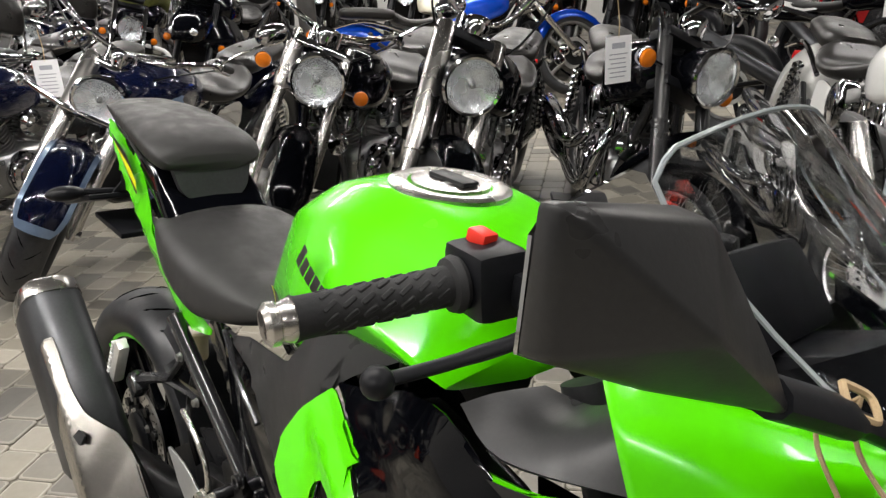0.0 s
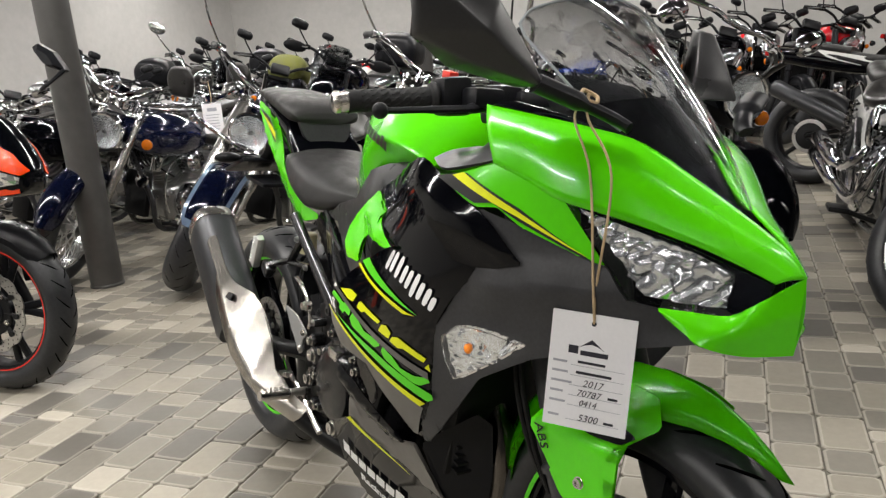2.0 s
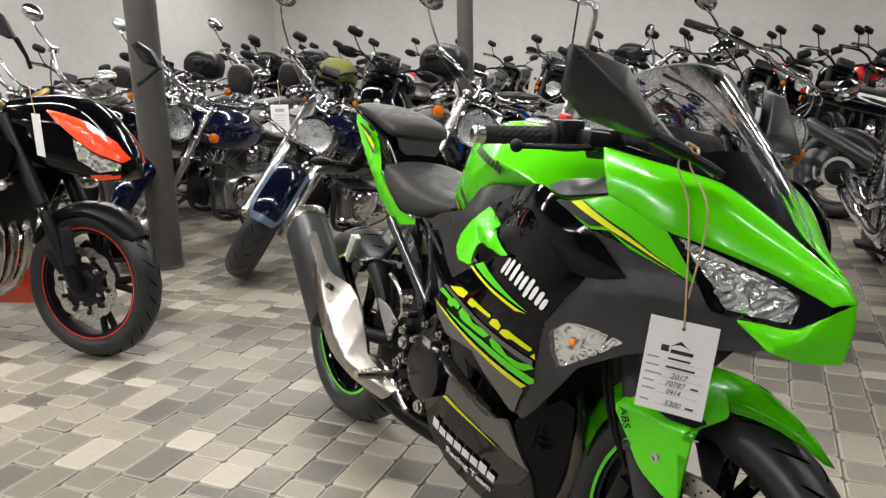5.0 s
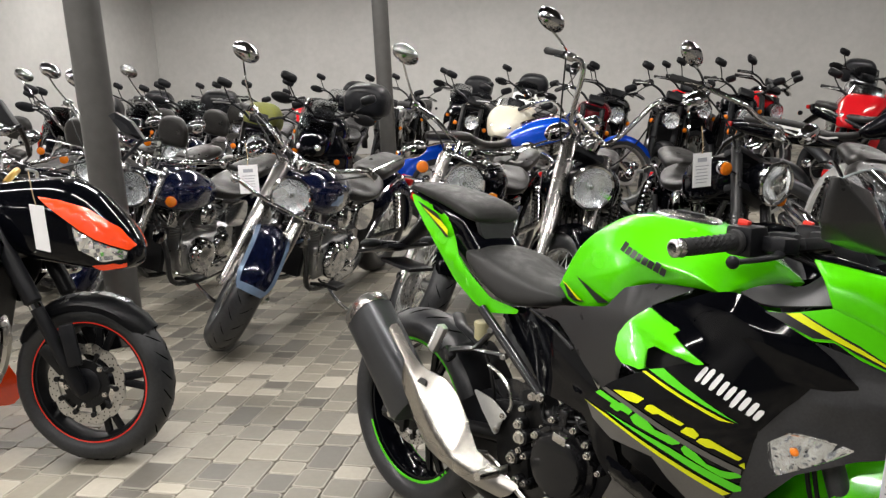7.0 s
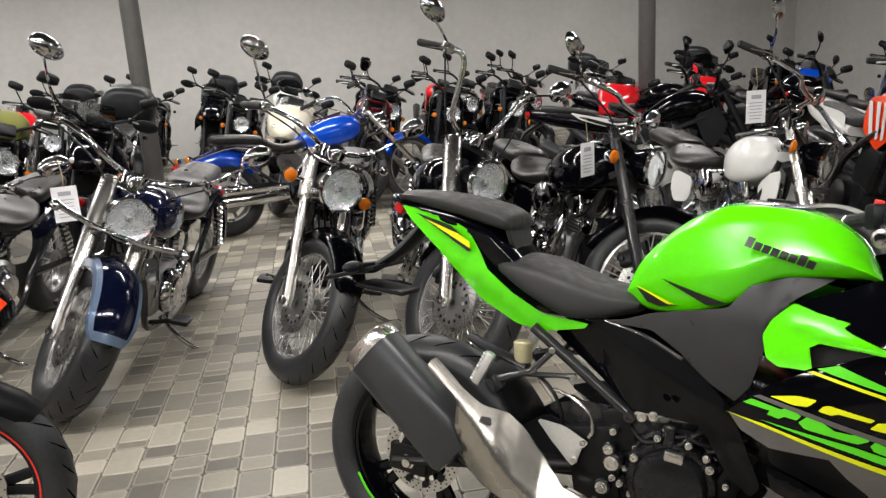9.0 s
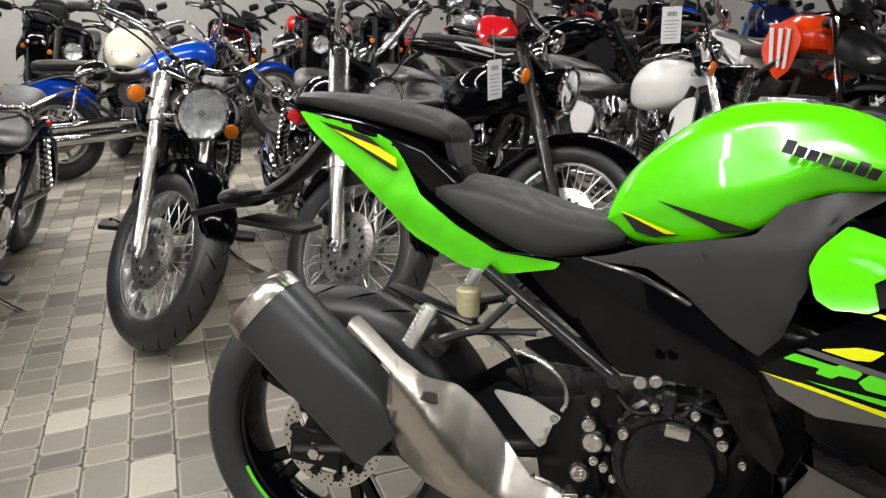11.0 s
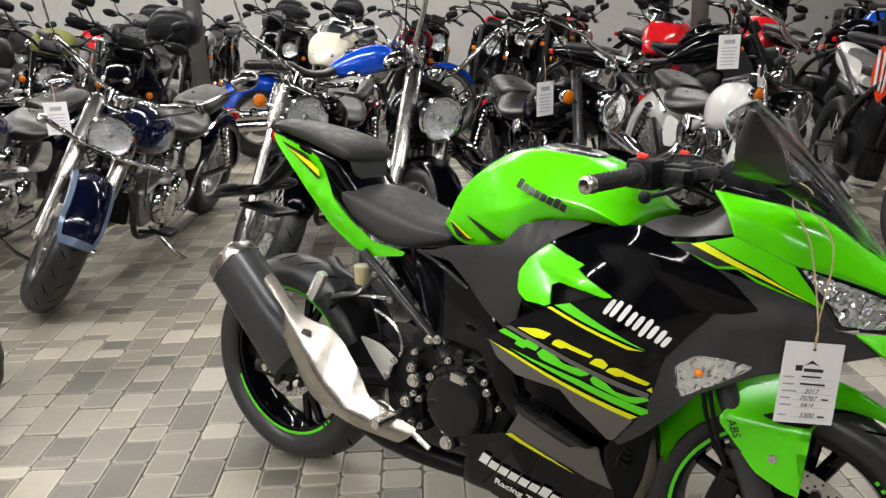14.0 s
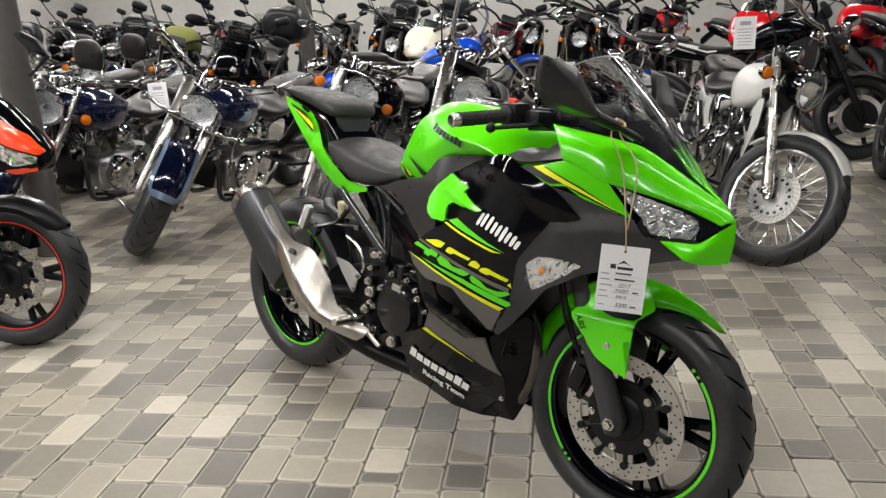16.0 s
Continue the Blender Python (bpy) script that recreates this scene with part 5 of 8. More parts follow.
bm = lathe(bmesh.new(), [(0.098, -0.02), (0.098, 0.02), (0.094, 0.028), (0.080, 0.031), (0.078, 0.045), (0.072, 0.055), (0.055, 0.059), (0.0001, 0.060)], CL, 48)
cover = part("clutch_cover", bm, ENGINE, engine, "round black clutch cover")
for k in range(6):
    a = 0.5 + k * 0.42
    bm = box(bmesh.new(), 0.035, 0.012, 0.010, CL @ at(0.087 * math.cos(a), 0.087 * math.sin(a), 0.03, 0, 0, math.degrees(a) + 90), 0.003)
    part("cover_rib", bm, ENGINE, engine)
for k in range(11):
    a = 2 * math.pi * k / 11 + 0.2
    part("cover_bolt", bolt(bmesh.new(), CL @ at(0.104 * math.cos(a), 0.104 * math.sin(a), 0.004), 0.0055, 0.009), STEEL, engine)
part("case_flange", lathe(bmesh.new(), [(0.100, 0.0), (0.101, 0.022), (0.108, 0.026), (0.116, 0.020), (0.118, -0.02)], CL @ at(0.012, 0.006, -0.012), 48), ENGINE, engine)
part("clutch_arm", box(bmesh.new(), 0.026, 0.04, 0.07, at(0.655, -0.130, 0.500, 0, 6, 0), 0.008, 3), ENGINE, engine)
part("cable_holder", box(bmesh.new(), 0.040, 0.02, 0.022, at(0.672, -0.166, 0.474, 0, 8, 0), 0.004), STEEL, engine)
for x, z, r in ((0.527, 0.461, 0.009), (0.535, 0.430, 0.013), (0.538, 0.398, 0.006), (0.514, 0.370, 0.011), (0.533, 0.317, 0.008), (0.561, 0.319, 0.006), (0.585, 0.453, 0.007), (0.634, 0.506, 0.006), (0.699, 0.500, 0.006), (0.736, 0.478, 0.006), (0.744, 0.455, 0.007), (0.555, 0.388, 0.006), (0.777, 0.425, 0.005), (0.640, 0.299, 0.013), (0.537, 0.504, 0.006)):
    part("engine_bolt", bolt(bmesh.new(), at(x, -0.156, z) @ RIGHT, r, 0.01), STEEL, engine)
    part("bolt_boss", lathe(bmesh.new(), [(r * 1.75, -0.035), (r * 1.75, -0.002), (r * 1.4, 0.001), (r * 0.5, 0.001)], at(x, -0.156, z) @ RIGHT, 14), ENGINE, engine)
for x, z in ((0.609, 0.564), (0.633, 0.569)):
    part("frame_bolt", bolt(bmesh.new(), at(x, -0.205, z) @ RIGHT, 0.008, 0.010), STEEL, bike)
part("brake_line", tube(bmesh.new(), curve([(0.39, -0.135, 0.575), (0.44, -0.14, 0.56), (0.478, -0.142, 0.53), (0.486, -0.142, 0.495), (0.478, -0.142, 0.475)], 5), 0.0045, 8), STEEL, bike, "braided steel brake line")
for size, m in (((0.11, 0.03, 0.22), at(0.487, -0.118, 0.39, 0, -10, 0)), ((0.06, 0.02, 0.10), at(0.545, -0.12, 0.50, 0, -20, 0)), ((0.05, 0.03, 0.20), at(0.775, -0.12, 0.41, 0, 25, 0))):
    part("engine_mount", box(bmesh.new(), *size, m, 0.011), MATT_BLACK, engine)
for k in range(6):
    bm = tube(bmesh.new(), curve([(0.56 + 0.04 * k, -0.11, 0.52), (0.60 + 0.035 * k, -0.145, 0.49 + 0.02 * (k % 2)), (0.66 + 0.03 * k, -0.135, 0.50 + 0.012 * (k % 3)), (0.74 + 0.01 * k, -0.11, 0.53)], 4), 0.0045, 6)
    part("hose", bm, MATT_BLACK, engine)
bm = tube(bmesh.new(), curve([(0.30, -0.07, 0.60), (0.37, -0.115, 0.575), (0.405, -0.13, 0.53), (0.41, -0.12, 0.47)], 5), 0.005, 6)
part("brake_hose", bm, MATT_BLACK, engine)
bm = box(bmesh.new(), 0.035, 0.30, 0.26, at(1.075, 0, 0.50, 0, 14, 0), 0.006)
radiator = part("radiator", bm, MATT_BLACK, bike, "black radiator")
for k in range(16):
    part("cooling_fin", box(bmesh.new(), 0.04, 0.28, 0.004, at(1.064, 0, 0.385 + 0.0148 * k, 0, 14, 0)), MATT_BLACK, radiator)
for sgn in (-1, 1):
    bm = tube(bmesh.new(), curve([(0.95, sgn * 0.05, 0.56), (1.06, sgn * 0.06, 0.50), (1.105, sgn * 0.06, 0.38), (1.06, sgn * 0.055, 0.24), (0.92, sgn * 0.04, 0.19), (0.70, -0.02, 0.185)], 6), 0.021, 12)
    part("header_pipe", bm, HEADER, bike, "heat-stained exhaust header")

# swingarm, chain side, stand
bm = bmesh.new()
for sgn in (-1, 1):
    tube(bm, [(0.50, sgn * 0.085, 0.40), (0.28, sgn * 0.112, 0.37), (-0.045, sgn * 0.115, 0.322)], [0.034, 0.031, 0.027], 10, flat=0.6)
    box(bm, 0.11, 0.024, 0.066, at(-0.005, sgn * 0.115, 0.324, 0, 6, 0), 0.006)
part("swingarm", bm, MATT_BLACK, bike, "black swingarm")
for sgn in (-1, 1):
    bm = lathe(bmesh.new(), [(0.005, 0.018), (0.012, 0.018), (0.014, 0.012), (0.014, 0.004), (0.020, 0.003), (0.020, -0.002)], at(0, sgn * 0.128, 0.324) @ (RIGHT if sgn < 0 else RX90), 6)
    part("axle_nut", bm, STEEL, bike, "bright rear axle nut")
bm = tube(bmesh.new(), curve([(0.62, 0.12, 0.24), (0.60, 0.22, 0.12), (0.57, 0.315, 0.055)], 4), 0.011, 8)
box(bm, 0.06, 0.035, 0.008, at(0.575, 0.325, 0.056, 8.5, 0, 0), 0.003)
part("side_stand", bm, MATT_BLACK, bike, "black side stand")
bm = bmesh.new()
rows = []
for k in range(9):
    ang = radians(14 + 40 * k / 8)
    rows.append([V((0.0 + 0.328 * math.cos(ang), 0.082 * s, 0.322 + (0.328 - 0.03 * s * s) * math.sin(ang))) for s in (-1, -0.6, 0, 0.6, 1)])
loft(bm, rows, caps=False, loop=False)
bmesh.ops.solidify(bm, geom=bm.faces[:], thickness=0.004)
tube(bm, [(0.30, -0.07, 0.60), (0.20, -0.06, 0.63), (0.12, 0, 0.64)], 0.02, 8, flat=0.5)
part("rear_hugger", bm, SATIN_BLACK, bike, "black inner rear fender")

# exhaust
way = V((0.245, 0.0, -0.225)).normalized()
end = V((-0.072, -0.200, 0.640))
f = way.to_track_quat("X", "Z").to_matrix()
EXR = (0.056, 0.066)


def can_ring(d, s=1.0, shift=0.0):
    c = end + way * d + f @ V((0, shift, 0))
    return [c + f @ V((0, EXR[0] * s * math.copysign(abs(math.cos(a)) ** 0.62, math.cos(a)), EXR[1] * 1.12 * s * math.copysign(abs(math.sin(a)) ** 0.62, math.sin(a)))) for a in (2 * math.pi * k / 24 + 0.13 for k in range(24))]


bm = bmesh.new()
loft(bm, [can_ring(d, s) for d, s in ((0.018, 0.97), (0.03, 1.0), (0.20, 1.0), (0.33, 1.0), (0.345, 0.9))])
can = part("silencer", bm, CAN, bike, "brushed dark exhaust silencer", angle=35)
bm = bmesh.new()
loft(bm, [can_ring(d, s) for d, s in ((-0.008, 0.35), (-0.008, 0.55), (-0.012, 0.86), (-0.004, 0.97), (0.024, 1.02), (0.026, 0.9))])
part("end_cap", bm, STEEL, can, "polished end cap")
def shield_half(x, z):
    """A folded steel sheet: a flat band between two folds that turn over the top and under."""
    def bend(d):
        return 0.5 * (d + math.hypot(d, 0.007))
    over = bend(z - float(np.interp(x, (0.13, 0.245, 0.292, 0.334, 0.392, 0.467, 0.56), (0.632, 0.518, 0.458, 0.402, 0.347, 0.320, 0.306))))
    under = bend(float(np.interp(x, (0.13, 0.205, 0.262, 0.345, 0.43, 0.53), (0.60, 0.486, 0.420, 0.355, 0.315, 0.285))) - z)
    return float(np.interp(x, (0.12, 0.30, 0.40, 0.57), (0.268, 0.272, 0.250, 0.190))) - 0.62 * over - 0.5 * under


SHEET = [(0.126, 0.622), (0.132, 0.640), (0.142, 0.645), (0.160, 0.630), (0.212, 0.580), (0.258, 0.546), (0.308, 0.528), (0.346, 0.490), (0.392, 0.432), (0.444, 0.368), (0.500, 0.342), (0.568, 0.320), (0.552, 0.296), (0.527, 0.279), (0.428, 0.298), (0.323, 0.332), (0.247, 0.353), (0.186, 0.405), (0.197, 0.470), (0.210, 0.492), (0.238, 0.524), (0.190, 0.574)]
part("heat_shield", panel(bmesh.new(), rounded(SHEET, 0.1, 1), shield_half, 0.0, 0.004, -1, 0.01, 0.001), SHIELD, can, "folded bare steel exhaust cover", angle=40)
# solid black plate paints in the dark opening of the cover's slot
bm = plate(bmesh.new(), rounded([(-0.020, 0.006), (0.016, 0.011), (0.024, -0.006), (-0.010, -0.007)], 0.15, 1), Matrix.Translation((0.266, -0.258, 0.516)) @ Matrix.Rotation(radians(8), 4, "Y") @ pose(0, 0, 0, 52, 0, 0), 0.004)
part("shield_slot", bm, MATT_BLACK, can)
bm = tube(bmesh.new(), curve([(0.20, -0.19, 0.42), (0.33, -0.17, 0.32), (0.47, -0.12, 0.235), (0.60, -0.05, 0.19), (0.72, -0.02, 0.185)], 6), [0.040] * 6 + [0.032] * 6 + [0.028] * 13, 14)
part("link_pipe", bm, MATT_BLACK, can)

# the price tag hangs by a string from the mirror stalk
tag = thing("price_tag", bike.matrix_world @ at(0, 0, 0), "white card price tag on a hemp string, hand-written", "price tag")
tm = Matrix.Translation((1.398, -0.171, 0.657))
ax = V((0.085, 0.058, -0.003)).normalized()
az = V((0.0, 0.035, 1.0)).normalized()
ay = az.cross(ax).normalized()
az = ax.cross(ay)
tm = Matrix(((ax.x, az.x, -ay.x, 1.398), (ax.y, az.y, -ay.y, -0.171), (ax.z, az.z, -ay.z, 0.657), (0, 0, 0, 1)))
card = part("card", plate(bmesh.new(), [(-0.052, -0.074), (0.052, -0.074), (0.052, 0.074), (-0.052, 0.074)], tm, 0.0012), CARD, tag, "white printed card")
OUT = 1 if (tm.to_3x3() @ V((0, 0, 1))).y < 0 else -1
lift = tm @ at(0, 0, 0.0010 * OUT, 0 if OUT > 0 else 180, 0, 0)
FLIP = 1 if OUT > 0 else -1
bm = lathe(bmesh.new(), [(0.003, -0.0002), (0.003, 0.0003)], lift @ at(0, FLIP * 0.062, 0), 12)
plate(bm, [(-0.016, 0.030), (0.0, 0.042), (0.016, 0.030), (0.008, 0.034), (0.0, 0.036), (-0.008, 0.034)], lift @ at(0, 0, 0), 0.0004)
box(bm, 0.034, 0.006, 0.0004, lift @ at(0.004, 0.024, 0))
box(bm, 0.012, 0.010, 0.0004, lift @ at(-0.022, 0.027, 0))
part("shop_mark", bm, INK, tag, "small black printed mark")
bm = bmesh.new()
for k, wide in enumerate((0.018, 0.020, 0.026, 0.016, 0.020, 0.014)):
    box(bm, wide, 0.0028, 0.0003, lift @ at(-0.046 + wide / 2, 0.010 - 0.0128 * k - (0.006 if k == 5 else 0), 0))
    box(bm, 0.066, 0.0005, 0.0003, lift @ at(0.010, 0.007 - 0.0128 * k - (0.006 if k == 5 else 0), 0))
tagged(part("print", bm, PALE_INK, tag, "pale grey print"), kind="stuff")
for text, x, y, size in (("2017", 0.006, -0.0145, 0.0125), ("70787", 0.002, -0.0275, 0.012), ("0414", 0.002, -0.040, 0.011), ("5300", 0.004, -0.059, 0.0125)):
    part("handwriting", words(text, size, lift @ at(x, y, 0.0002), 0.0001, shear=0.25), INK, tag, "hand-written %s" % text)
for sx, sy, x, y in ((0.034, 0.0032, 0.002, 0.012), (0.044, 0.0034, 0.006, -0.0015), (0.012, 0.003, 0.032, -0.028), (0.012, 0.003, 0.030, -0.060)):
    part("handwriting", box(bmesh.new(), sx, sy, 0.0003, lift @ at(x, y, 0)), INK, tag)
bm = bmesh.new()
hole = tm @ V((0, 0.062, 0))
for d in (-1, 1):
    tube(bm, curve([hole, hole + V((0.0, -0.004 + 0.003 * d, 0.05)), hole + V((-0.014 + 0.018 * d, 0.006, 0.18)), (1.340 + 0.012 * d, -0.158, 0.965), (1.345, -0.152, 0.995)], 8), 0.0016, 6)
tube(bm, curve([(1.334, -0.152, 1.000), (1.346, -0.166, 0.992), (1.356, -0.152, 0.984), (1.346, -0.140, 0.992), (1.334, -0.152, 1.000)], 5), 0.0026, 6)
part("string", bm, STRING, tag, "thin hemp string tied round the mirror stalk")

# ---- builders for the other motorcycles ----
def ring_loft(rows, n=4, m=3):
    """A smooth body from rows of (x, top, half-width, bottom), rounded across."""
    rings = []
    for x, zt, w, zl in rows:
        pts = curve([(x, 0, zt), (x, 0.60 * w, zt - 0.06 * (zt - zl)), (x, 0.92 * w, zt - 0.28 * (zt - zl)), (x, w, 0.45 * zt + 0.55 * zl), (x, 0.86 * w, zl + 0.06 * (zt - zl)), (x, 0.4 * w, zl)], n)
        rings.append(list(pts) + [V((p.x, -p.y, p.z)) for p in reversed(pts[1:])])
    dense = [curve([r[i] for r in rings], m) for i in range(len(rings[0]))]
    bm = bmesh.new()
    loft(bm, [[dense[i][k] for i in range(len(dense))] for k in range(len(dense[0]))])
    return bm


def fender_arc(cx, cz, r, w, a0, a1, n=14, flare=0.0, skirt=0.05, power=2.0):
    """A mudguard over a wheel, from angle a0 (front) to a1 (rear)."""
    rows = []
    for k in range(n + 1):
        u = k / n
        a = radians(a0 + (a1 - a0) * u)
        ww = w * (1 - 0.35 * (max(0, abs(2 * u - 1) - 0.75) / 0.25) ** 2)
        rr = r + flare * (max(0, u - 0.8) / 0.2) ** 2
        rows.append([V((cx + (rr - skirt * abs(s) ** power) * math.cos(a), ww * (s if abs(s) < 0.9 else math.copysign(0.97, s)), cz + (rr - skirt * abs(s) ** power) * math.sin(a))) for s in (-1.25, -1, -0.8, -0.5, -0.2, 0.2, 0.5, 0.8, 1, 1.25)])
    bm = bmesh.new()
    loft(bm, rows, caps=False, loop=False)
    bmesh.ops.solidify(bm, geom=bm.faces[:], thickness=0.003)
    return bm


def fender_band(cx, cz, r, w, a0, a1, flare, skirt, n=18):
    """A narrow painted border round a mudguard's rim."""
    bm = bmesh.new()
    for lo, hi in ((-1.26, -0.78), (0.78, 1.26), (-0.9, 0.9)):
        rows = []
        for k in range(n + 1 if abs(lo) > 1 or hi > 1 else 3):
            u = k / n if abs(lo) > 1 or hi > 1 else k * 0.022
            a = radians(a0 + (a1 - a0) * u)
            ww = w * (1 - 0.35 * (max(0, abs(2 * u - 1) - 0.75) / 0.25) ** 2)
            rr = r + flare * (max(0, u - 0.8) / 0.2) ** 2
            rows.append([])
            for q in range(7):
                s = lo + (hi - lo) * q / 6
                d = rr - skirt * s * s
                rows[-1].append(V((cx + d * math.cos(a), ww * (s if abs(s) < 0.9 else math.copysign(0.97, s)), cz + d * math.sin(a))))
        loft(bm, rows, caps=False, loop=False)
    bmesh.ops.solidify(bm, geom=bm.faces[:], thickness=0.003)
    return bm


def fins(m, r0, r1, h, n, seg=20):
    """A finned cylinder."""
    prof = [(r0, 0)]
    for k in range(n):
        z = h * (k + 0.15) / n
        prof += [(r0, z), (r1, z + 0.1 * h / n), (r1, z + 0.45 * h / n), (r0, z + 0.55 * h / n)]
    prof.append((r0, h))
    return lathe(bmesh.new(), prof, m, seg)


def headlamp(owner, m, r, bucket, q=1.0, deep=1.5, rim=None):
    """A round lamp; m: its axis z looks ahead."""
    seg = 36 if q > 0.7 else 18
    shell = part("headlight", lathe(bmesh.new(), [(r * 0.25, -deep * r), (r * 0.62, -deep * 0.93 * r), (r * 0.9, -deep * 0.6 * r), (r * 1.02, -0.15 * r), (r * 1.06, 0), (r * 0.95, 0.0), (r * 0.9, -0.2 * r)], m, seg), bucket, owner, "round headlight in a deep shell")
    part("lamp_ring", lathe(bmesh.new(), [(r * 0.94, -0.02 * r), (r * 1.07, -0.05 * r), (r * 1.10, 0.08 * r), (r * 1.02, 0.16 * r), (r * 0.94, 0.12 * r)], m, seg, closed=True), rim or CHROME, shell, "chrome ring")
    part("reflector", lathe(bmesh.new(), [(r * 0.10, -0.20 * r), (r * 0.5, -0.13 * r), (r * 0.8, -0.02 * r), (r * 0.97, 0.075 * r), (r * 0.98, 0.06 * r), (r * 0.8, -0.06 * r), (r * 0.5, -0.18 * r), (r * 0.10, -0.26 * r)], m, seg, closed=True), REFLECTOR, shell)
    part("bulb", ball(bmesh.new(), (0, 0, -0.08 * r), 0.15 * r, 0.15 * r, 0.16 * r, 12, 8, m), CHROME, shell)
    ln = part("lens", lathe(bmesh.new(), [(r * 0.95, 0.08 * r), (r * 0.8, 0.15 * r), (r * 0.5, 0.21 * r), (0.0001, 0.24 * r), (0.0001, 0.225 * r), (r * 0.5, 0.195 * r), (r * 0.8, 0.135 * r), (r * 0.94, 0.06 * r)], m, seg), LENS, shell, "ribbed clear glass")
    ln.visible_shadow = False
    return shell


def lamp_ball(owner, name, p, way, r, lens, shell=None):
    m = Matrix.Translation(p) @ V(way).to_track_quat("Z", "Y").to_matrix().to_4x4()
    ob = part(name, lathe(bmesh.new(), [(r * 0.2, -1.3 * r), (r * 0.75, -1.0 * r), (r * 1.04, -0.25 * r), (r * 1.04, 0.05 * r), (r * 0.9, 0.05 * r)], m, 16), shell or CHROME, owner, "round indicator with an amber lens")
    part("indicator_lens", lathe(bmesh.new(), [(r * 0.98, 0.0), (r * 0.9, 0.35 * r), (r * 0.5, 0.6 * r), (0.0001, 0.66 * r)], m, 16), lens, ob, "amber lens")
    return ob


def mirror_arm(owner, base, top, head, tilt, shape, material, q=1.0, roll=0):
    """A mirror on a bent arm: head is (half width, half height)."""
    bm = tube(bmesh.new(), curve([base, V(base).lerp(V(top), 0.5) + V((0.02, 0, 0.01)), top], 4), 0.0055 if q > 0.7 else 0.006, 7)
    arm = part("mirror", bm, material, owner, "mirror on a slim arm")
    m = Matrix.Translation(top) @ Matrix.Rotation(radians(tilt), 4, "Z") @ Matrix.Rotation(radians(roll), 4, "X") @ Matrix.Rotation(radians(-12), 4, "Y")
    w, h = head
    pts = [(w * (1 + 0.0 * a) * math.copysign(abs(math.cos(a)) ** shape, math.cos(a)), h * math.copysign(abs(math.sin(a)) ** shape, math.sin(a))) for a in (2 * math.pi * k / 20 for k in range(20))]
    bm = bmesh.new()
    loft(bm, [[m @ V((x, y * s, h * 0.75 + z * s)) for y, z in pts] for x, s in ((-0.012, 0.90), (-0.012, 1.0), (-0.004, 1.03), (0.010, 0.9), (0.022, 0.6), (0.026, 0.2))])
    part("mirror_head", bm, material, arm, angle=50)
    bm = bmesh.new()
    loft(bm, [[m @ V((x, y * 0.88, h * 0.75 + z * 0.88)) for y, z in pts] for x in (-0.0145, -0.0125)])
    part("mirror_glass", bm, MIRROR, arm)
    return arm


def hang_tag(m, label="white card price tag hanging on a string"):
    """A price tag below a point: m sits at the card's middle, z up, x to its face's right."""
    t = thing("price_tag", m, label, "price tag", "price tags")
    part("card", plate(bmesh.new(), [(-0.05, -0.075), (0.05, -0.075), (0.05, 0.075), (-0.05, 0.075)], pose(0, 0, 0, 90, 0, 0), 0.0012), CARD, t)
    bm = bmesh.new()
    box(bm, 0.05, 0.0006, 0.018, pose(0, -0.001, 0.045))
    for k in range(6):
        box(bm, 0.07 - 0.006 * (k % 3), 0.0006, 0.0035, pose(-0.004 * (k % 2), -0.001, 0.018 - 0.0145 * k))
    part("print", bm, PALE_INK, t)
    part("string", tube(bmesh.new(), curve([(0, 0, 0.07), (0.004, 0.004, 0.12), (-0.002, 0.008, 0.19)], 4), 0.0016, 5), STRING, t)
    return t


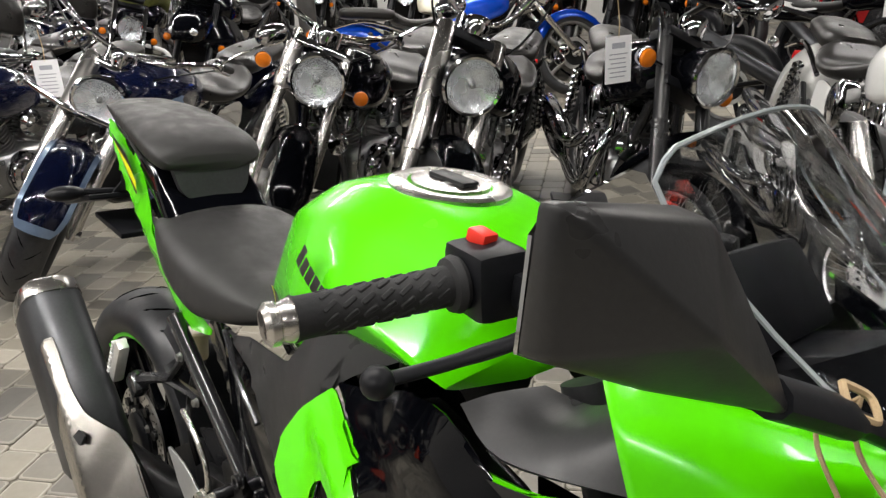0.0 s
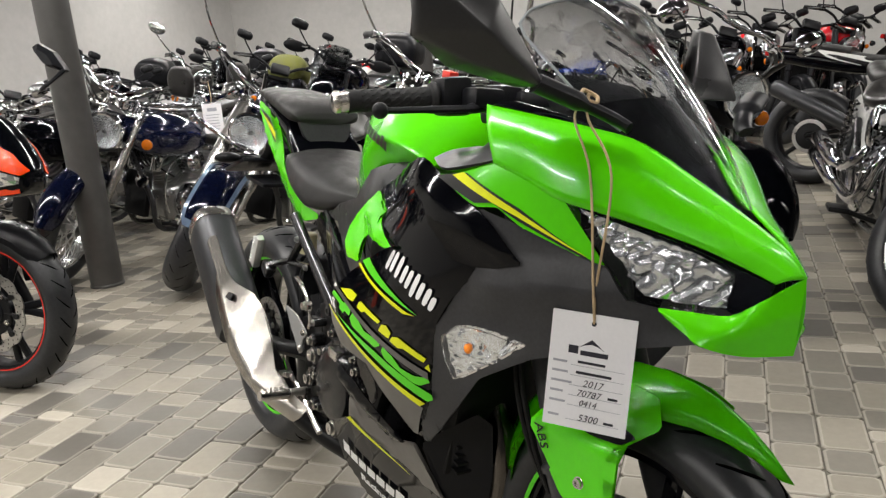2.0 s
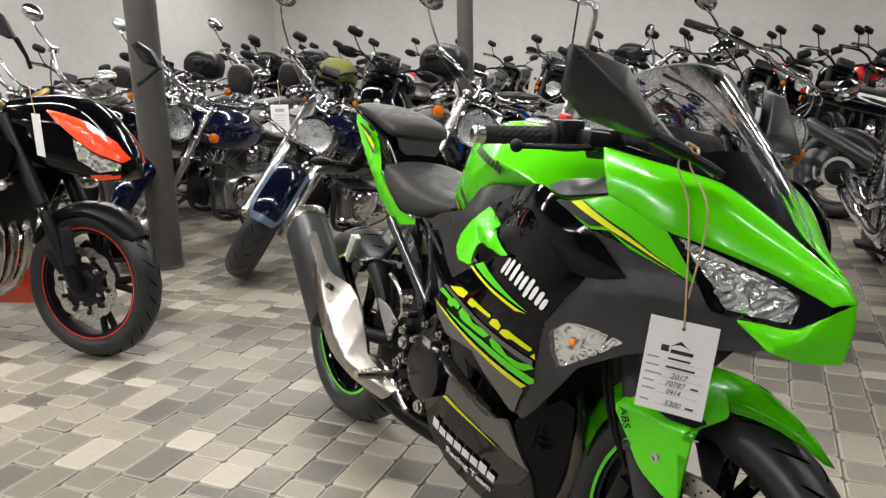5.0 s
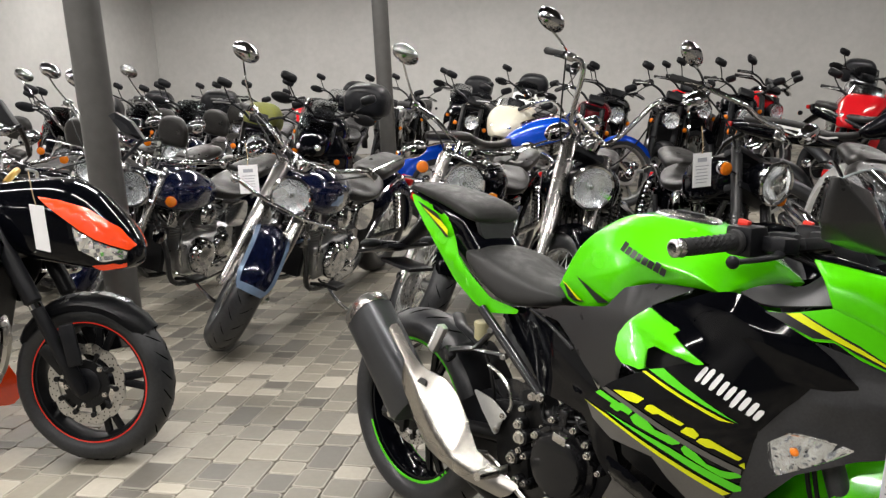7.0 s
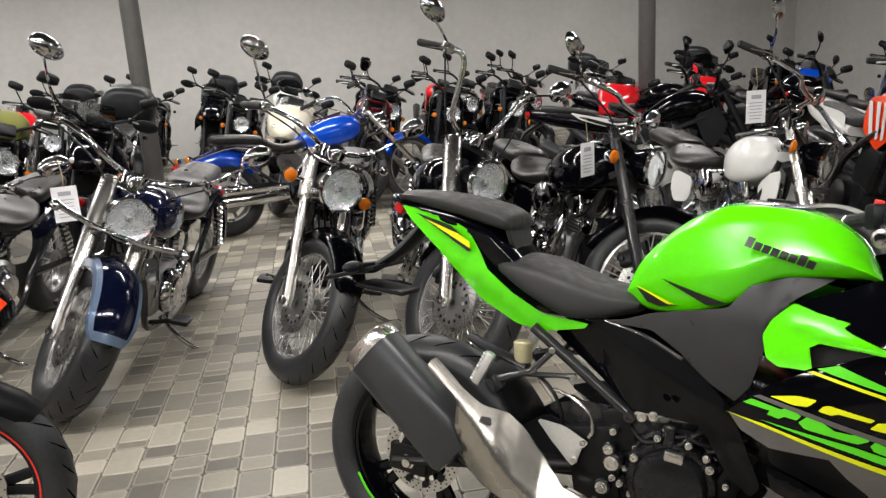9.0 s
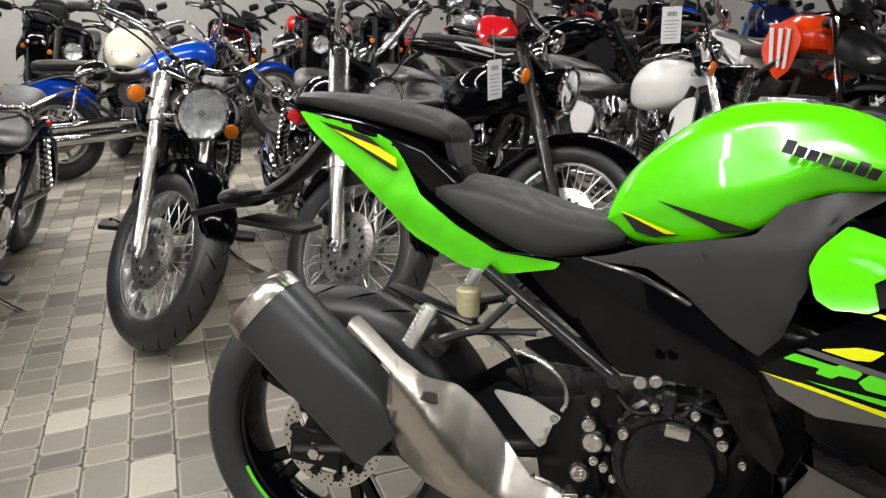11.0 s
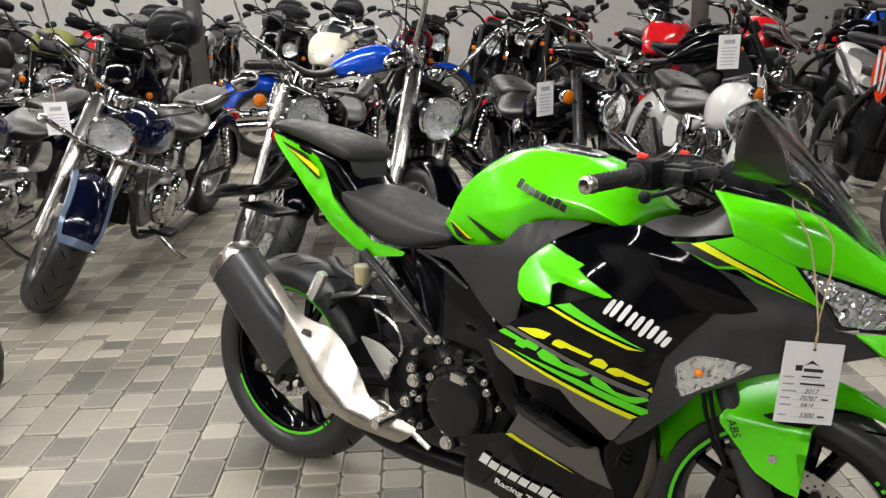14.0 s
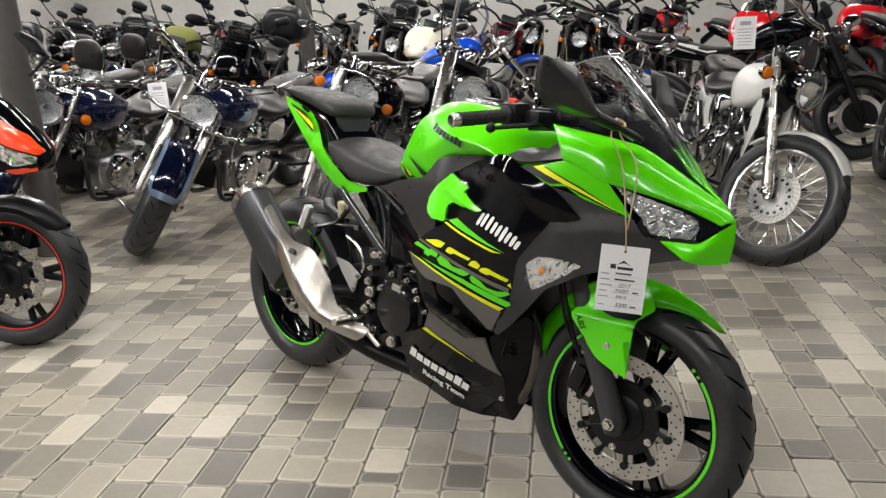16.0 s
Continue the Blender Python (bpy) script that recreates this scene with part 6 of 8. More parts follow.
def cruiser(label, group="cruisers in the front row", tank=None, fender=None, q=1.0, steer=36, base=1.62, rake=33, bars="wide", bar_z=1.10, mirror_z=1.36, forks="plain", lamp_r=0.088, wheel_kind="spoke", front=(0.335, 0.12, 0.232), amber=True, light_bar=False, backrest=False, seat_mat=None, engine_mat=None, two_tone=None, fork_r=0.021, side="chrome", mirror_mat=None, name="cruiser_motorcycle", shroud=None, neck=0.70, leg_mat=None, fender_span=(20, 168), tank_rows=None, bar_half=1.0, skirt=0.045, mirror_out=0.17):
    """A long, low V-twin. x ahead from the rear axle, y left; returns the thing and its lamp's place."""
    tank, fender = tank or GLOSS_BLACK, fender or tank or GLOSS_BLACK
    seat_mat, engine_mat = seat_mat or SEAT_BROWN, engine_mat or CHROME
    ob = thing(name, Matrix(), label, "motorcycle", group)
    R, W, B = front
    rk = radians(rake)
    ax = V((-math.sin(rk), 0, math.cos(rk)))
    foot = V((base - 0.045, 0, R))
    S = Matrix.Translation(foot) @ Matrix.Rotation(radians(steer), 4, ax) @ Matrix.Translation(-foot)
    seg = 18 if q > 0.7 else 9
    # wheels
    wheel(ob, "front_wheel", S @ at(base, 0, R), R, W, B, wheel_kind, WHEEL_RIM if wheel_kind == "spoke" else ALLOY, (0.128, 0.092, 0), ALLOY, q=q, treads=(22 if q > 0.9 else 0), fancy=False)
    wheel(ob, "rear_wheel", at(0, 0, 0.325), 0.325, 0.165, 0.200, wheel_kind, WHEEL_RIM if wheel_kind == "spoke" else ALLOY, (0.13, 0.09, 0), ALLOY, q=min(q, 0.8), fancy=False)
    # fork
    top = neck
    for sgn in (-1, 1):
        o = V((0.045, sgn * 0.105, 0))
        bm = bmesh.new()
        if forks == "covered":
            tube(bm, [foot + o + ax * -0.03, foot + o + ax * 0.02, foot + o + ax * 0.30], [0.016, 0.027, 0.029], seg)
            tube(bm, [foot + o * 0.95 + ax * 0.27, foot + o * 0.95 + ax * 0.275, foot + o * 0.95 + ax * top, foot + o * 0.95 + ax * (top + 0.008)], [0.030, 0.038, 0.040, 0.034], seg)
        else:
            tube(bm, [foot + o + ax * -0.03, foot + o + ax * 0.01, foot + o + ax * 0.36, foot + o + ax * 0.375], [0.016, 0.026, 0.028, 0.031], seg)
            tube(bm, [foot + o + ax * 0.37, foot + o + ax * (top + 0.02)], fork_r, seg)
            if forks == "shroud":
                tube(bm, [foot + o + ax * 0.48, foot + o + ax * 0.49, foot + o + ax * 0.66], [0.028, 0.033, 0.033], seg)
        part("fork_leg", bm, leg_mat or POLISHED, ob, "polished fork leg", m=S)
        part("axle_cap", lathe(bmesh.new(), [(0.012, -0.01), (0.018, -0.008), (0.018, 0.01), (0.01, 0.014)], Matrix.Translation(foot + o + V((0, sgn * 0.022, 0))) @ (RIGHT if sgn < 0 else RX90), 12), CHROME, ob, m=S)
    f = ax.to_track_quat("Z", "Y").to_matrix().to_4x4()
    for d in (0.50, top - 0.03):
        bm = box(bmesh.new(), 0.24, 0.09, 0.035, Matrix.Translation(foot + V((0.03, 0, 0)) + ax * d) @ f @ at(0, 0, 0, 0, 0, 90 if abs((f @ V((1, 0, 0))).y) < 0.5 else 0), 0.010)
        part("fork_clamp", bm, SATIN_BLACK if side == "black" else CHROME, ob, m=S)
    if shroud:
        part("fork_shroud", box(bmesh.new(), 0.10, 0.20, 0.22, Matrix.Translation(foot + V((0.02, 0, 0)) + ax * 0.62) @ at(0, 0, 0, 0, -rake, 0), 0.03), shroud, ob, m=S)
    bm = box(bmesh.new(), 0.10, 0.05, 0.075, at(base - 0.105, -0.066, R + 0.085, 0, -32, 0), 0.016, 3)
    for d in (-0.03, 0.03):
        lathe(bm, [(0.016, 0.0), (0.016, 0.012), (0.008, 0.014)], at(base - 0.105 + d, -0.089, R + 0.085 + 0.6 * d) @ RIGHT, 12)
    part("brake_caliper", bm, SATIN_BLACK if side == "black" and leg_mat is not STEEL else ALLOY, ob, "two-piston brake caliper", m=S)
    # front fender with stays
    fb = fender_arc(base, R, R + (0.028 if skirt > 0.03 else 0.018), W * (0.62 if skirt > 0.03 else 0.54), fender_span[0], fender_span[1], 18 if q > 0.7 else 10, 0.02, skirt)
    fe = part("front_fender", fb, fender, ob, "deep valanced front fender", m=S)
    if two_tone:
        part("fender_edge", fender_band(base, R, R + 0.0305, W * 0.635, fender_span[0], fender_span[1], 0.02, 0.045), two_tone, fe, "pale blue fender edge", m=S)
    # lamp
    lp = foot + ax * 0.60 + V((0.185, 0, 0.0))
    headlamp(ob, S @ Matrix.Translation(lp) @ at(0, 0, 0, 0, 88, 0), lamp_r, CHROME if side == "chrome" else GLOSS_BLACK, q)
    part("lamp_bracket", tube(bmesh.new(), curve([foot + ax * 0.56 + V((0.03, 0, 0)), lp + V((-0.08, 0, -0.07)), lp + V((-0.06, 0, -0.02))], 3), 0.018, 8), CHROME, ob, m=S)
    if light_bar:
        b0 = foot + ax * 0.50 + V((0.10, 0, 0))
        bm = tube(bmesh.new(), curve([b0 + V((0, -0.27, 0.02)), b0 + V((0.03, -0.1, 0)), b0 + V((0.03, 0.1, 0)), b0 + V((0, 0.27, 0.02))], 5), 0.012, 10)
        lb = part("light_bar", bm, CHROME, ob, "chrome bar with bullet lights", m=S)
        for sgn in (-1, 1):
            part("bullet_light", ball(bmesh.new(), b0 + V((0.01, sgn * 0.28, 0.02)), 0.032, 0.024, 0.024, 14, 10), CHROME, lb, m=S)
    if amber:
        for sgn in (-1, 1):
            b0 = foot + ax * 0.56 + V((0.06, sgn * 0.20, 0))
            part("indicator_stem", tube(bmesh.new(), [foot + ax * 0.56 + V((0.05, sgn * 0.09, 0)), b0], 0.008, 8), CHROME, ob, m=S)
            lo = lamp_ball(ob, "front_indicator", S @ b0, S.to_3x3() @ V((1, 0, 0.05)), 0.031, AMBER)
    # handlebar
    c0 = foot + ax * (top + 0.05) + V((0.02, 0, 0))
    zt = bar_z
    if bars == "ape":
        pts = [(c0.x - 0.16, 0.44, zt - 0.02), (c0.x - 0.03, 0.36, zt), (c0.x + 0.02, 0.27, zt - 0.02), (c0.x, 0.17, c0.z + 0.06), (c0.x, 0.06, c0.z)]
    elif bars == "drag":
        pts = [(c0.x - 0.20, 0.40, zt - 0.02), (c0.x - 0.10, 0.28, zt), (c0.x, 0.14, zt), (c0.x, 0.05, zt - 0.01)]
    else:
        pts = [(c0.x - 0.30, 0.42, zt - 0.05), (c0.x - 0.18, 0.36, zt - 0.01), (c0.x - 0.03, 0.26, zt), (c0.x + 0.02, 0.16, 0.5 * (zt + c0.z)), (c0.x, 0.05, c0.z)]
    pts = [(x, y * bar_half, z) for x, y, z in pts]
    right = [(x, -y, z) for x, y, z in reversed(pts)]
    bm = tube(bmesh.new(), curve(pts + right, 6), 0.0125, 10)
    for sgn in (-1, 1):
        rod(bm, foot + ax * (top - 0.02) + V((0.02, sgn * 0.05, 0)), c0 + V((0, sgn * 0.05, 0.008)), 0.016, 10)
    bar = part("handlebar", bm, CHROME, ob, "chromed handlebar", m=S)
    for sgn in (-1, 1):
        p0, p1 = V(pts[0]), V(pts[1])
        p0.y, p1.y = sgn * p0.y, sgn * p1.y
        d = (p1 - p0).normalized()
        part("grip", tube(bmesh.new(), [p0 - d * 0.01, p0, p0 + d * 0.11, p0 + d * 0.115], [0.014, 0.0175, 0.0175, 0.02], 12), GRIP, bar, "black rubber grip", m=S)
        part("control", box(bmesh.new(), 0.05, 0.045, 0.04, Matrix.Translation(p0 + d * 0.145), 0.008), CHROME, bar, m=S)
        part("lever", tube(bmesh.new(), curve([p0 + d * 0.15 + V((0.03, 0, 0)), p0 + d * 0.08 + V((0.065, 0, 0)), p0 + V((0.055, 0, -0.01))], 4), 0.006, 8, flat=0.7), CHROME, bar, m=S)
        mb = p0 + d * 0.15
        tp = mb + V((0.03, sgn * mirror_out, mirror_z - mb.z - 0.12))
        arm = mirror_arm(ob, S @ mb, S @ tp, (0.072, 0.046), steer, 0.95, mirror_mat or CHROME, q, sgn * 24)
        bm = tube(bmesh.new(), curve([p0 + d * 0.12 + V((0.02, 0, -0.01)), (c0.x + 0.06, sgn * 0.18, c0.z), (c0.x + 0.05, sgn * 0.05, c0.z - 0.14)], 5), 0.0045, 6)
        part("cable", bm, MATT_BLACK, bar, m=S)
    part("speedometer", lathe(bmesh.new(), [(0.03, -0.05), (0.045, -0.02), (0.048, 0.01), (0.044, 0.016), (0.0001, 0.018)], S @ Matrix.Translation(foot + ax * (top + 0.0) + V((0.045, 0, 0.045))) @ at(0, 0, 0, 0, -30, 0), 20), CHROME, ob)
    # frame, tank, seats
    hx = foot.x + ax.x * 0.6
    hz = foot.z + ax.z * 0.6
    bm = bmesh.new()
    tube(bm, curve([(hx, 0, hz + 0.05), (1.05, 0, 0.68), (0.55, 0, 0.60), (0.25, 0, 0.52)], 5), 0.022, 10)
    for sgn in (-1, 1):
        tube(bm, curve([(hx, sgn * 0.03, hz - 0.05), (1.16, sgn * 0.10, 0.42), (1.08, sgn * 0.11, 0.20), (0.6, sgn * 0.12, 0.19), (0.42, sgn * 0.12, 0.36), (0.2, sgn * 0.12, 0.55)], 5), 0.016, 8)
        tube(bm, [(0.42, sgn * 0.125, 0.36), (0.0, sgn * 0.125, 0.325)], 0.022, 8)
    part("frame", bm, FRAME, ob, "black tubular frame")
    tk = part("fuel_tank", ring_loft(tank_rows or [(0.68, 0.735, 0.055, 0.69), (0.74, 0.785, 0.115, 0.64), (0.88, 0.852, 0.168, 0.625), (1.03, 0.890, 0.192, 0.635), (1.16, 0.892, 0.178, 0.665), (1.25, 0.865, 0.125, 0.71), (1.28, 0.835, 0.06, 0.75)]), tank, ob, "rounded teardrop fuel tank", angle=60)
    if two_tone:
        bm = bmesh.new()
        for sgn in (-1, 1):
            panel(bm, rounded([(0.86, 0.72), (1.0, 0.69), (1.14, 0.71), (1.18, 0.77), (1.10, 0.81), (0.94, 0.78)], 0.2, 2), lambda x, z: 0.190 - 1.6 * (x - 1.04) ** 2 - 4.0 * (z - 0.745) ** 2, 0.004, 0.004, sgn, 0.04, 0.002)
        part("tank_panel", bm, two_tone, tk, "pale blue tank panel")
    part("filler_cap", lathe(bmesh.new(), [(0.034, -0.01), (0.034, 0.008), (0.026, 0.014), (0.0001, 0.016)], at(1.07, 0, 0.890), 20), CHROME, tk)
    part("tank_console", box(bmesh.new(), 0.30, 0.07, 0.03, at(0.98, 0, 0.880, 0, -12, 0), 0.012), CHROME, tk)
    part("rider_seat", ring_loft([(0.34, 0.775, 0.07, 0.70), (0.37, 0.765, 0.14, 0.675), (0.46, 0.715, 0.17, 0.645), (0.58, 0.705, 0.165, 0.635), (0.68, 0.725, 0.11, 0.645), (0.74, 0.74, 0.05, 0.68)]), seat_mat, ob, "wide stitched rider seat", angle=60)
    part("pillion_seat", ring_loft([(-0.06, 0.815, 0.05, 0.77), (-0.02, 0.835, 0.10, 0.755), (0.15, 0.825, 0.12, 0.735), (0.30, 0.805, 0.12, 0.715), (0.36, 0.785, 0.07, 0.72)]), seat_mat, ob, "pillion seat", angle=60)
    if backrest:
        bm = ring_loft([(-0.10, 1.10, 0.10, 0.93), (-0.07, 1.13, 0.125, 0.91), (-0.04, 1.12, 0.12, 0.92), (-0.03, 1.10, 0.09, 0.95)])
        part("backrest", bm, SEAT_BROWN, ob, "padded black backrest")
        for sgn in (-1, 1):
            bm = tube(bmesh.new(), curve([(0.10, sgn * 0.125, 0.72), (-0.05, sgn * 0.12, 0.80), (-0.09, sgn * 0.08, 0.95)], 4), 0.009, 8)
            part("backrest_strut", bm, CHROME, ob)
    part("rear_fender", fender_arc(0, 0.325, 0.395, 0.115, 35, 196, 16, 0.03, 0.09), fender, ob, "deep rear fender")
    for sgn in (-1, 1):
        part("fender_strut", tube(bmesh.new(), curve([(0.40, sgn * 0.13, 0.62), (0.10, sgn * 0.132, 0.715), (-0.22, sgn * 0.128, 0.66)], 4), 0.011, 8), CHROME, ob)
        part("shock_absorber", fins(Matrix.Translation((0.03, sgn * 0.145, 0.36)) @ at(0, 0, 0, 0, 24, 0), 0.014, 0.026, 0.30, 9, 12), CHROME, ob)
        lamp_ball(ob, "rear_indicator", (-0.30, sgn * 0.17, 0.66), (-1, 0, 0), 0.028, AMBER)
        part("side_cover", panel(bmesh.new(), rounded([(0.42, 0.62), (0.66, 0.60), (0.64, 0.46), (0.46, 0.44)], 0.2, 2), lambda x, z: 0.135, 0, 0.02, sgn, 0.05, 0.006), side_mat(side, tank), ob)
    part("tail_light", box(bmesh.new(), 0.06, 0.10, 0.06, at(-0.355, 0, 0.60, 0, 20, 0), 0.02), RED_LENS, ob)
    # engine
    bm = box(bmesh.new(), 0.46, 0.24, 0.22, at(0.83, 0, 0.34), 0.05, 3)
    box(bm, 0.2, 0.2, 0.12, at(0.62, 0, 0.40), 0.04)
    eng = part("engine", bm, ENGINE if engine_mat is not CHROME else ALLOY, ob, "V-twin engine")
    for x, tilt in ((0.75, -20), (0.93, 24)):
        cyl = part("cylinder", fins(Matrix.Translation((x, 0, 0.42)) @ at(0, 0, 0, 0, tilt, 0), 0.062, 0.092, 0.20, 11 if q > 0.7 else 7, seg + 6), ENGINE if engine_mat is ENGINE else ALLOY, eng, "finned cylinder")
        part("rocker_cover", box(bmesh.new(), 0.12, 0.16, 0.06, Matrix.Translation((x, 0, 0.42)) @ at(0, 0, 0, 0, tilt, 0) @ at(0, 0, 0.225), 0.022), engine_mat, eng)
    for sgn in (-1, 1):
        mm = Matrix.Translation((0.90, sgn * 0.115, 0.34)) @ (RIGHT if sgn < 0 else RX90)
        part("engine_cover", lathe(bmesh.new(), [(0.11, 0), (0.112, 0.03), (0.10, 0.05), (0.075, 0.056), (0.07, 0.066), (0.04, 0.07), (0.0001, 0.071)], mm, 28), engine_mat, eng, "round chromed engine cover")
        mm = Matrix.Translation((0.70, sgn * 0.115, 0.36)) @ (RIGHT if sgn < 0 else RX90)
        part("engine_cover", lathe(bmesh.new(), [(0.085, 0), (0.085, 0.025), (0.07, 0.045), (0.0001, 0.05)], mm, 24), engine_mat, eng)
        for k in range(8 if q > 0.9 else 0):
            bm = bolt(bmesh.new(), Matrix.Translation((0.90 + 0.095 * math.cos(k * 0.785), sgn * 0.165, 0.34 + 0.095 * math.sin(k * 0.785))) @ (RIGHT if sgn < 0 else RX90), 0.006)
            part("cover_bolt", bm, CHROME, eng)
    for k in range(4 if q > 0.9 else 0):
        x = 0.74 + 0.065 * k
        part("pushrod_tube", tube(bmesh.new(), [(x + 0.02, -0.10, 0.42), (x + (0.05 if k > 1 else -0.03), -0.105, 0.63)], 0.009, 8), CHROME, eng)
    for sgn in (-1, 1) if q > 0.9 else ():
        part("oil_line", tube(bmesh.new(), curve([(1.02, sgn * 0.10, 0.26), (1.08, sgn * 0.13, 0.40), (1.04, sgn * 0.12, 0.56), (0.94, sgn * 0.11, 0.62)], 5), 0.0065, 8), CHROME, eng)
        part("lower_case", box(bmesh.new(), 0.22, 0.05, 0.09, at(0.76, sgn * 0.135, 0.235, 0, 5, 0), 0.018, 3), engine_mat, eng)
        part("coil_cover", box(bmesh.new(), 0.07, 0.03, 0.10, at(1.10, sgn * 0.095, 0.60, 0, -16, 0), 0.012, 3), CHROME, eng)
        part("horn", lathe(bmesh.new(), [(0.02, -0.02), (0.045, -0.01), (0.048, 0.006), (0.03, 0.012), (0.0001, 0.016)], at(1.20, sgn * 0.085, 0.52) @ at(0, 0, 0, 0, 78, 0), 20), CHROME, eng)
        for k in range(5):
            part("case_bolt", bolt(bmesh.new(), at(0.67 + 0.05 * k, sgn * 0.165, 0.245 + 0.012 * (k % 2)) @ (RIGHT if sgn < 0 else RX90), 0.006), CHROME, eng)
    part("air_cleaner", lathe(bmesh.new(), [(0.085, 0), (0.09, 0.02), (0.09, 0.05), (0.075, 0.065), (0.03, 0.07), (0.0001, 0.071)], at(0.84, -0.115, 0.585) @ RIGHT, 28), engine_mat, eng, "round chromed air cleaner")
    part("horn_cover", lathe(bmesh.new(), [(0.06, 0), (0.065, 0.02), (0.05, 0.04), (0.0001, 0.045)], at(0.84, 0.115, 0.58) @ RX90, 24), engine_mat, eng)
    part("radiator", box(bmesh.new(), 0.04, 0.17, 0.26, at(1.16, 0, 0.42, 0, -12, 0), 0.008), MATT_BLACK, ob)
    for k, (x0, z0, zl) in enumerate(((0.99, 0.56, 0.27), (0.70, 0.55, 0.355))):
        bm = tube(bmesh.new(), curve([(x0, -0.08, z0), (x0 + 0.07, -0.155, z0 - 0.08), (x0 + 0.02, -0.185, zl + 0.06), (x0 - 0.18, -0.19, zl), (0.42, -0.19, zl)], 6), 0.024, 12)
        part("exhaust_pipe", bm, CHROME, ob, "chromed exhaust pipe")
        bm = tube(bmesh.new(), [(0.46, -0.19, zl), (0.40, -0.192, zl), (0.34, -0.195, zl + 0.004), (-0.34, -0.20, zl + 0.02), (-0.36, -0.20, zl + 0.02), (-0.355, -0.20, zl + 0.02)], [0.026, 0.030, 0.043, 0.047, 0.044, 0.03], 16)
        part("silencer", bm, CHROME, ob, "long chromed silencer")
    for sgn in (-1, 1):
        bm = box(bmesh.new(), 0.10, 0.08, 0.022, at(1.10, sgn * 0.27, 0.275), 0.008)
        tube(bm, [(1.10, sgn * 0.12, 0.24), (1.10, sgn * 0.25, 0.27)], 0.011, 8)
        part("footpeg", bm, MATT_BLACK, ob)
        part("pedal", tube(bmesh.new(), curve([(1.06, sgn * 0.20, 0.26), (1.16, sgn * 0.21, 0.30), (1.24, sgn * 0.24, 0.34)], 4), 0.007, 8), CHROME, ob)
    bm = tube(bmesh.new(), curve([(0.98, 0.13, 0.23), (0.96, 0.24, 0.12), (0.92, 0.345, 0.055)], 4), 0.011, 8)
    tube(bm, [(0.92, 0.345, 0.055), (0.89, 0.405, 0.062)], [0.012, 0.009], 8, flat=0.5)
    part("side_stand", bm, CHROME, ob, "chromed side stand")
    for k in range(6):
        bm = tube(bmesh.new(), curve([(hx - 0.02, 0.04 - 0.015 * k, hz), (1.10, 0.09 - 0.03 * k, 0.60 - 0.01 * k), (0.98 - 0.06 * k, 0.10 - 0.035 * k, 0.50)], 4), 0.006, 6)
        part("hose", bm, MATT_BLACK, ob)
    return ob, S @ lp


def side_mat(side, tank):
    return CHROME if side == "chrome" else tank


def put(ob, lamp, x, y, psi, lean=10):
    """Stands a bike so that its lamp is over (x, y)."""
    turn = pose(0, 0, 0, -lean, 0, psi)
    p = turn @ V(lamp)
    ob.matrix_world = pose(x - p.x, y - p.y, 0.004) @ turn
    return ob


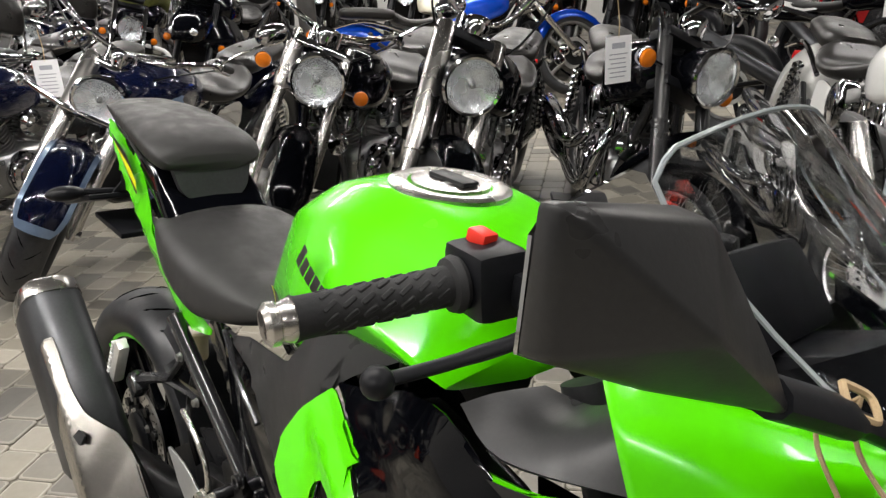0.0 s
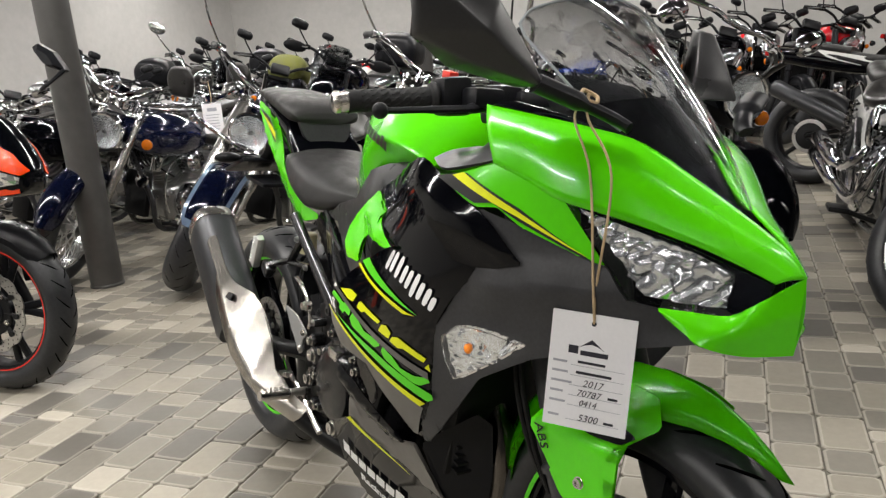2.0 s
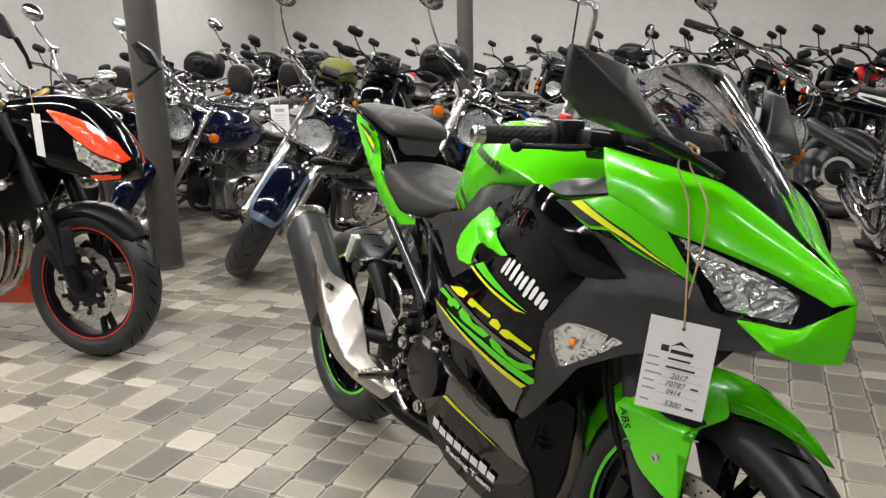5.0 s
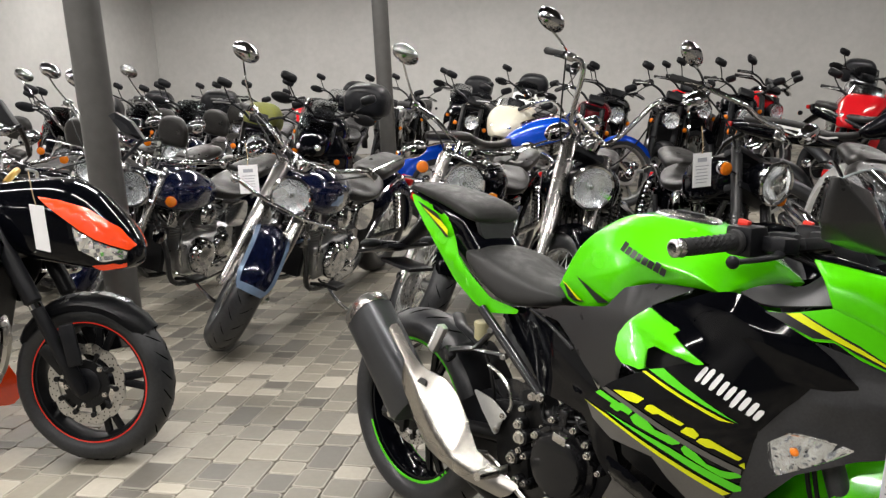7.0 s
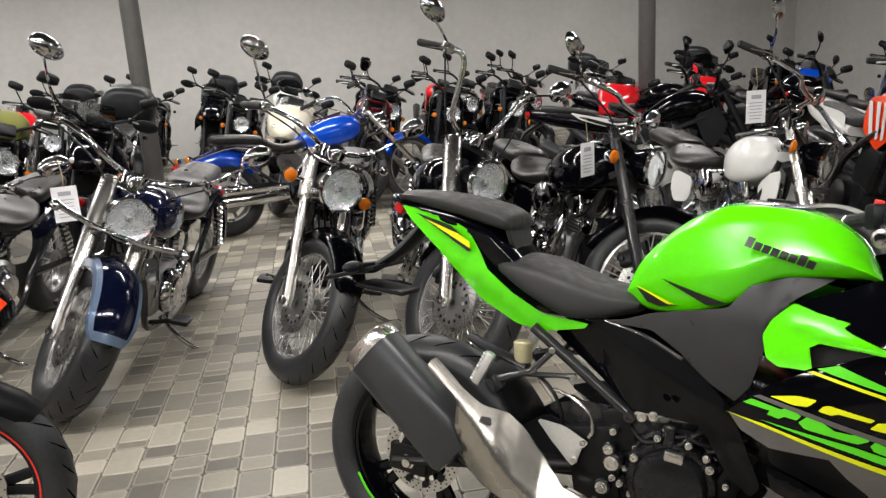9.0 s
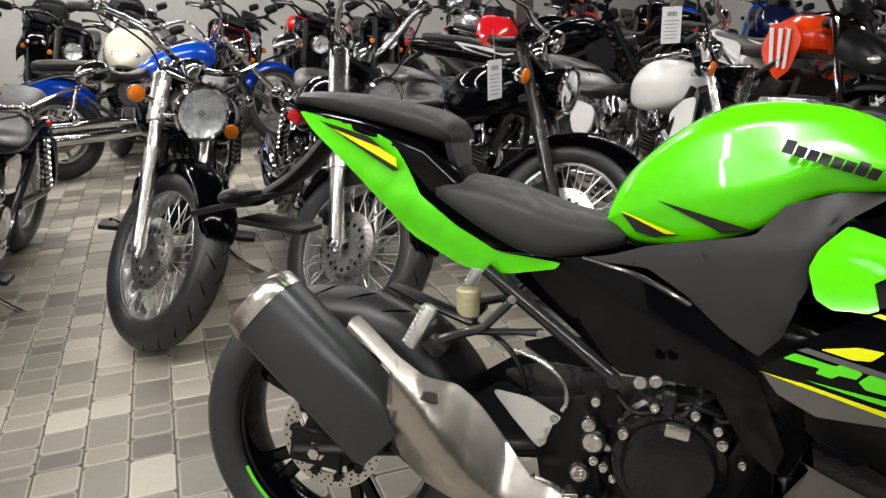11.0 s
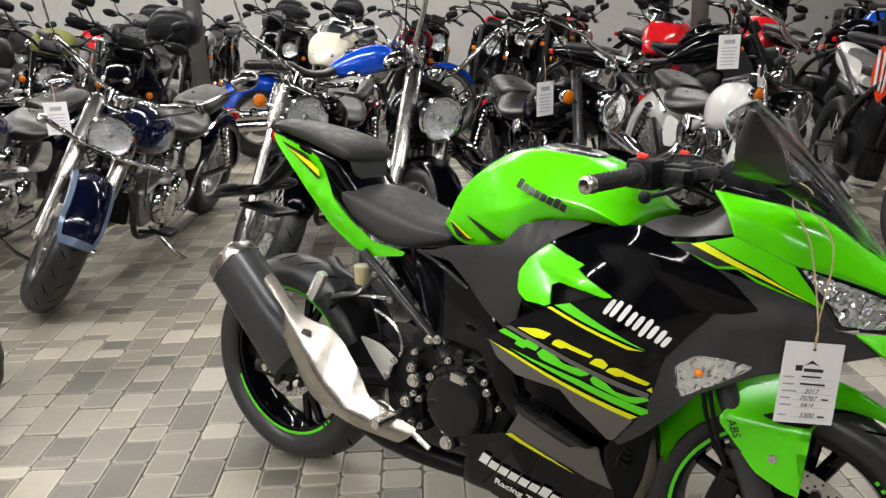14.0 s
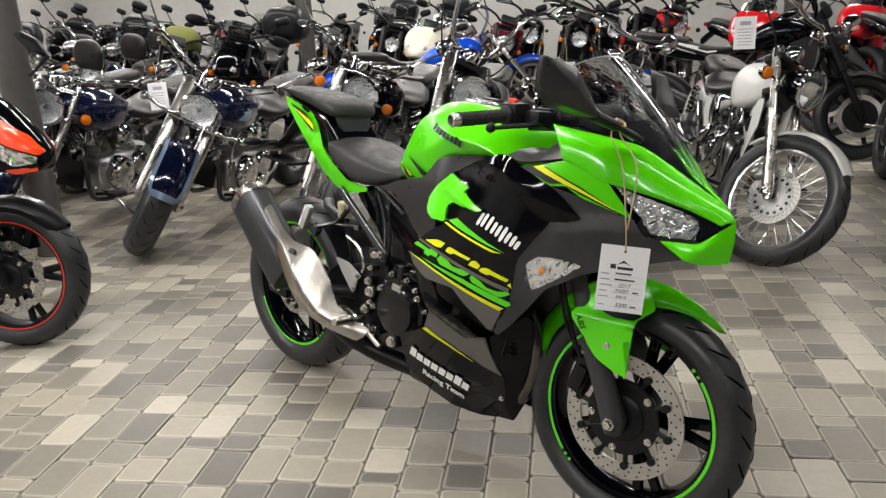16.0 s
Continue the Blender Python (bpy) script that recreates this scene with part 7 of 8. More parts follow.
def roadster(label, kind="naked", paint=None, second=None, q=0.5, steer=26, wheel_mat=None, name="motorcycle", group="motorcycles in the rear rows", screen=False, box_on=False, tape=None, seat_mat=None, engine_mat=None, amber=True, mirror_w=0.055, bar_mat=None, fork_mat=None, guards=False, spoke=False, tank_z=0.0, exhaust=True):
    """An upright road bike; kind: naked, classic, touring, sport or enduro."""
    paint, second = paint or GLOSS_BLACK, second or SATIN_BLACK
    ob = thing(name, Matrix(), label, "motorcycle", group)
    base, rk = (1.42, radians(25)) if kind != "enduro" else (1.48, radians(27))
    up = {"enduro": 0.04, "touring": 0.05}.get(kind, 0.0)
    Rf, Wf, Bf = (0.30, 0.118, 0.219) if not spoke else (0.325, 0.095, 0.245)
    Rr, Wr, Br = (0.312, 0.165, 0.219) if not spoke else (0.315, 0.125, 0.222)
    ax = V((-math.sin(rk), 0, math.cos(rk)))
    foot = V((base - 0.03, 0, Rf))
    S = Matrix.Translation(foot) @ Matrix.Rotation(radians(steer), 4, ax) @ Matrix.Translation(-foot)
    seg = 14 if q > 0.7 else 8
    wm = wheel_mat or (CHROME if spoke else SATIN_BLACK)
    wheel(ob, "front_wheel", S @ at(base, 0, Rf), Rf, Wf, Bf, "spoke" if spoke else "cast", wm, (0.15, 0.11, 12 if q > 0.7 else 0), ALLOY, tape, q=q, treads=(26 if q > 0.9 else 0), fancy=q > 0.7)
    wheel(ob, "rear_wheel", at(0, 0, Rr), Rr, Wr, Br, "spoke" if spoke else "cast", wm, (0.11, 0.08, 0), ALLOY, tape, q=min(q, 0.6), fancy=False)
    for sgn in (-1, 1):
        o = V((0.03, sgn * 0.10, 0))
        bm = tube(bmesh.new(), [foot + o + ax * -0.03, foot + o, foot + o + ax * 0.34], [0.018, 0.028, 0.022 if kind in ("naked", "sport") else 0.029], seg)
        tube(bm, [foot + o + ax * 0.33, foot + o + ax * 0.34, foot + o + ax * (0.72 + up)], [0.022, 0.031, 0.027] if kind in ("naked", "sport") else [0.029, 0.021, 0.021], seg)
        part("fork_leg", bm, fork_mat or (SATIN_BLACK if kind in ("naked", "sport", "touring") else CHROME), ob, m=S)
        if kind == "naked" and q > 0.7:
            part("fork_slider", tube(bmesh.new(), [foot + o + ax * 0.09, foot + o + ax * 0.335], 0.0225, seg), CHROME, ob, "bright fork slider", m=S)
    part("front_fender", fender_arc(base, Rf, Rf + (0.022 if kind != "enduro" else 0.12), Wf * 0.6, 38, 150, 10, 0.0, 0.035), paint if kind in ("classic", "enduro") else second, ob, m=S)
    for d in (0.52, 0.70 + up):
        bm = box(bmesh.new(), 0.07, 0.23, 0.03, Matrix.Translation(foot + ax * d) @ at(0, 0, 0, 0, -math.degrees(rk), 0), 0.008)
        part("fork_clamp", bm, SATIN_BLACK, ob, m=S)
    lp = foot + ax * (0.56 + up * 0.6) + V((0.14, 0, 0.0))
    if kind in ("naked", "classic"):
        headlamp(ob, S @ Matrix.Translation(lp) @ at(0, 0, 0, 0, 88, 0), 0.085 if kind == "classic" else 0.078, CHROME if kind == "classic" else second, q)
    else:
        bm = ring_loft([(lp.x - 0.10, lp.z + 0.14, 0.13, lp.z - 0.04), (lp.x, lp.z + 0.11, 0.12, lp.z - 0.07), (lp.x + 0.08, lp.z + 0.05, 0.08, lp.z - 0.07), (lp.x + 0.12, lp.z - 0.0, 0.03, lp.z - 0.05)])
        if kind == "sport":
            bm.free()
            bm = ring_loft([(lp.x - 0.22, lp.z + 0.20, 0.20, lp.z - 0.10), (lp.x - 0.06, lp.z + 0.18, 0.20, lp.z - 0.12), (lp.x + 0.06, lp.z + 0.10, 0.15, lp.z - 0.12), (lp.x + 0.14, lp.z + 0.0, 0.08, lp.z - 0.10), (lp.x + 0.17, lp.z - 0.05, 0.03, lp.z - 0.08)])
        cowl = part("headlight_cowl", bm, paint, ob, "headlight cowl", m=S if kind == "enduro" else None)
        for sgn in (-1, 1):
            bm = ball(bmesh.new(), (lp.x + (0.055 if kind != "sport" else 0.085), sgn * (0.055 if kind != "sport" else 0.075), lp.z - 0.005), 0.045, 0.042, 0.032, 14, 8)
            part("headlight", bm, REFLECTOR, cowl, "clear headlight", m=S if kind == "enduro" else None)
    if screen:
        bm = bmesh.new()
        hgt = 0.30 if kind == "touring" else 0.20
        rows = [[V((lp.x + 0.04 - 0.16 * v - 0.06 * u * u, (0.115 + 0.03 * math.sin(2.4 * v)) * u, lp.z + 0.06 + hgt * v - 0.03 * u * u)) for u in (-1, -0.6, -0.2, 0.2, 0.6, 1)] for v in (0, 0.25, 0.5, 0.75, 1)]
        loft(bm, rows, caps=False, loop=False)
        bmesh.ops.solidify(bm, geom=bm.faces[:], thickness=0.003)
        sc = part("windscreen", bm, SCREEN_CLEAR if screen == "clear" else SCREEN, ob, "clear windscreen")
        sc.visible_shadow = False
    c0 = foot + ax * (0.76 + up) + V((0.0, 0, 0.0))
    zt = c0.z + (0.06 if kind != "sport" else -0.06)
    pts = [(c0.x - 0.12, 0.37, zt + 0.0), (c0.x - 0.05, 0.24, zt + 0.02), (c0.x - 0.01, 0.13, zt - 0.01), (c0.x, 0.05, c0.z)]
    bar = part("handlebar", tube(bmesh.new(), curve(pts + [(x, -y, z) for x, y, z in reversed(pts)], 5), 0.0125, 8), bar_mat or SATIN_BLACK, ob, m=S)
    for sgn in (-1, 1):
        p0, p1 = V((pts[0][0], sgn * pts[0][1], pts[0][2])), V((pts[1][0], sgn * pts[1][1], pts[1][2]))
        d = (p1 - p0).normalized()
        part("grip", tube(bmesh.new(), [p0 - d * 0.012, p0, p0 + d * 0.12], [0.015, 0.0175, 0.018], 10), GRIP, bar, m=S)
        part("control", box(bmesh.new(), 0.05, 0.04, 0.04, Matrix.Translation(p0 + d * 0.15), 0.008), SATIN_BLACK, bar, m=S)
        part("lever", tube(bmesh.new(), curve([p0 + d * 0.15 + V((0.03, 0, 0)), p0 + d * 0.07 + V((0.06, 0, 0)), p0 + V((0.05, 0, -0.01))], 3), 0.006, 6), ALLOY, bar, m=S)
        mb = p0 + d * 0.16
        if kind != "enduro":
            mirror_arm(ob, S @ mb, S @ (mb + V((0.05, sgn * 0.10, 0.13 if kind != "sport" else 0.10))), (mirror_w * 1.15, mirror_w * 0.66), steer, 0.62, SATIN_BLACK, q, sgn * 20)
        if guards:
            part("hand_guard", ball(bmesh.new(), p0 + d * 0.04 + V((0.07, 0, 0.0)), 0.02, 0.09, 0.045, 12, 8), second, bar, m=S)
        if amber:
            b0 = foot + ax * 0.50 + V((0.08, sgn * 0.17, 0))
            lamp_ball(ob, "front_indicator", S @ b0, S.to_3x3() @ V((1, sgn * 0.2, 0)), 0.024, AMBER, SATIN_BLACK)
    part("instrument_panel", box(bmesh.new(), 0.05, 0.16, 0.09, Matrix.Translation(c0 + V((0.07, 0, 0.03))) @ at(0, 0, 0, 0, -35, 0), 0.02), SATIN_BLACK, ob, m=S)
    hx, hz = foot.x + ax.x * 0.56, foot.z + ax.z * 0.56
    z = up + tank_z
    part("fuel_tank", ring_loft([(0.56, 0.83 + z, 0.07, 0.78 + z), (0.62, 0.875 + z, 0.11, 0.755 + z), (0.74, 0.955 + z, 0.155, 0.765 + z), (0.88, 0.995 + z, 0.175, 0.785 + z), (0.99, 0.98 + z, 0.16, 0.80 + z), (1.06, 0.93 + z, 0.10, 0.83 + z)]), paint, ob, "sculpted fuel tank", angle=60)
    sm = seat_mat or SEAT
    if kind == "enduro":
        part("seat", ring_loft([(-0.18, 0.925, 0.05, 0.87), (0.08, 0.905, 0.095, 0.81), (0.36, 0.86, 0.10, 0.78), (0.58, 0.88, 0.07, 0.81), (0.68, 0.92, 0.03, 0.86)]), sm, ob, "long flat seat", angle=60)
    else:
        part("rider_seat", ring_loft([(0.22, 0.845 + up, 0.09, 0.77 + up), (0.28, 0.83 + up, 0.13, 0.755 + up), (0.42, 0.805 + up, 0.135, 0.745 + up), (0.54, 0.81 + up, 0.09, 0.755 + up), (0.59, 0.825 + up, 0.05, 0.78 + up)]), sm, ob, "rider seat", angle=60)
        part("pillion_seat", ring_loft([(-0.20, 0.925 + up, 0.05, 0.89 + up), (-0.15, 0.93 + up, 0.09, 0.865 + up), (0.08, 0.90 + up, 0.115, 0.84 + up), (0.22, 0.87 + up, 0.10, 0.80 + up)]), sm, ob, "pillion seat", angle=60)
    part("tail_fairing", ring_loft([(-0.30, 0.895 + up, 0.03, 0.85 + up), (-0.22, 0.90 + up, 0.07, 0.80 + up), (-0.02, 0.87 + up, 0.115, 0.75 + up), (0.25, 0.80 + up, 0.13, 0.70 + up), (0.45, 0.76 + up, 0.10, 0.69 + up)]), paint if kind not in ("classic", "enduro") else second, ob, angle=60)
    part("tail_light", box(bmesh.new(), 0.04, 0.10, 0.04, at(-0.305, 0, 0.865 + up), 0.012), RED_LENS, ob)
    bm = tube(bmesh.new(), curve([(-0.20, 0, 0.80 + up), (-0.33, 0, 0.72 + up), (-0.40, 0, 0.60 + up)], 4), [0.05] * 5 + [0.03] * 4, 8, flat=0.4)
    part("rear_fender", bm, SATIN_BLACK, ob)
    em = engine_mat or ENGINE
    bm = box(bmesh.new(), 0.42, 0.30, 0.26, at(0.66, 0, 0.40), 0.05, 3)
    box(bm, 0.22, 0.30, 0.28, at(0.82, 0, 0.60, 0, 18, 0), 0.03, 3)
    eng = part("engine", bm, em, ob, "engine block")
    for sgn in (-1, 1):
        part("engine_cover", lathe(bmesh.new(), [(0.09, 0), (0.09, 0.03), (0.07, 0.045), (0.0001, 0.048)], Matrix.Translation((0.62, sgn * 0.145, 0.40)) @ (RIGHT if sgn < 0 else RX90), 22), em if em is not ENGINE else MATT_BLACK, eng)
        bm = tube(bmesh.new(), curve([(hx, sgn * 0.04, hz), (0.98, sgn * 0.15, 0.78 + up), (0.62, sgn * 0.165, 0.62), (0.44, sgn * 0.13, 0.42)], 5), 0.028, 8, flat=0.6)
        tube(bm, [(0.55, sgn * 0.14, 0.68), (0.10, sgn * 0.12, 0.82 + up), (-0.15, sgn * 0.08, 0.86 + up)], 0.016, 8)
        part("frame_spar", bm, FRAME if kind != "classic" else FRAME, ob)
        part("swingarm", tube(bmesh.new(), [(0.46, sgn * 0.10, 0.40), (0.0, sgn * 0.12, Rr)], [0.034, 0.026], 8, flat=0.6), ALLOY if q > 0.9 else MATT_BLACK, ob)
        part("footpeg", tube(bmesh.new(), [(0.48, sgn * 0.14, 0.38), (0.48, sgn * 0.27, 0.385)], 0.011, 8), ALLOY, ob)
        if kind in ("sport", "touring"):
            part("side_fairing", panel(bmesh.new(), rounded([(0.62, 0.34), (0.70, 0.55), (0.90, 0.80 + up), (lp.x - 0.02, lp.z + 0.05), (lp.x + 0.06, lp.z - 0.06), (1.16, 0.55), (1.08, 0.36), (0.9, 0.24), (0.7, 0.22)] if kind == "sport" else [(0.84, 0.66), (0.92, 0.85 + up), (lp.x - 0.02, lp.z + 0.08), (lp.x + 0.06, lp.z - 0.06), (1.12, 0.66), (1.0, 0.58)], 0.12, 2), lambda x, zz: 0.225 - 1.1 * max(0, x - 1.02) ** 1.3 - 0.5 * max(0, zz - 0.75), 0, 0.006, sgn, 0.06, 0.004), paint, ob, angle=60)
        elif kind == "enduro":
            part("shroud", panel(bmesh.new(), rounded([(0.74, 0.79), (0.76, 0.97), (0.98, 0.99), (1.10, 0.90), (1.04, 0.75), (0.92, 0.69)], 0.12, 2), lambda x, zz: 0.17 + 0.12 * max(0, x - 0.9), 0, 0.005, sgn, 0.06, 0.003), paint, ob, angle=60)
            part("side_panel", panel(bmesh.new(), rounded([(-0.05, 0.90), (0.40, 0.86), (0.42, 0.72), (0.15, 0.74)], 0.12, 2), lambda x, zz: 0.11, 0, 0.004, sgn, 0.06, 0.003), second, ob)
        else:
            part("shroud", panel(bmesh.new(), rounded([(0.92, 0.80), (1.08, 0.86), (1.16, 0.72), (1.06, 0.56), (0.98, 0.62)], 0.14, 2), lambda x, zz: 0.17, 0, 0.02, sgn, 0.06, 0.004), second, ob)
        lamp_ball(ob, "rear_indicator", (-0.28, sgn * 0.14, 0.80 + up), (-1, sgn * 0.2, 0), 0.022, AMBER, SATIN_BLACK)
    part("radiator", box(bmesh.new(), 0.05, 0.28, 0.26, at(1.03, 0, 0.60, 0, 14, 0), 0.01), MATT_BLACK, ob)
    for k in (-1, 0, 1):
        bm = tube(bmesh.new(), curve([(0.93, 0.07 * k, 0.62), (1.04, 0.075 * k, 0.48), (0.96, 0.06 * k, 0.25), (0.7, 0.03 * k - 0.05, 0.20)], 5), 0.02, 8)
        part("header_pipe", bm, STEEL, ob)
    if exhaust:
        bm = tube(bmesh.new(), [(0.60, -0.10, 0.22), (0.40, -0.18, 0.30), (0.30, -0.20, 0.36), (-0.18, -0.21, 0.62), (-0.20, -0.21, 0.63)], [0.024, 0.03, 0.05, 0.055, 0.045], 14)
        part("silencer", bm, STEEL if kind != "naked" else CAN, ob, "upswept silencer")
    bm = tube(bmesh.new(), curve([(0.60, 0.13, 0.24), (0.58, 0.23, 0.12), (0.55, 0.33, 0.06)], 4), 0.011, 8)
    part("side_stand", bm, MATT_BLACK, ob)
    if box_on:
        tb = part("top_box", ring_loft([(-0.62, 1.20, 0.10, 1.02), (-0.58, 1.25, 0.19, 0.97), (-0.40, 1.28, 0.21, 0.96), (-0.22, 1.25, 0.20, 0.97), (-0.17, 1.20, 0.12, 1.02)]), SATIN_BLACK, ob, "black luggage top box", angle=40)
        part("rack", box(bmesh.new(), 0.35, 0.22, 0.03, at(-0.33, 0, 0.945), 0.008), MATT_BLACK, ob)
    return ob, S @ lp


PAINTED = ("fuel_tank", "tail_fairing", "headlight_cowl", "side_fairing", "shroud")


def repainted(ob, m, material, label):
    """A copy of a bike in another colour."""
    c = copy_thing(ob, m)
    for o in c.children_recursive:
        if o.name.split(".")[0] in PAINTED:
            o.material_slots[0].link = "OBJECT"
            o.material_slots[0].material = material
    c["label"] = label
    return c

# ---- the front row of cruisers ----
b, lp = cruiser("dark navy cruiser motorcycle with amber indicators, on its side stand", tank=NAVY, fender=NAVY, steer=30, wheel_kind="spoke", bar_z=1.02, mirror_z=1.27, lamp_r=0.097, forks="plain")
put(b, lp, -2.74, 3.04, -97)
b, lp = cruiser("two-tone navy and pale blue cruiser with polished fork covers", tank=NAVY, fender=NAVY, two_tone=SKY_BLUE, forks="covered", light_bar=True, amber=False, steer=36, rake=37, front=(0.33, 0.15, 0.212), bar_z=1.0, mirror_z=1.34, lamp_r=0.098, fender_span=(27, 160), skirt=0.05)
put(b, lp, -1.83, 3.09, -96, 14)
b, lp = cruiser("black cruiser with wire wheels and amber indicators", tank=GLOSS_BLACK, fender=GLOSS_BLACK, steer=38, bar_z=1.02, mirror_z=1.32, lamp_r=0.098, forks="shroud", fender_span=(34, 160), bar_half=0.85)
put(b, lp, -0.945, 3.19, -97)
b, lp = cruiser("black cruiser with tall handlebar and polished forks", tank=GLOSS_BLACK, fender=GLOSS_BLACK, forks="covered", bars="ape", bar_z=1.30, mirror_z=1.49, amber=False, steer=36, lamp_r=0.098, side="black", neck=0.74, bar_half=0.75)
put(b, lp, -0.315, 3.02, -92)
b, lp = cruiser("black custom cruiser with dark fork legs and a price tag", tank=GLOSS_BLACK, fender=GLOSS_BLACK, forks="dark", bars="drag", bar_z=1.10, mirror_z=1.27, steer=34, lamp_r=0.088, side="black", engine_mat=CHROME, fork_r=0.024, leg_mat=FRAME)
put(b, lp, 0.454, 3.07, -78)
b, lp = cruiser("white custom cruiser with bobbed front fender and wire wheels", tank=WHITE, fender=WHITE, forks="plain", bars="drag", bar_z=1.14, mirror_z=1.38, steer=42, lamp_r=0.088, front=(0.315, 0.10, 0.235), side="black", fender_span=(44, 150), skirt=0.02, leg_mat=STEEL,
                tank_rows=[(0.84, 0.74, 0.03, 0.70), (0.87, 0.785, 0.085, 0.665), (0.95, 0.845, 0.135, 0.635), (1.05, 0.875, 0.155, 0.63), (1.14, 0.87, 0.14, 0.655), (1.21, 0.84, 0.10, 0.695), (1.235, 0.81, 0.05, 0.74)])
for sgn in (-1, 1):
    part("neck_plate", panel(bmesh.new(), rounded([(1.17, 0.64), (1.25, 0.71), (1.33, 0.73), (1.33, 0.60), (1.27, 0.53), (1.12, 0.30), (1.08, 0.32), (1.20, 0.55)], 0.16, 2), lambda x, z: 0.075, 0, 0.012, sgn, 0.06, 0.004), WHITE, b, "white frame neck plate")
put(b, lp, 1.27, 3.06, -86)
hang_tag(pose(-2.10, 3.16, 0.83, 0, 0, 20))
hang_tag(pose(0.155, 3.10, 0.86, 0, 0, 37))
hang_tag(pose(0.99, 3.20, 1.03, 0, 0, 5))

# ---- the orange and black street bike ----
street, lp = roadster("black and orange street motorcycle with red wheel tape", "naked", GLOSS_BLACK, SATIN_BLACK, q=1.0, steer=-4, tape=RED_TAPE, bar_mat=GOLD, group="", name="street_motorcycle", amber=False, fork_mat=SATIN_BLACK)
street.matrix_world = pose(-3.38, 1.43, 0.002, -8, 0, 11)
for o in list(street.children_recursive):
    if o.name.split(".")[0] in ("headlight", "lamp_ring", "reflector", "lens", "bulb", "instrument_panel", "mirror", "mirror_head", "mirror_glass"):
        bpy.data.objects.remove(o)


COWL = [(1.10, 1.02, 0.10, 0.84), (1.25, 1.035, 0.125, 0.76), (1.38, 1.03, 0.13, 0.73), (1.48, 0.985, 0.12, 0.71), (1.56, 0.90, 0.095, 0.70), (1.61, 0.83, 0.06, 0.72), (1.632, 0.79, 0.02, 0.75)]


def nose_half(x, z):
    """The half-width of the street bike's cowl."""
    zt, w, zl = (float(np.interp(x, [r[0] for r in COWL], [r[k] for r in COWL])) for k in (1, 2, 3))
    return w * float(np.interp((zt - z) / (zt - zl), (0, 0.06, 0.28, 0.55, 0.94, 1.0), (0.3, 0.6, 0.92, 1.0, 0.86, 0.8)))


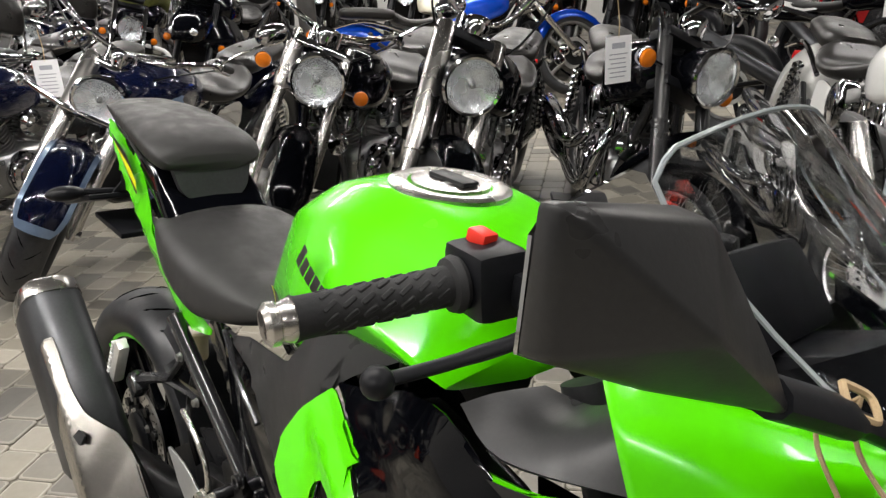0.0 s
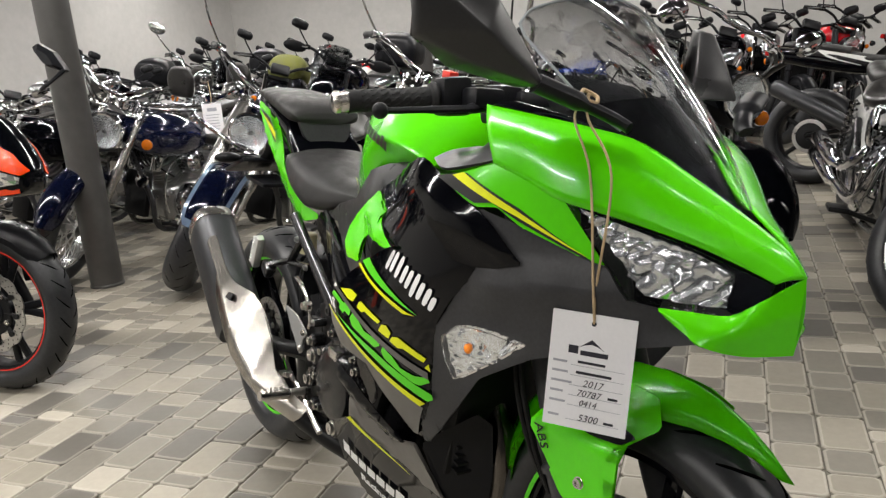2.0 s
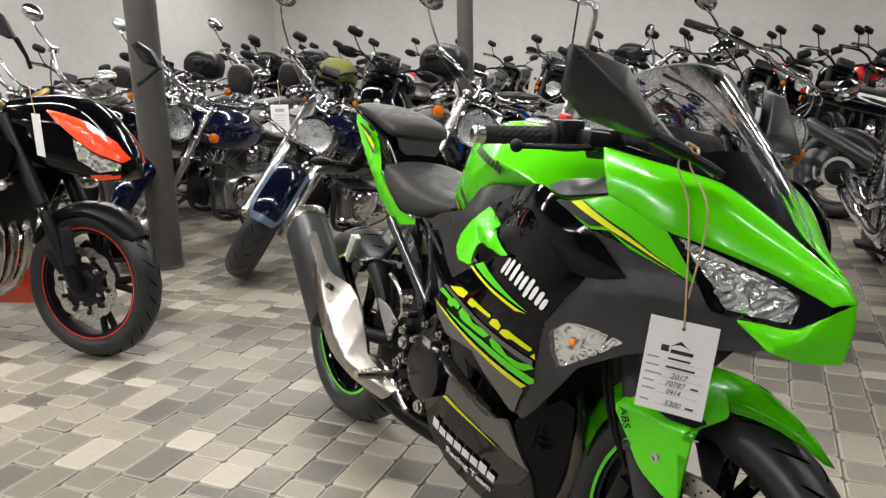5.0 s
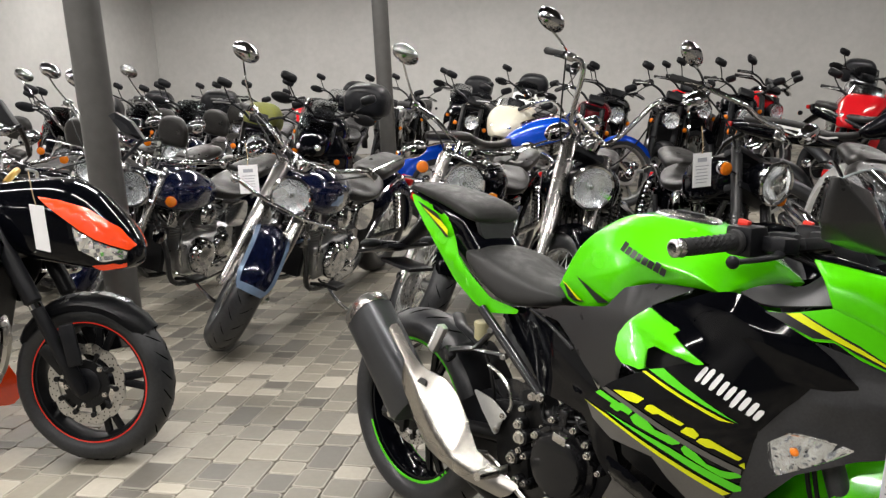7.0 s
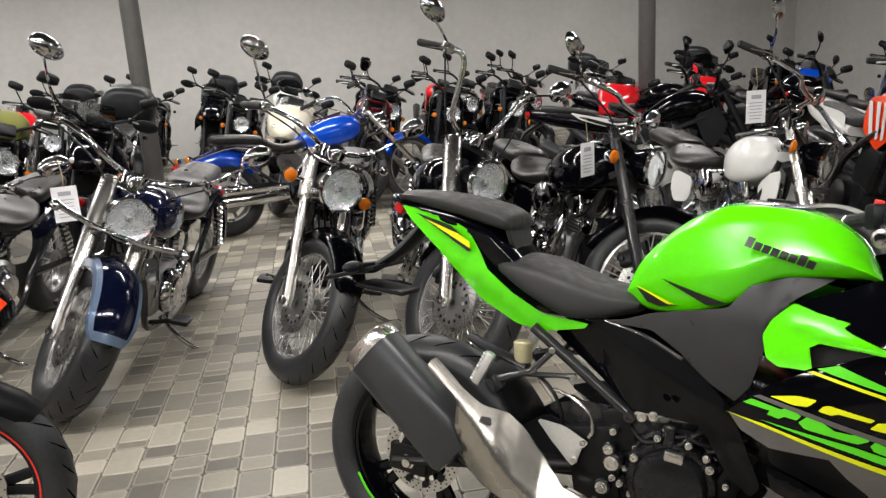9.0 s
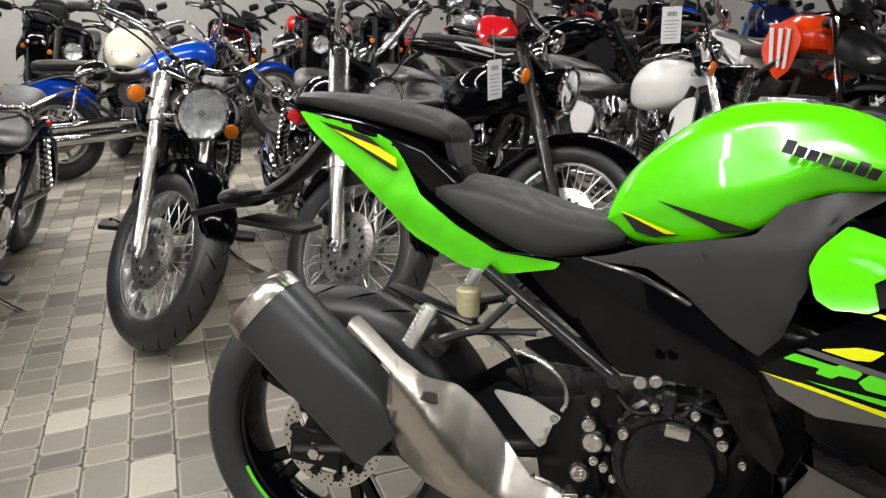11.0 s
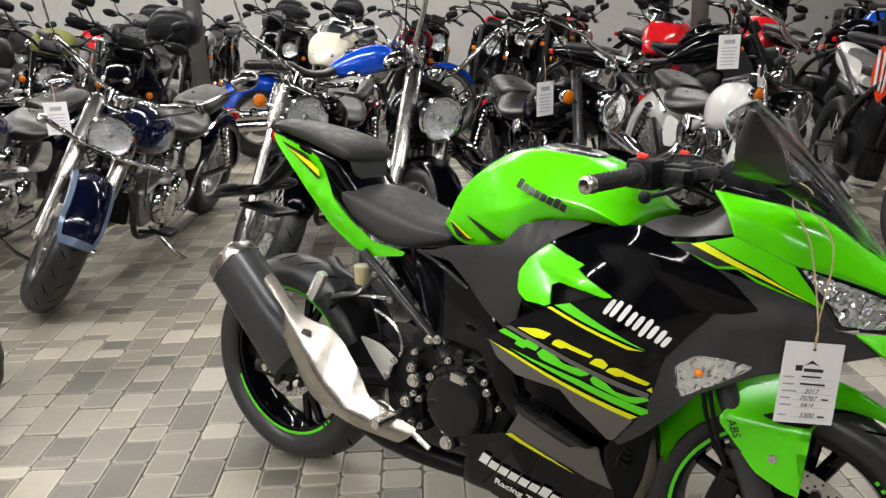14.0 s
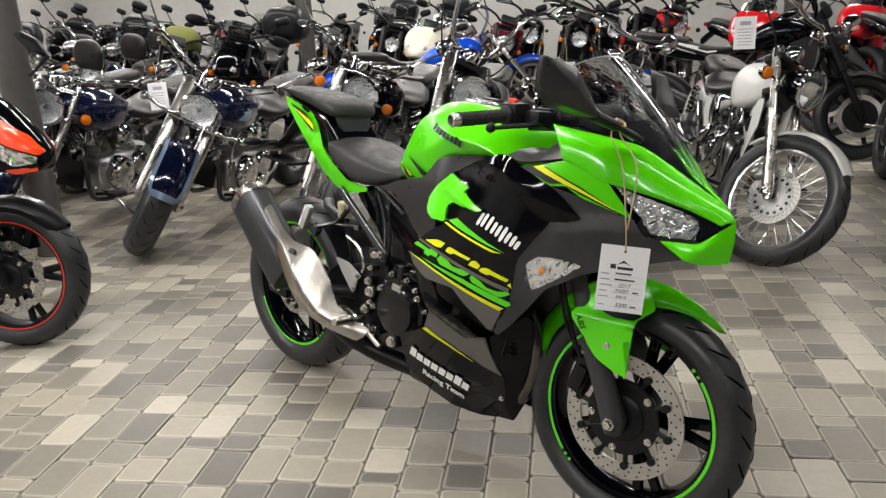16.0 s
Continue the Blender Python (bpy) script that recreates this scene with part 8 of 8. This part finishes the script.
cowl = ring_loft(COWL)
cowl_ob = part("headlight_cowl", cowl, GLOSS_BLACK, street, "pointed black headlight cowl", angle=60)
for sgn in (-1, 1):
    part("flank_panel", panel(bmesh.new(), rounded([(1.325, 0.970), (1.40, 0.955), (1.49, 0.925), (1.585, 0.850), (1.627, 0.788), (1.612, 0.772), (1.52, 0.815), (1.445, 0.872)], 0.06, 1), nose_half, 0.018, 0.012, sgn, 0.02, 0.003), ORANGE, street, "bright orange fairing flash")
    part("headlight", panel(bmesh.new(), rounded([(1.445, 0.865), (1.52, 0.808), (1.606, 0.768), (1.60, 0.742), (1.53, 0.735), (1.46, 0.785)], 0.08, 1), nose_half, lambda x, z: 0.014 + shards(x, z, 0.006), 0.01, sgn, 0.014, 0.002, False), FACET, cowl_ob, "clear slanted headlight", angle=4)
    part("lip_panel", panel(bmesh.new(), rounded([(1.49, 0.724), (1.60, 0.730), (1.595, 0.712), (1.52, 0.704)], 0.1, 1), nose_half, 0.006, 0.008, sgn, 0.03, 0.002), ORANGE, street, "orange chin strip")
    bm = bmesh.new()
    hood = [(1.325, 1.290), (1.352, 1.302), (1.420, 1.262), (1.470, 1.185), (1.455, 1.178), (1.385, 1.206)]
    loft(bm, [[V((1.39 + (x - 1.39) * q, sgn * y, 1.235 + (z - 1.235) * q)) for x, z in hood] for y, q in ((0.375, 0.55), (0.40, 0.95), (0.425, 1.0), (0.43, 0.96))])
    shell = part("mirror", tube(bm, [(1.425, sgn * 0.30, 1.10), (1.445, sgn * 0.34, 1.135), (1.462, sgn * 0.40, 1.183)], [0.008, 0.007, 0.010], 8), SATIN_BLACK, street, "angular black mirror on a short arm", angle=25)
    part("belly_panel", panel(bmesh.new(), rounded([(0.66, 0.20), (0.74, 0.40), (0.86, 0.50), (0.95, 0.36), (1.04, 0.22), (0.98, 0.16), (0.70, 0.15)], 0.1, 1), lambda x, z: 0.17, 0.0, 0.006, sgn, 0.04, 0.003), ORANGE, street, "orange belly panel")
    part("radiator_shroud", panel(bmesh.new(), rounded([(0.74, 0.84), (0.86, 0.96), (1.08, 0.93), (1.22, 0.82), (1.18, 0.70), (1.06, 0.60), (0.92, 0.66)], 0.12, 2), lambda x, z: 0.215 - 0.3 * max(0, x - 1.1), 0.0, 0.03, sgn, 0.05, 0.005), GLOSS_BLACK, street, "gloss black radiator shroud")
    part("shroud_vent", panel(bmesh.new(), rounded([(0.92, 0.72), (1.06, 0.82), (1.14, 0.78), (1.10, 0.70), (1.0, 0.68)], 0.1, 1), lambda x, z: 0.25 - 0.3 * max(0, x - 1.1), 0.0, 0.006, sgn, 0.05, 0.003), MATT_BLACK, street)
    ball_bm = ball(bmesh.new(), (1.20, sgn * 0.25, 0.685), 0.055, 0.03, 0.024, 14, 10)
    tube(ball_bm, [(1.16, sgn * 0.13, 0.69), (1.19, sgn * 0.23, 0.685)], 0.008, 8)
    part("indicator", ball_bm, REFLECTOR, street, "clear indicator")
    bm = box(bmesh.new(), 0.055, 0.014, 0.15, at(1.415, sgn * 0.137, 0.455, 0, -10, 0), 0.008)
    part("fork_guard", bm, SATIN_BLACK, street, "black fork guard")
    bm = box(bmesh.new(), 0.05, 0.04, 0.12, at(1.335, sgn * 0.10, 0.40, 0, -40, 0), 0.012)
    part("brake_caliper", bm, MATT_BLACK, street)
part("fender_cap", fender_arc(1.42, 0.30, 0.3245, 0.0725, 62, 112, 8, 0.0, 0.036), SILVER, street, "silver cap on the front fender")
hang_tag(pose(-1.95, 1.55, 0.90, 0, 0, 157))

# ---- second row ----
b, lp = cruiser("bright blue chopper with long raked fork", tank=BLUE, fender=BLUE, base=1.80, rake=40, steer=8, q=0.6, bars="wide", bar_z=1.10, mirror_z=1.30, group="motorcycles in the second row", front=(0.335, 0.09, 0.26), wheel_kind="cast", seat_mat=SEAT_BROWN, name="chopper_motorcycle", amber=False)
b.matrix_world = pose(-1.93, 6.15, 0, -8, 0, 27)
b, lp = roadster("black naked motorcycle with white tail panel, parked side-on", "naked", GLOSS_BLACK, SATIN_BLACK, q=0.6, steer=14, group="motorcycles in the second row")
b.matrix_world = pose(0.75, 5.55, 0, -8, 0, -18)
for sgn in (-1, 1):
    part("tail_panel", panel(bmesh.new(), rounded([(0.02, 0.86), (0.30, 0.80), (0.46, 0.76), (0.30, 0.74), (0.10, 0.80)], 0.1, 1), lambda x, z: 0.135, 0.0, 0.006, sgn, 0.05, 0.002), WHITE, b, "white tail panel")
enduro, lp_e = roadster("orange enduro motorcycle with white seat and black wheels", "enduro", ORANGE, WHITE, q=0.7, steer=18, seat_mat=SEAT, group="motorcycles in the second row", amber=False, spoke=True, wheel_mat=SATIN_BLACK, name="enduro_motorcycle", exhaust=False)
for o in enduro.children:
    if o.name.split(".")[0] in ("headlight_cowl", "front_fender"):
        o.data.materials[0] = SATIN_BLACK
enduro.matrix_world = pose(2.12, 4.55, 0, -8, 0, -98)
for sgn in (-1, 1):
    for k in range(3):
        part("shroud_mark", panel(bmesh.new(), [(0.78 + 0.085 * k, 0.95), (0.82 + 0.085 * k, 0.95), (0.88 + 0.07 * k, 0.76), (0.85 + 0.07 * k, 0.75)], lambda x, z: 0.182 + 0.12 * max(0, x - 0.9), 0.0, 0.003, sgn, 0.06, 0.001), WHITE, enduro, "white mark on the shroud")
touring, lp_t = roadster("black touring motorcycle with top box and clear screen", "touring", GLOSS_BLACK, SATIN_BLACK, q=0.55, screen="clear", box_on=True, guards=True, name="touring_motorcycle")
put(touring, lp_t, -2.55, 5.05, -84, 9)
b, lp = roadster("olive and black classic motorcycle with canvas tank bag", "classic", GLOSS_BLACK, CHROME, q=0.5, spoke=True, name="classic_motorcycle", group="motorcycles in the second row")
put(b, lp, -3.25, 5.35, -75, 9)
part("tank_bag", ring_loft([(0.60, 0.98, 0.10, 0.86), (0.66, 1.10, 0.15, 0.90), (0.82, 1.16, 0.16, 0.95), (0.96, 1.10, 0.14, 0.96), (1.0, 1.02, 0.10, 0.95)]), OLIVE, b, "olive canvas tank bag")
part("crash_bar", tube(bmesh.new(), curve([(1.10, -0.10, 0.70), (1.12, -0.26, 0.66), (1.10, -0.28, 0.48), (1.0, -0.10, 0.36), (1.0, 0.10, 0.36), (1.10, 0.28, 0.48), (1.12, 0.26, 0.66), (1.10, 0.10, 0.70)], 5), 0.014, 8), WHITE, b, "white crash bar")

# ---- the rows behind: a few kinds, copied in other colours ----
naked, lp_n = roadster("black naked motorcycle in the rear row", "naked", GLOSS_BLACK, SATIN_BLACK, q=0.45)
put(naked, lp_n, 0.10, 7.30, -95, 9)
sport, lp_s = roadster("red sport motorcycle in the rear row", "sport", RED, SATIN_BLACK, q=0.45, screen="clear", name="sport_motorcycle")
put(sport, lp_s, 1.70, 7.05, -118, 9)
classic, lp_c = roadster("black classic motorcycle with chrome headlight", "classic", GLOSS_BLACK, CHROME, q=0.45, spoke=True, name="classic_motorcycle", engine_mat=ALLOY)
put(classic, lp_c, -0.45, 8.0, -90, 9)
rear_cruiser, lp_r = cruiser("black cruiser with backrest standing in the rear rows", group="motorcycles in the rear rows", q=0.5, steer=30, backrest=True)
put(rear_cruiser, lp_r, -3.7, 3.9, -95, 10)


def stand(kind, x, y, psi, lean=9):
    ob, lp = {"naked": (naked, lp_n), "sport": (sport, lp_s), "classic": (classic, lp_c), "touring": (touring, lp_t), "cruiser": (rear_cruiser, lp_r), "enduro": (enduro, lp_e)}[kind]
    turn = pose(0, 0, 0, -lean, 0, psi)
    p = turn @ V(lp)
    return ob, pose(x - p.x, y - p.y, 0.004) @ turn


PAINTS = {"black": GLOSS_BLACK, "red": RED, "maroon": MAROON, "blue": BLUE, "white": WHITE, "cream": CREAM, "silver": SILVER, "orange": ORANGE, "navy": NAVY, "yellow": YELLOW_PAINT}
for kind, x, y, psi, paint in (
        ("sport", -1.42, 7.05, -100, "cream"), ("naked", -0.62, 7.15, -92, "maroon"), ("naked", 0.78, 7.5, -92, "black"), ("classic", 0.45, 8.3, -85, "silver"),
        ("naked", 1.15, 8.2, -80, "red"), ("sport", 2.75, 7.4, -115, "red"), ("naked", 2.2, 6.2, -60, "black"), ("sport", 3.9, 7.4, -125, "blue"), ("sport", 4.6, 6.8, -120, "navy"), ("naked", 3.3, 6.0, -70, "black"),
        ("naked", 3.6, 4.6, -60, "black"), ("naked", 4.4, 5.4, -110, "silver"), ("sport", 5.4, 8.0, -130, "blue"), ("touring", 3.3, 8.6, -110, "black"), ("naked", 4.4, 8.7, -105, "black"), ("touring", 2.2, 9.2, -100, "silver"),
        ("naked", -2.0, 7.9, -92, "black"), ("touring", -1.55, 8.9, -85, "white"), ("naked", -0.6, 9.4, -90, "black"), ("naked", 0.3, 9.6, -92, "red"), ("classic", 1.3, 9.7, -88, "black"),
        ("naked", -3.6, 7.2, -80, "white"), ("touring", -4.4, 6.2, -70, "black"), ("naked", -4.3, 7.6, -75, "black"), ("naked", -3.2, 8.6, -84, "silver"), ("touring", -2.5, 9.5, -86, "black"),
        ("classic", -5.0, 7.0, -68, "maroon"), ("naked", -5.1, 8.3, -72, "black"), ("touring", -4.1, 9.2, -78, "black"), ("naked", -5.7, 7.7, -66, "black"), ("naked", -5.9, 9.2, -70, "silver"), ("sport", -4.9, 9.9, -76, "red"), ("naked", -3.4, 10.2, -84, "black"),
        ("cruiser", -4.5, 4.6, -88, "black"), ("cruiser", -3.95, 5.2, -85, "navy"), ("touring", -5.3, 5.5, -65, "black"), ("classic", -5.9, 6.3, -62, "white"), ("cruiser", -5.4, 4.0, -80, "black"), ("naked", -6.5, 5.4, -60, "black"), ("naked", -6.7, 7.0, -60, "red"), ("touring", -6.6, 8.4, -65, "black"),
        ("cruiser", -3.55, 2.9, -100, "black"), ("cruiser", -4.4, 3.1, -95, "navy")):
    src, m = stand(kind, x, y, psi)
    text = {"naked": "naked motorcycle", "sport": "faired sport motorcycle", "classic": "classic motorcycle with chrome headlight", "touring": "touring motorcycle with clear screen", "cruiser": "low cruiser with padded backrest", "enduro": "enduro motorcycle"}[kind]
    repainted(src, m, PAINTS[paint], "%s %s parked close in the rear rows" % (paint, text))

# ---- paving: rows of stones 120 mm wide, four lengths ----
ROW, GAP = 0.1195, 0.003
rng = random.Random(7)
LENGTHS = (0.06, 0.09, 0.12, 0.18)


def stone_mesh(length, wide, rim, high=0.012, soft=0.009, chamfer=0.0022):
    """A flat paver with worn, rounded corners and a sloping rim."""
    def ring(inset, z, s):
        a, b = wide / 2 - inset, length / 2 - inset
        return [V((sx * (a - s * k), sy * (b - s * (1 - k)), z)) for sx, sy, ks in ((1, 1, (0, 1)), (-1, 1, (1, 0)), (-1, -1, (0, 1)), (1, -1, (1, 0))) for k in ks]
    bm = bmesh.new()
    rows = [[bm.verts.new(p) for p in r] for r in (ring(0, -high, soft), ring(0, -0.003, soft), ring(chamfer, 0.0, soft)) + ((ring(chamfer + 0.005, 0.0004, soft * 0.9),) if rim else ())]
    for a, b in zip(rows, rows[1:]):
        for i in range(8):
            bm.faces.new((a[i], a[(i + 1) % 8], b[(i + 1) % 8], b[i])).material_index = 1 if rim and a is not rows[0] else 0
    bm.faces.new(rows[-1])
    bmesh.ops.recalc_face_normals(bm, faces=bm.faces)
    return bm


floor = thing("floor", room(0, 0, 0), "worn concrete block paving in mixed greys and buffs, laid in rows", "floor", kind="structure")
near_mesh = {}
for i, length in enumerate(LENGTHS):
    for j, material in enumerate(STONE):
        for rim in (0, 1):
            bm = stone_mesh(length - GAP, ROW - GAP, rim)
            me = bpy.data.meshes.new("paver")
            bm.to_mesh(me)
            bm.free()
            me.polygons.foreach_set("use_smooth", [True] * len(me.polygons))
            me.set_sharp_from_angle(angle=radians(30))
            me.materials.append(material)
            if rim:
                me.materials.append(RIMS[j])
            near_mesh[i, j, rim] = me
bulk = [([], [], []) for _ in STONE]
row0 = math.floor((X0 - 0.1) / ROW)
count = 0
for k in range(row0, int(X1 / ROW) + 2):
    x = k * ROW - 0.048 + ROW / 2
    y = Y0 - rng.random() * 0.2
    while y < Y1 + 0.1:
        i = rng.choices(range(4), (2, 4, 6, 5))[0]
        j = rng.choices(range(4), (3, 6, 7, 3))[0]
        length = LENGTHS[i]
        cx, cy, tilt, dz = x + rng.uniform(-0.0015, 0.0015), y + length / 2, rng.uniform(-0.5, 0.5), rng.uniform(-0.0015, 0.0015)
        if -1.25 < cx < -0.25 and 0.55 < cy < 3.2 and count < 300:
            ob = new("paver", near_mesh[i, j, 1])
            ob.parent = floor
            ob.matrix_local = pose(cx, cy, dz, rng.uniform(-0.4, 0.4), rng.uniform(-0.4, 0.4), tilt)
            count += 1
        else:
            verts, faces, slots = bulk[j]
            me, base = near_mesh[i, j, 1 if abs(cx + 0.5) < 3.5 and cy < 4.2 else 0], len(verts)
            m = pose(cx, cy, dz, rng.uniform(-0.4, 0.4), rng.uniform(-0.4, 0.4), tilt)
            verts += [tuple(m @ v.co) for v in me.vertices]
            faces += [tuple(base + q for q in p.vertices) for p in me.polygons]
            slots += [p.material_index for p in me.polygons]
        y += length
for (verts, faces, slots), material, edge in zip(bulk, STONE, RIMS):
    me = bpy.data.meshes.new("paving")
    me.from_pydata(verts, [], faces)
    me.polygons.foreach_set("material_index", slots)
    for source in (material, edge):
        me.materials.append(source.copy())
        nt = me.materials[-1].node_tree
        geo = nt.nodes.new("ShaderNodeNewGeometry")
        for n in nt.nodes:
            if n.bl_idname == "ShaderNodeObjectInfo":
                nt.links.new(geo.outputs["Random Per Island"], n.outputs["Random"].links[0].to_socket)
    ob = new("paving", me)
    ob.parent = floor
    tagged(ob, kind="stuff")
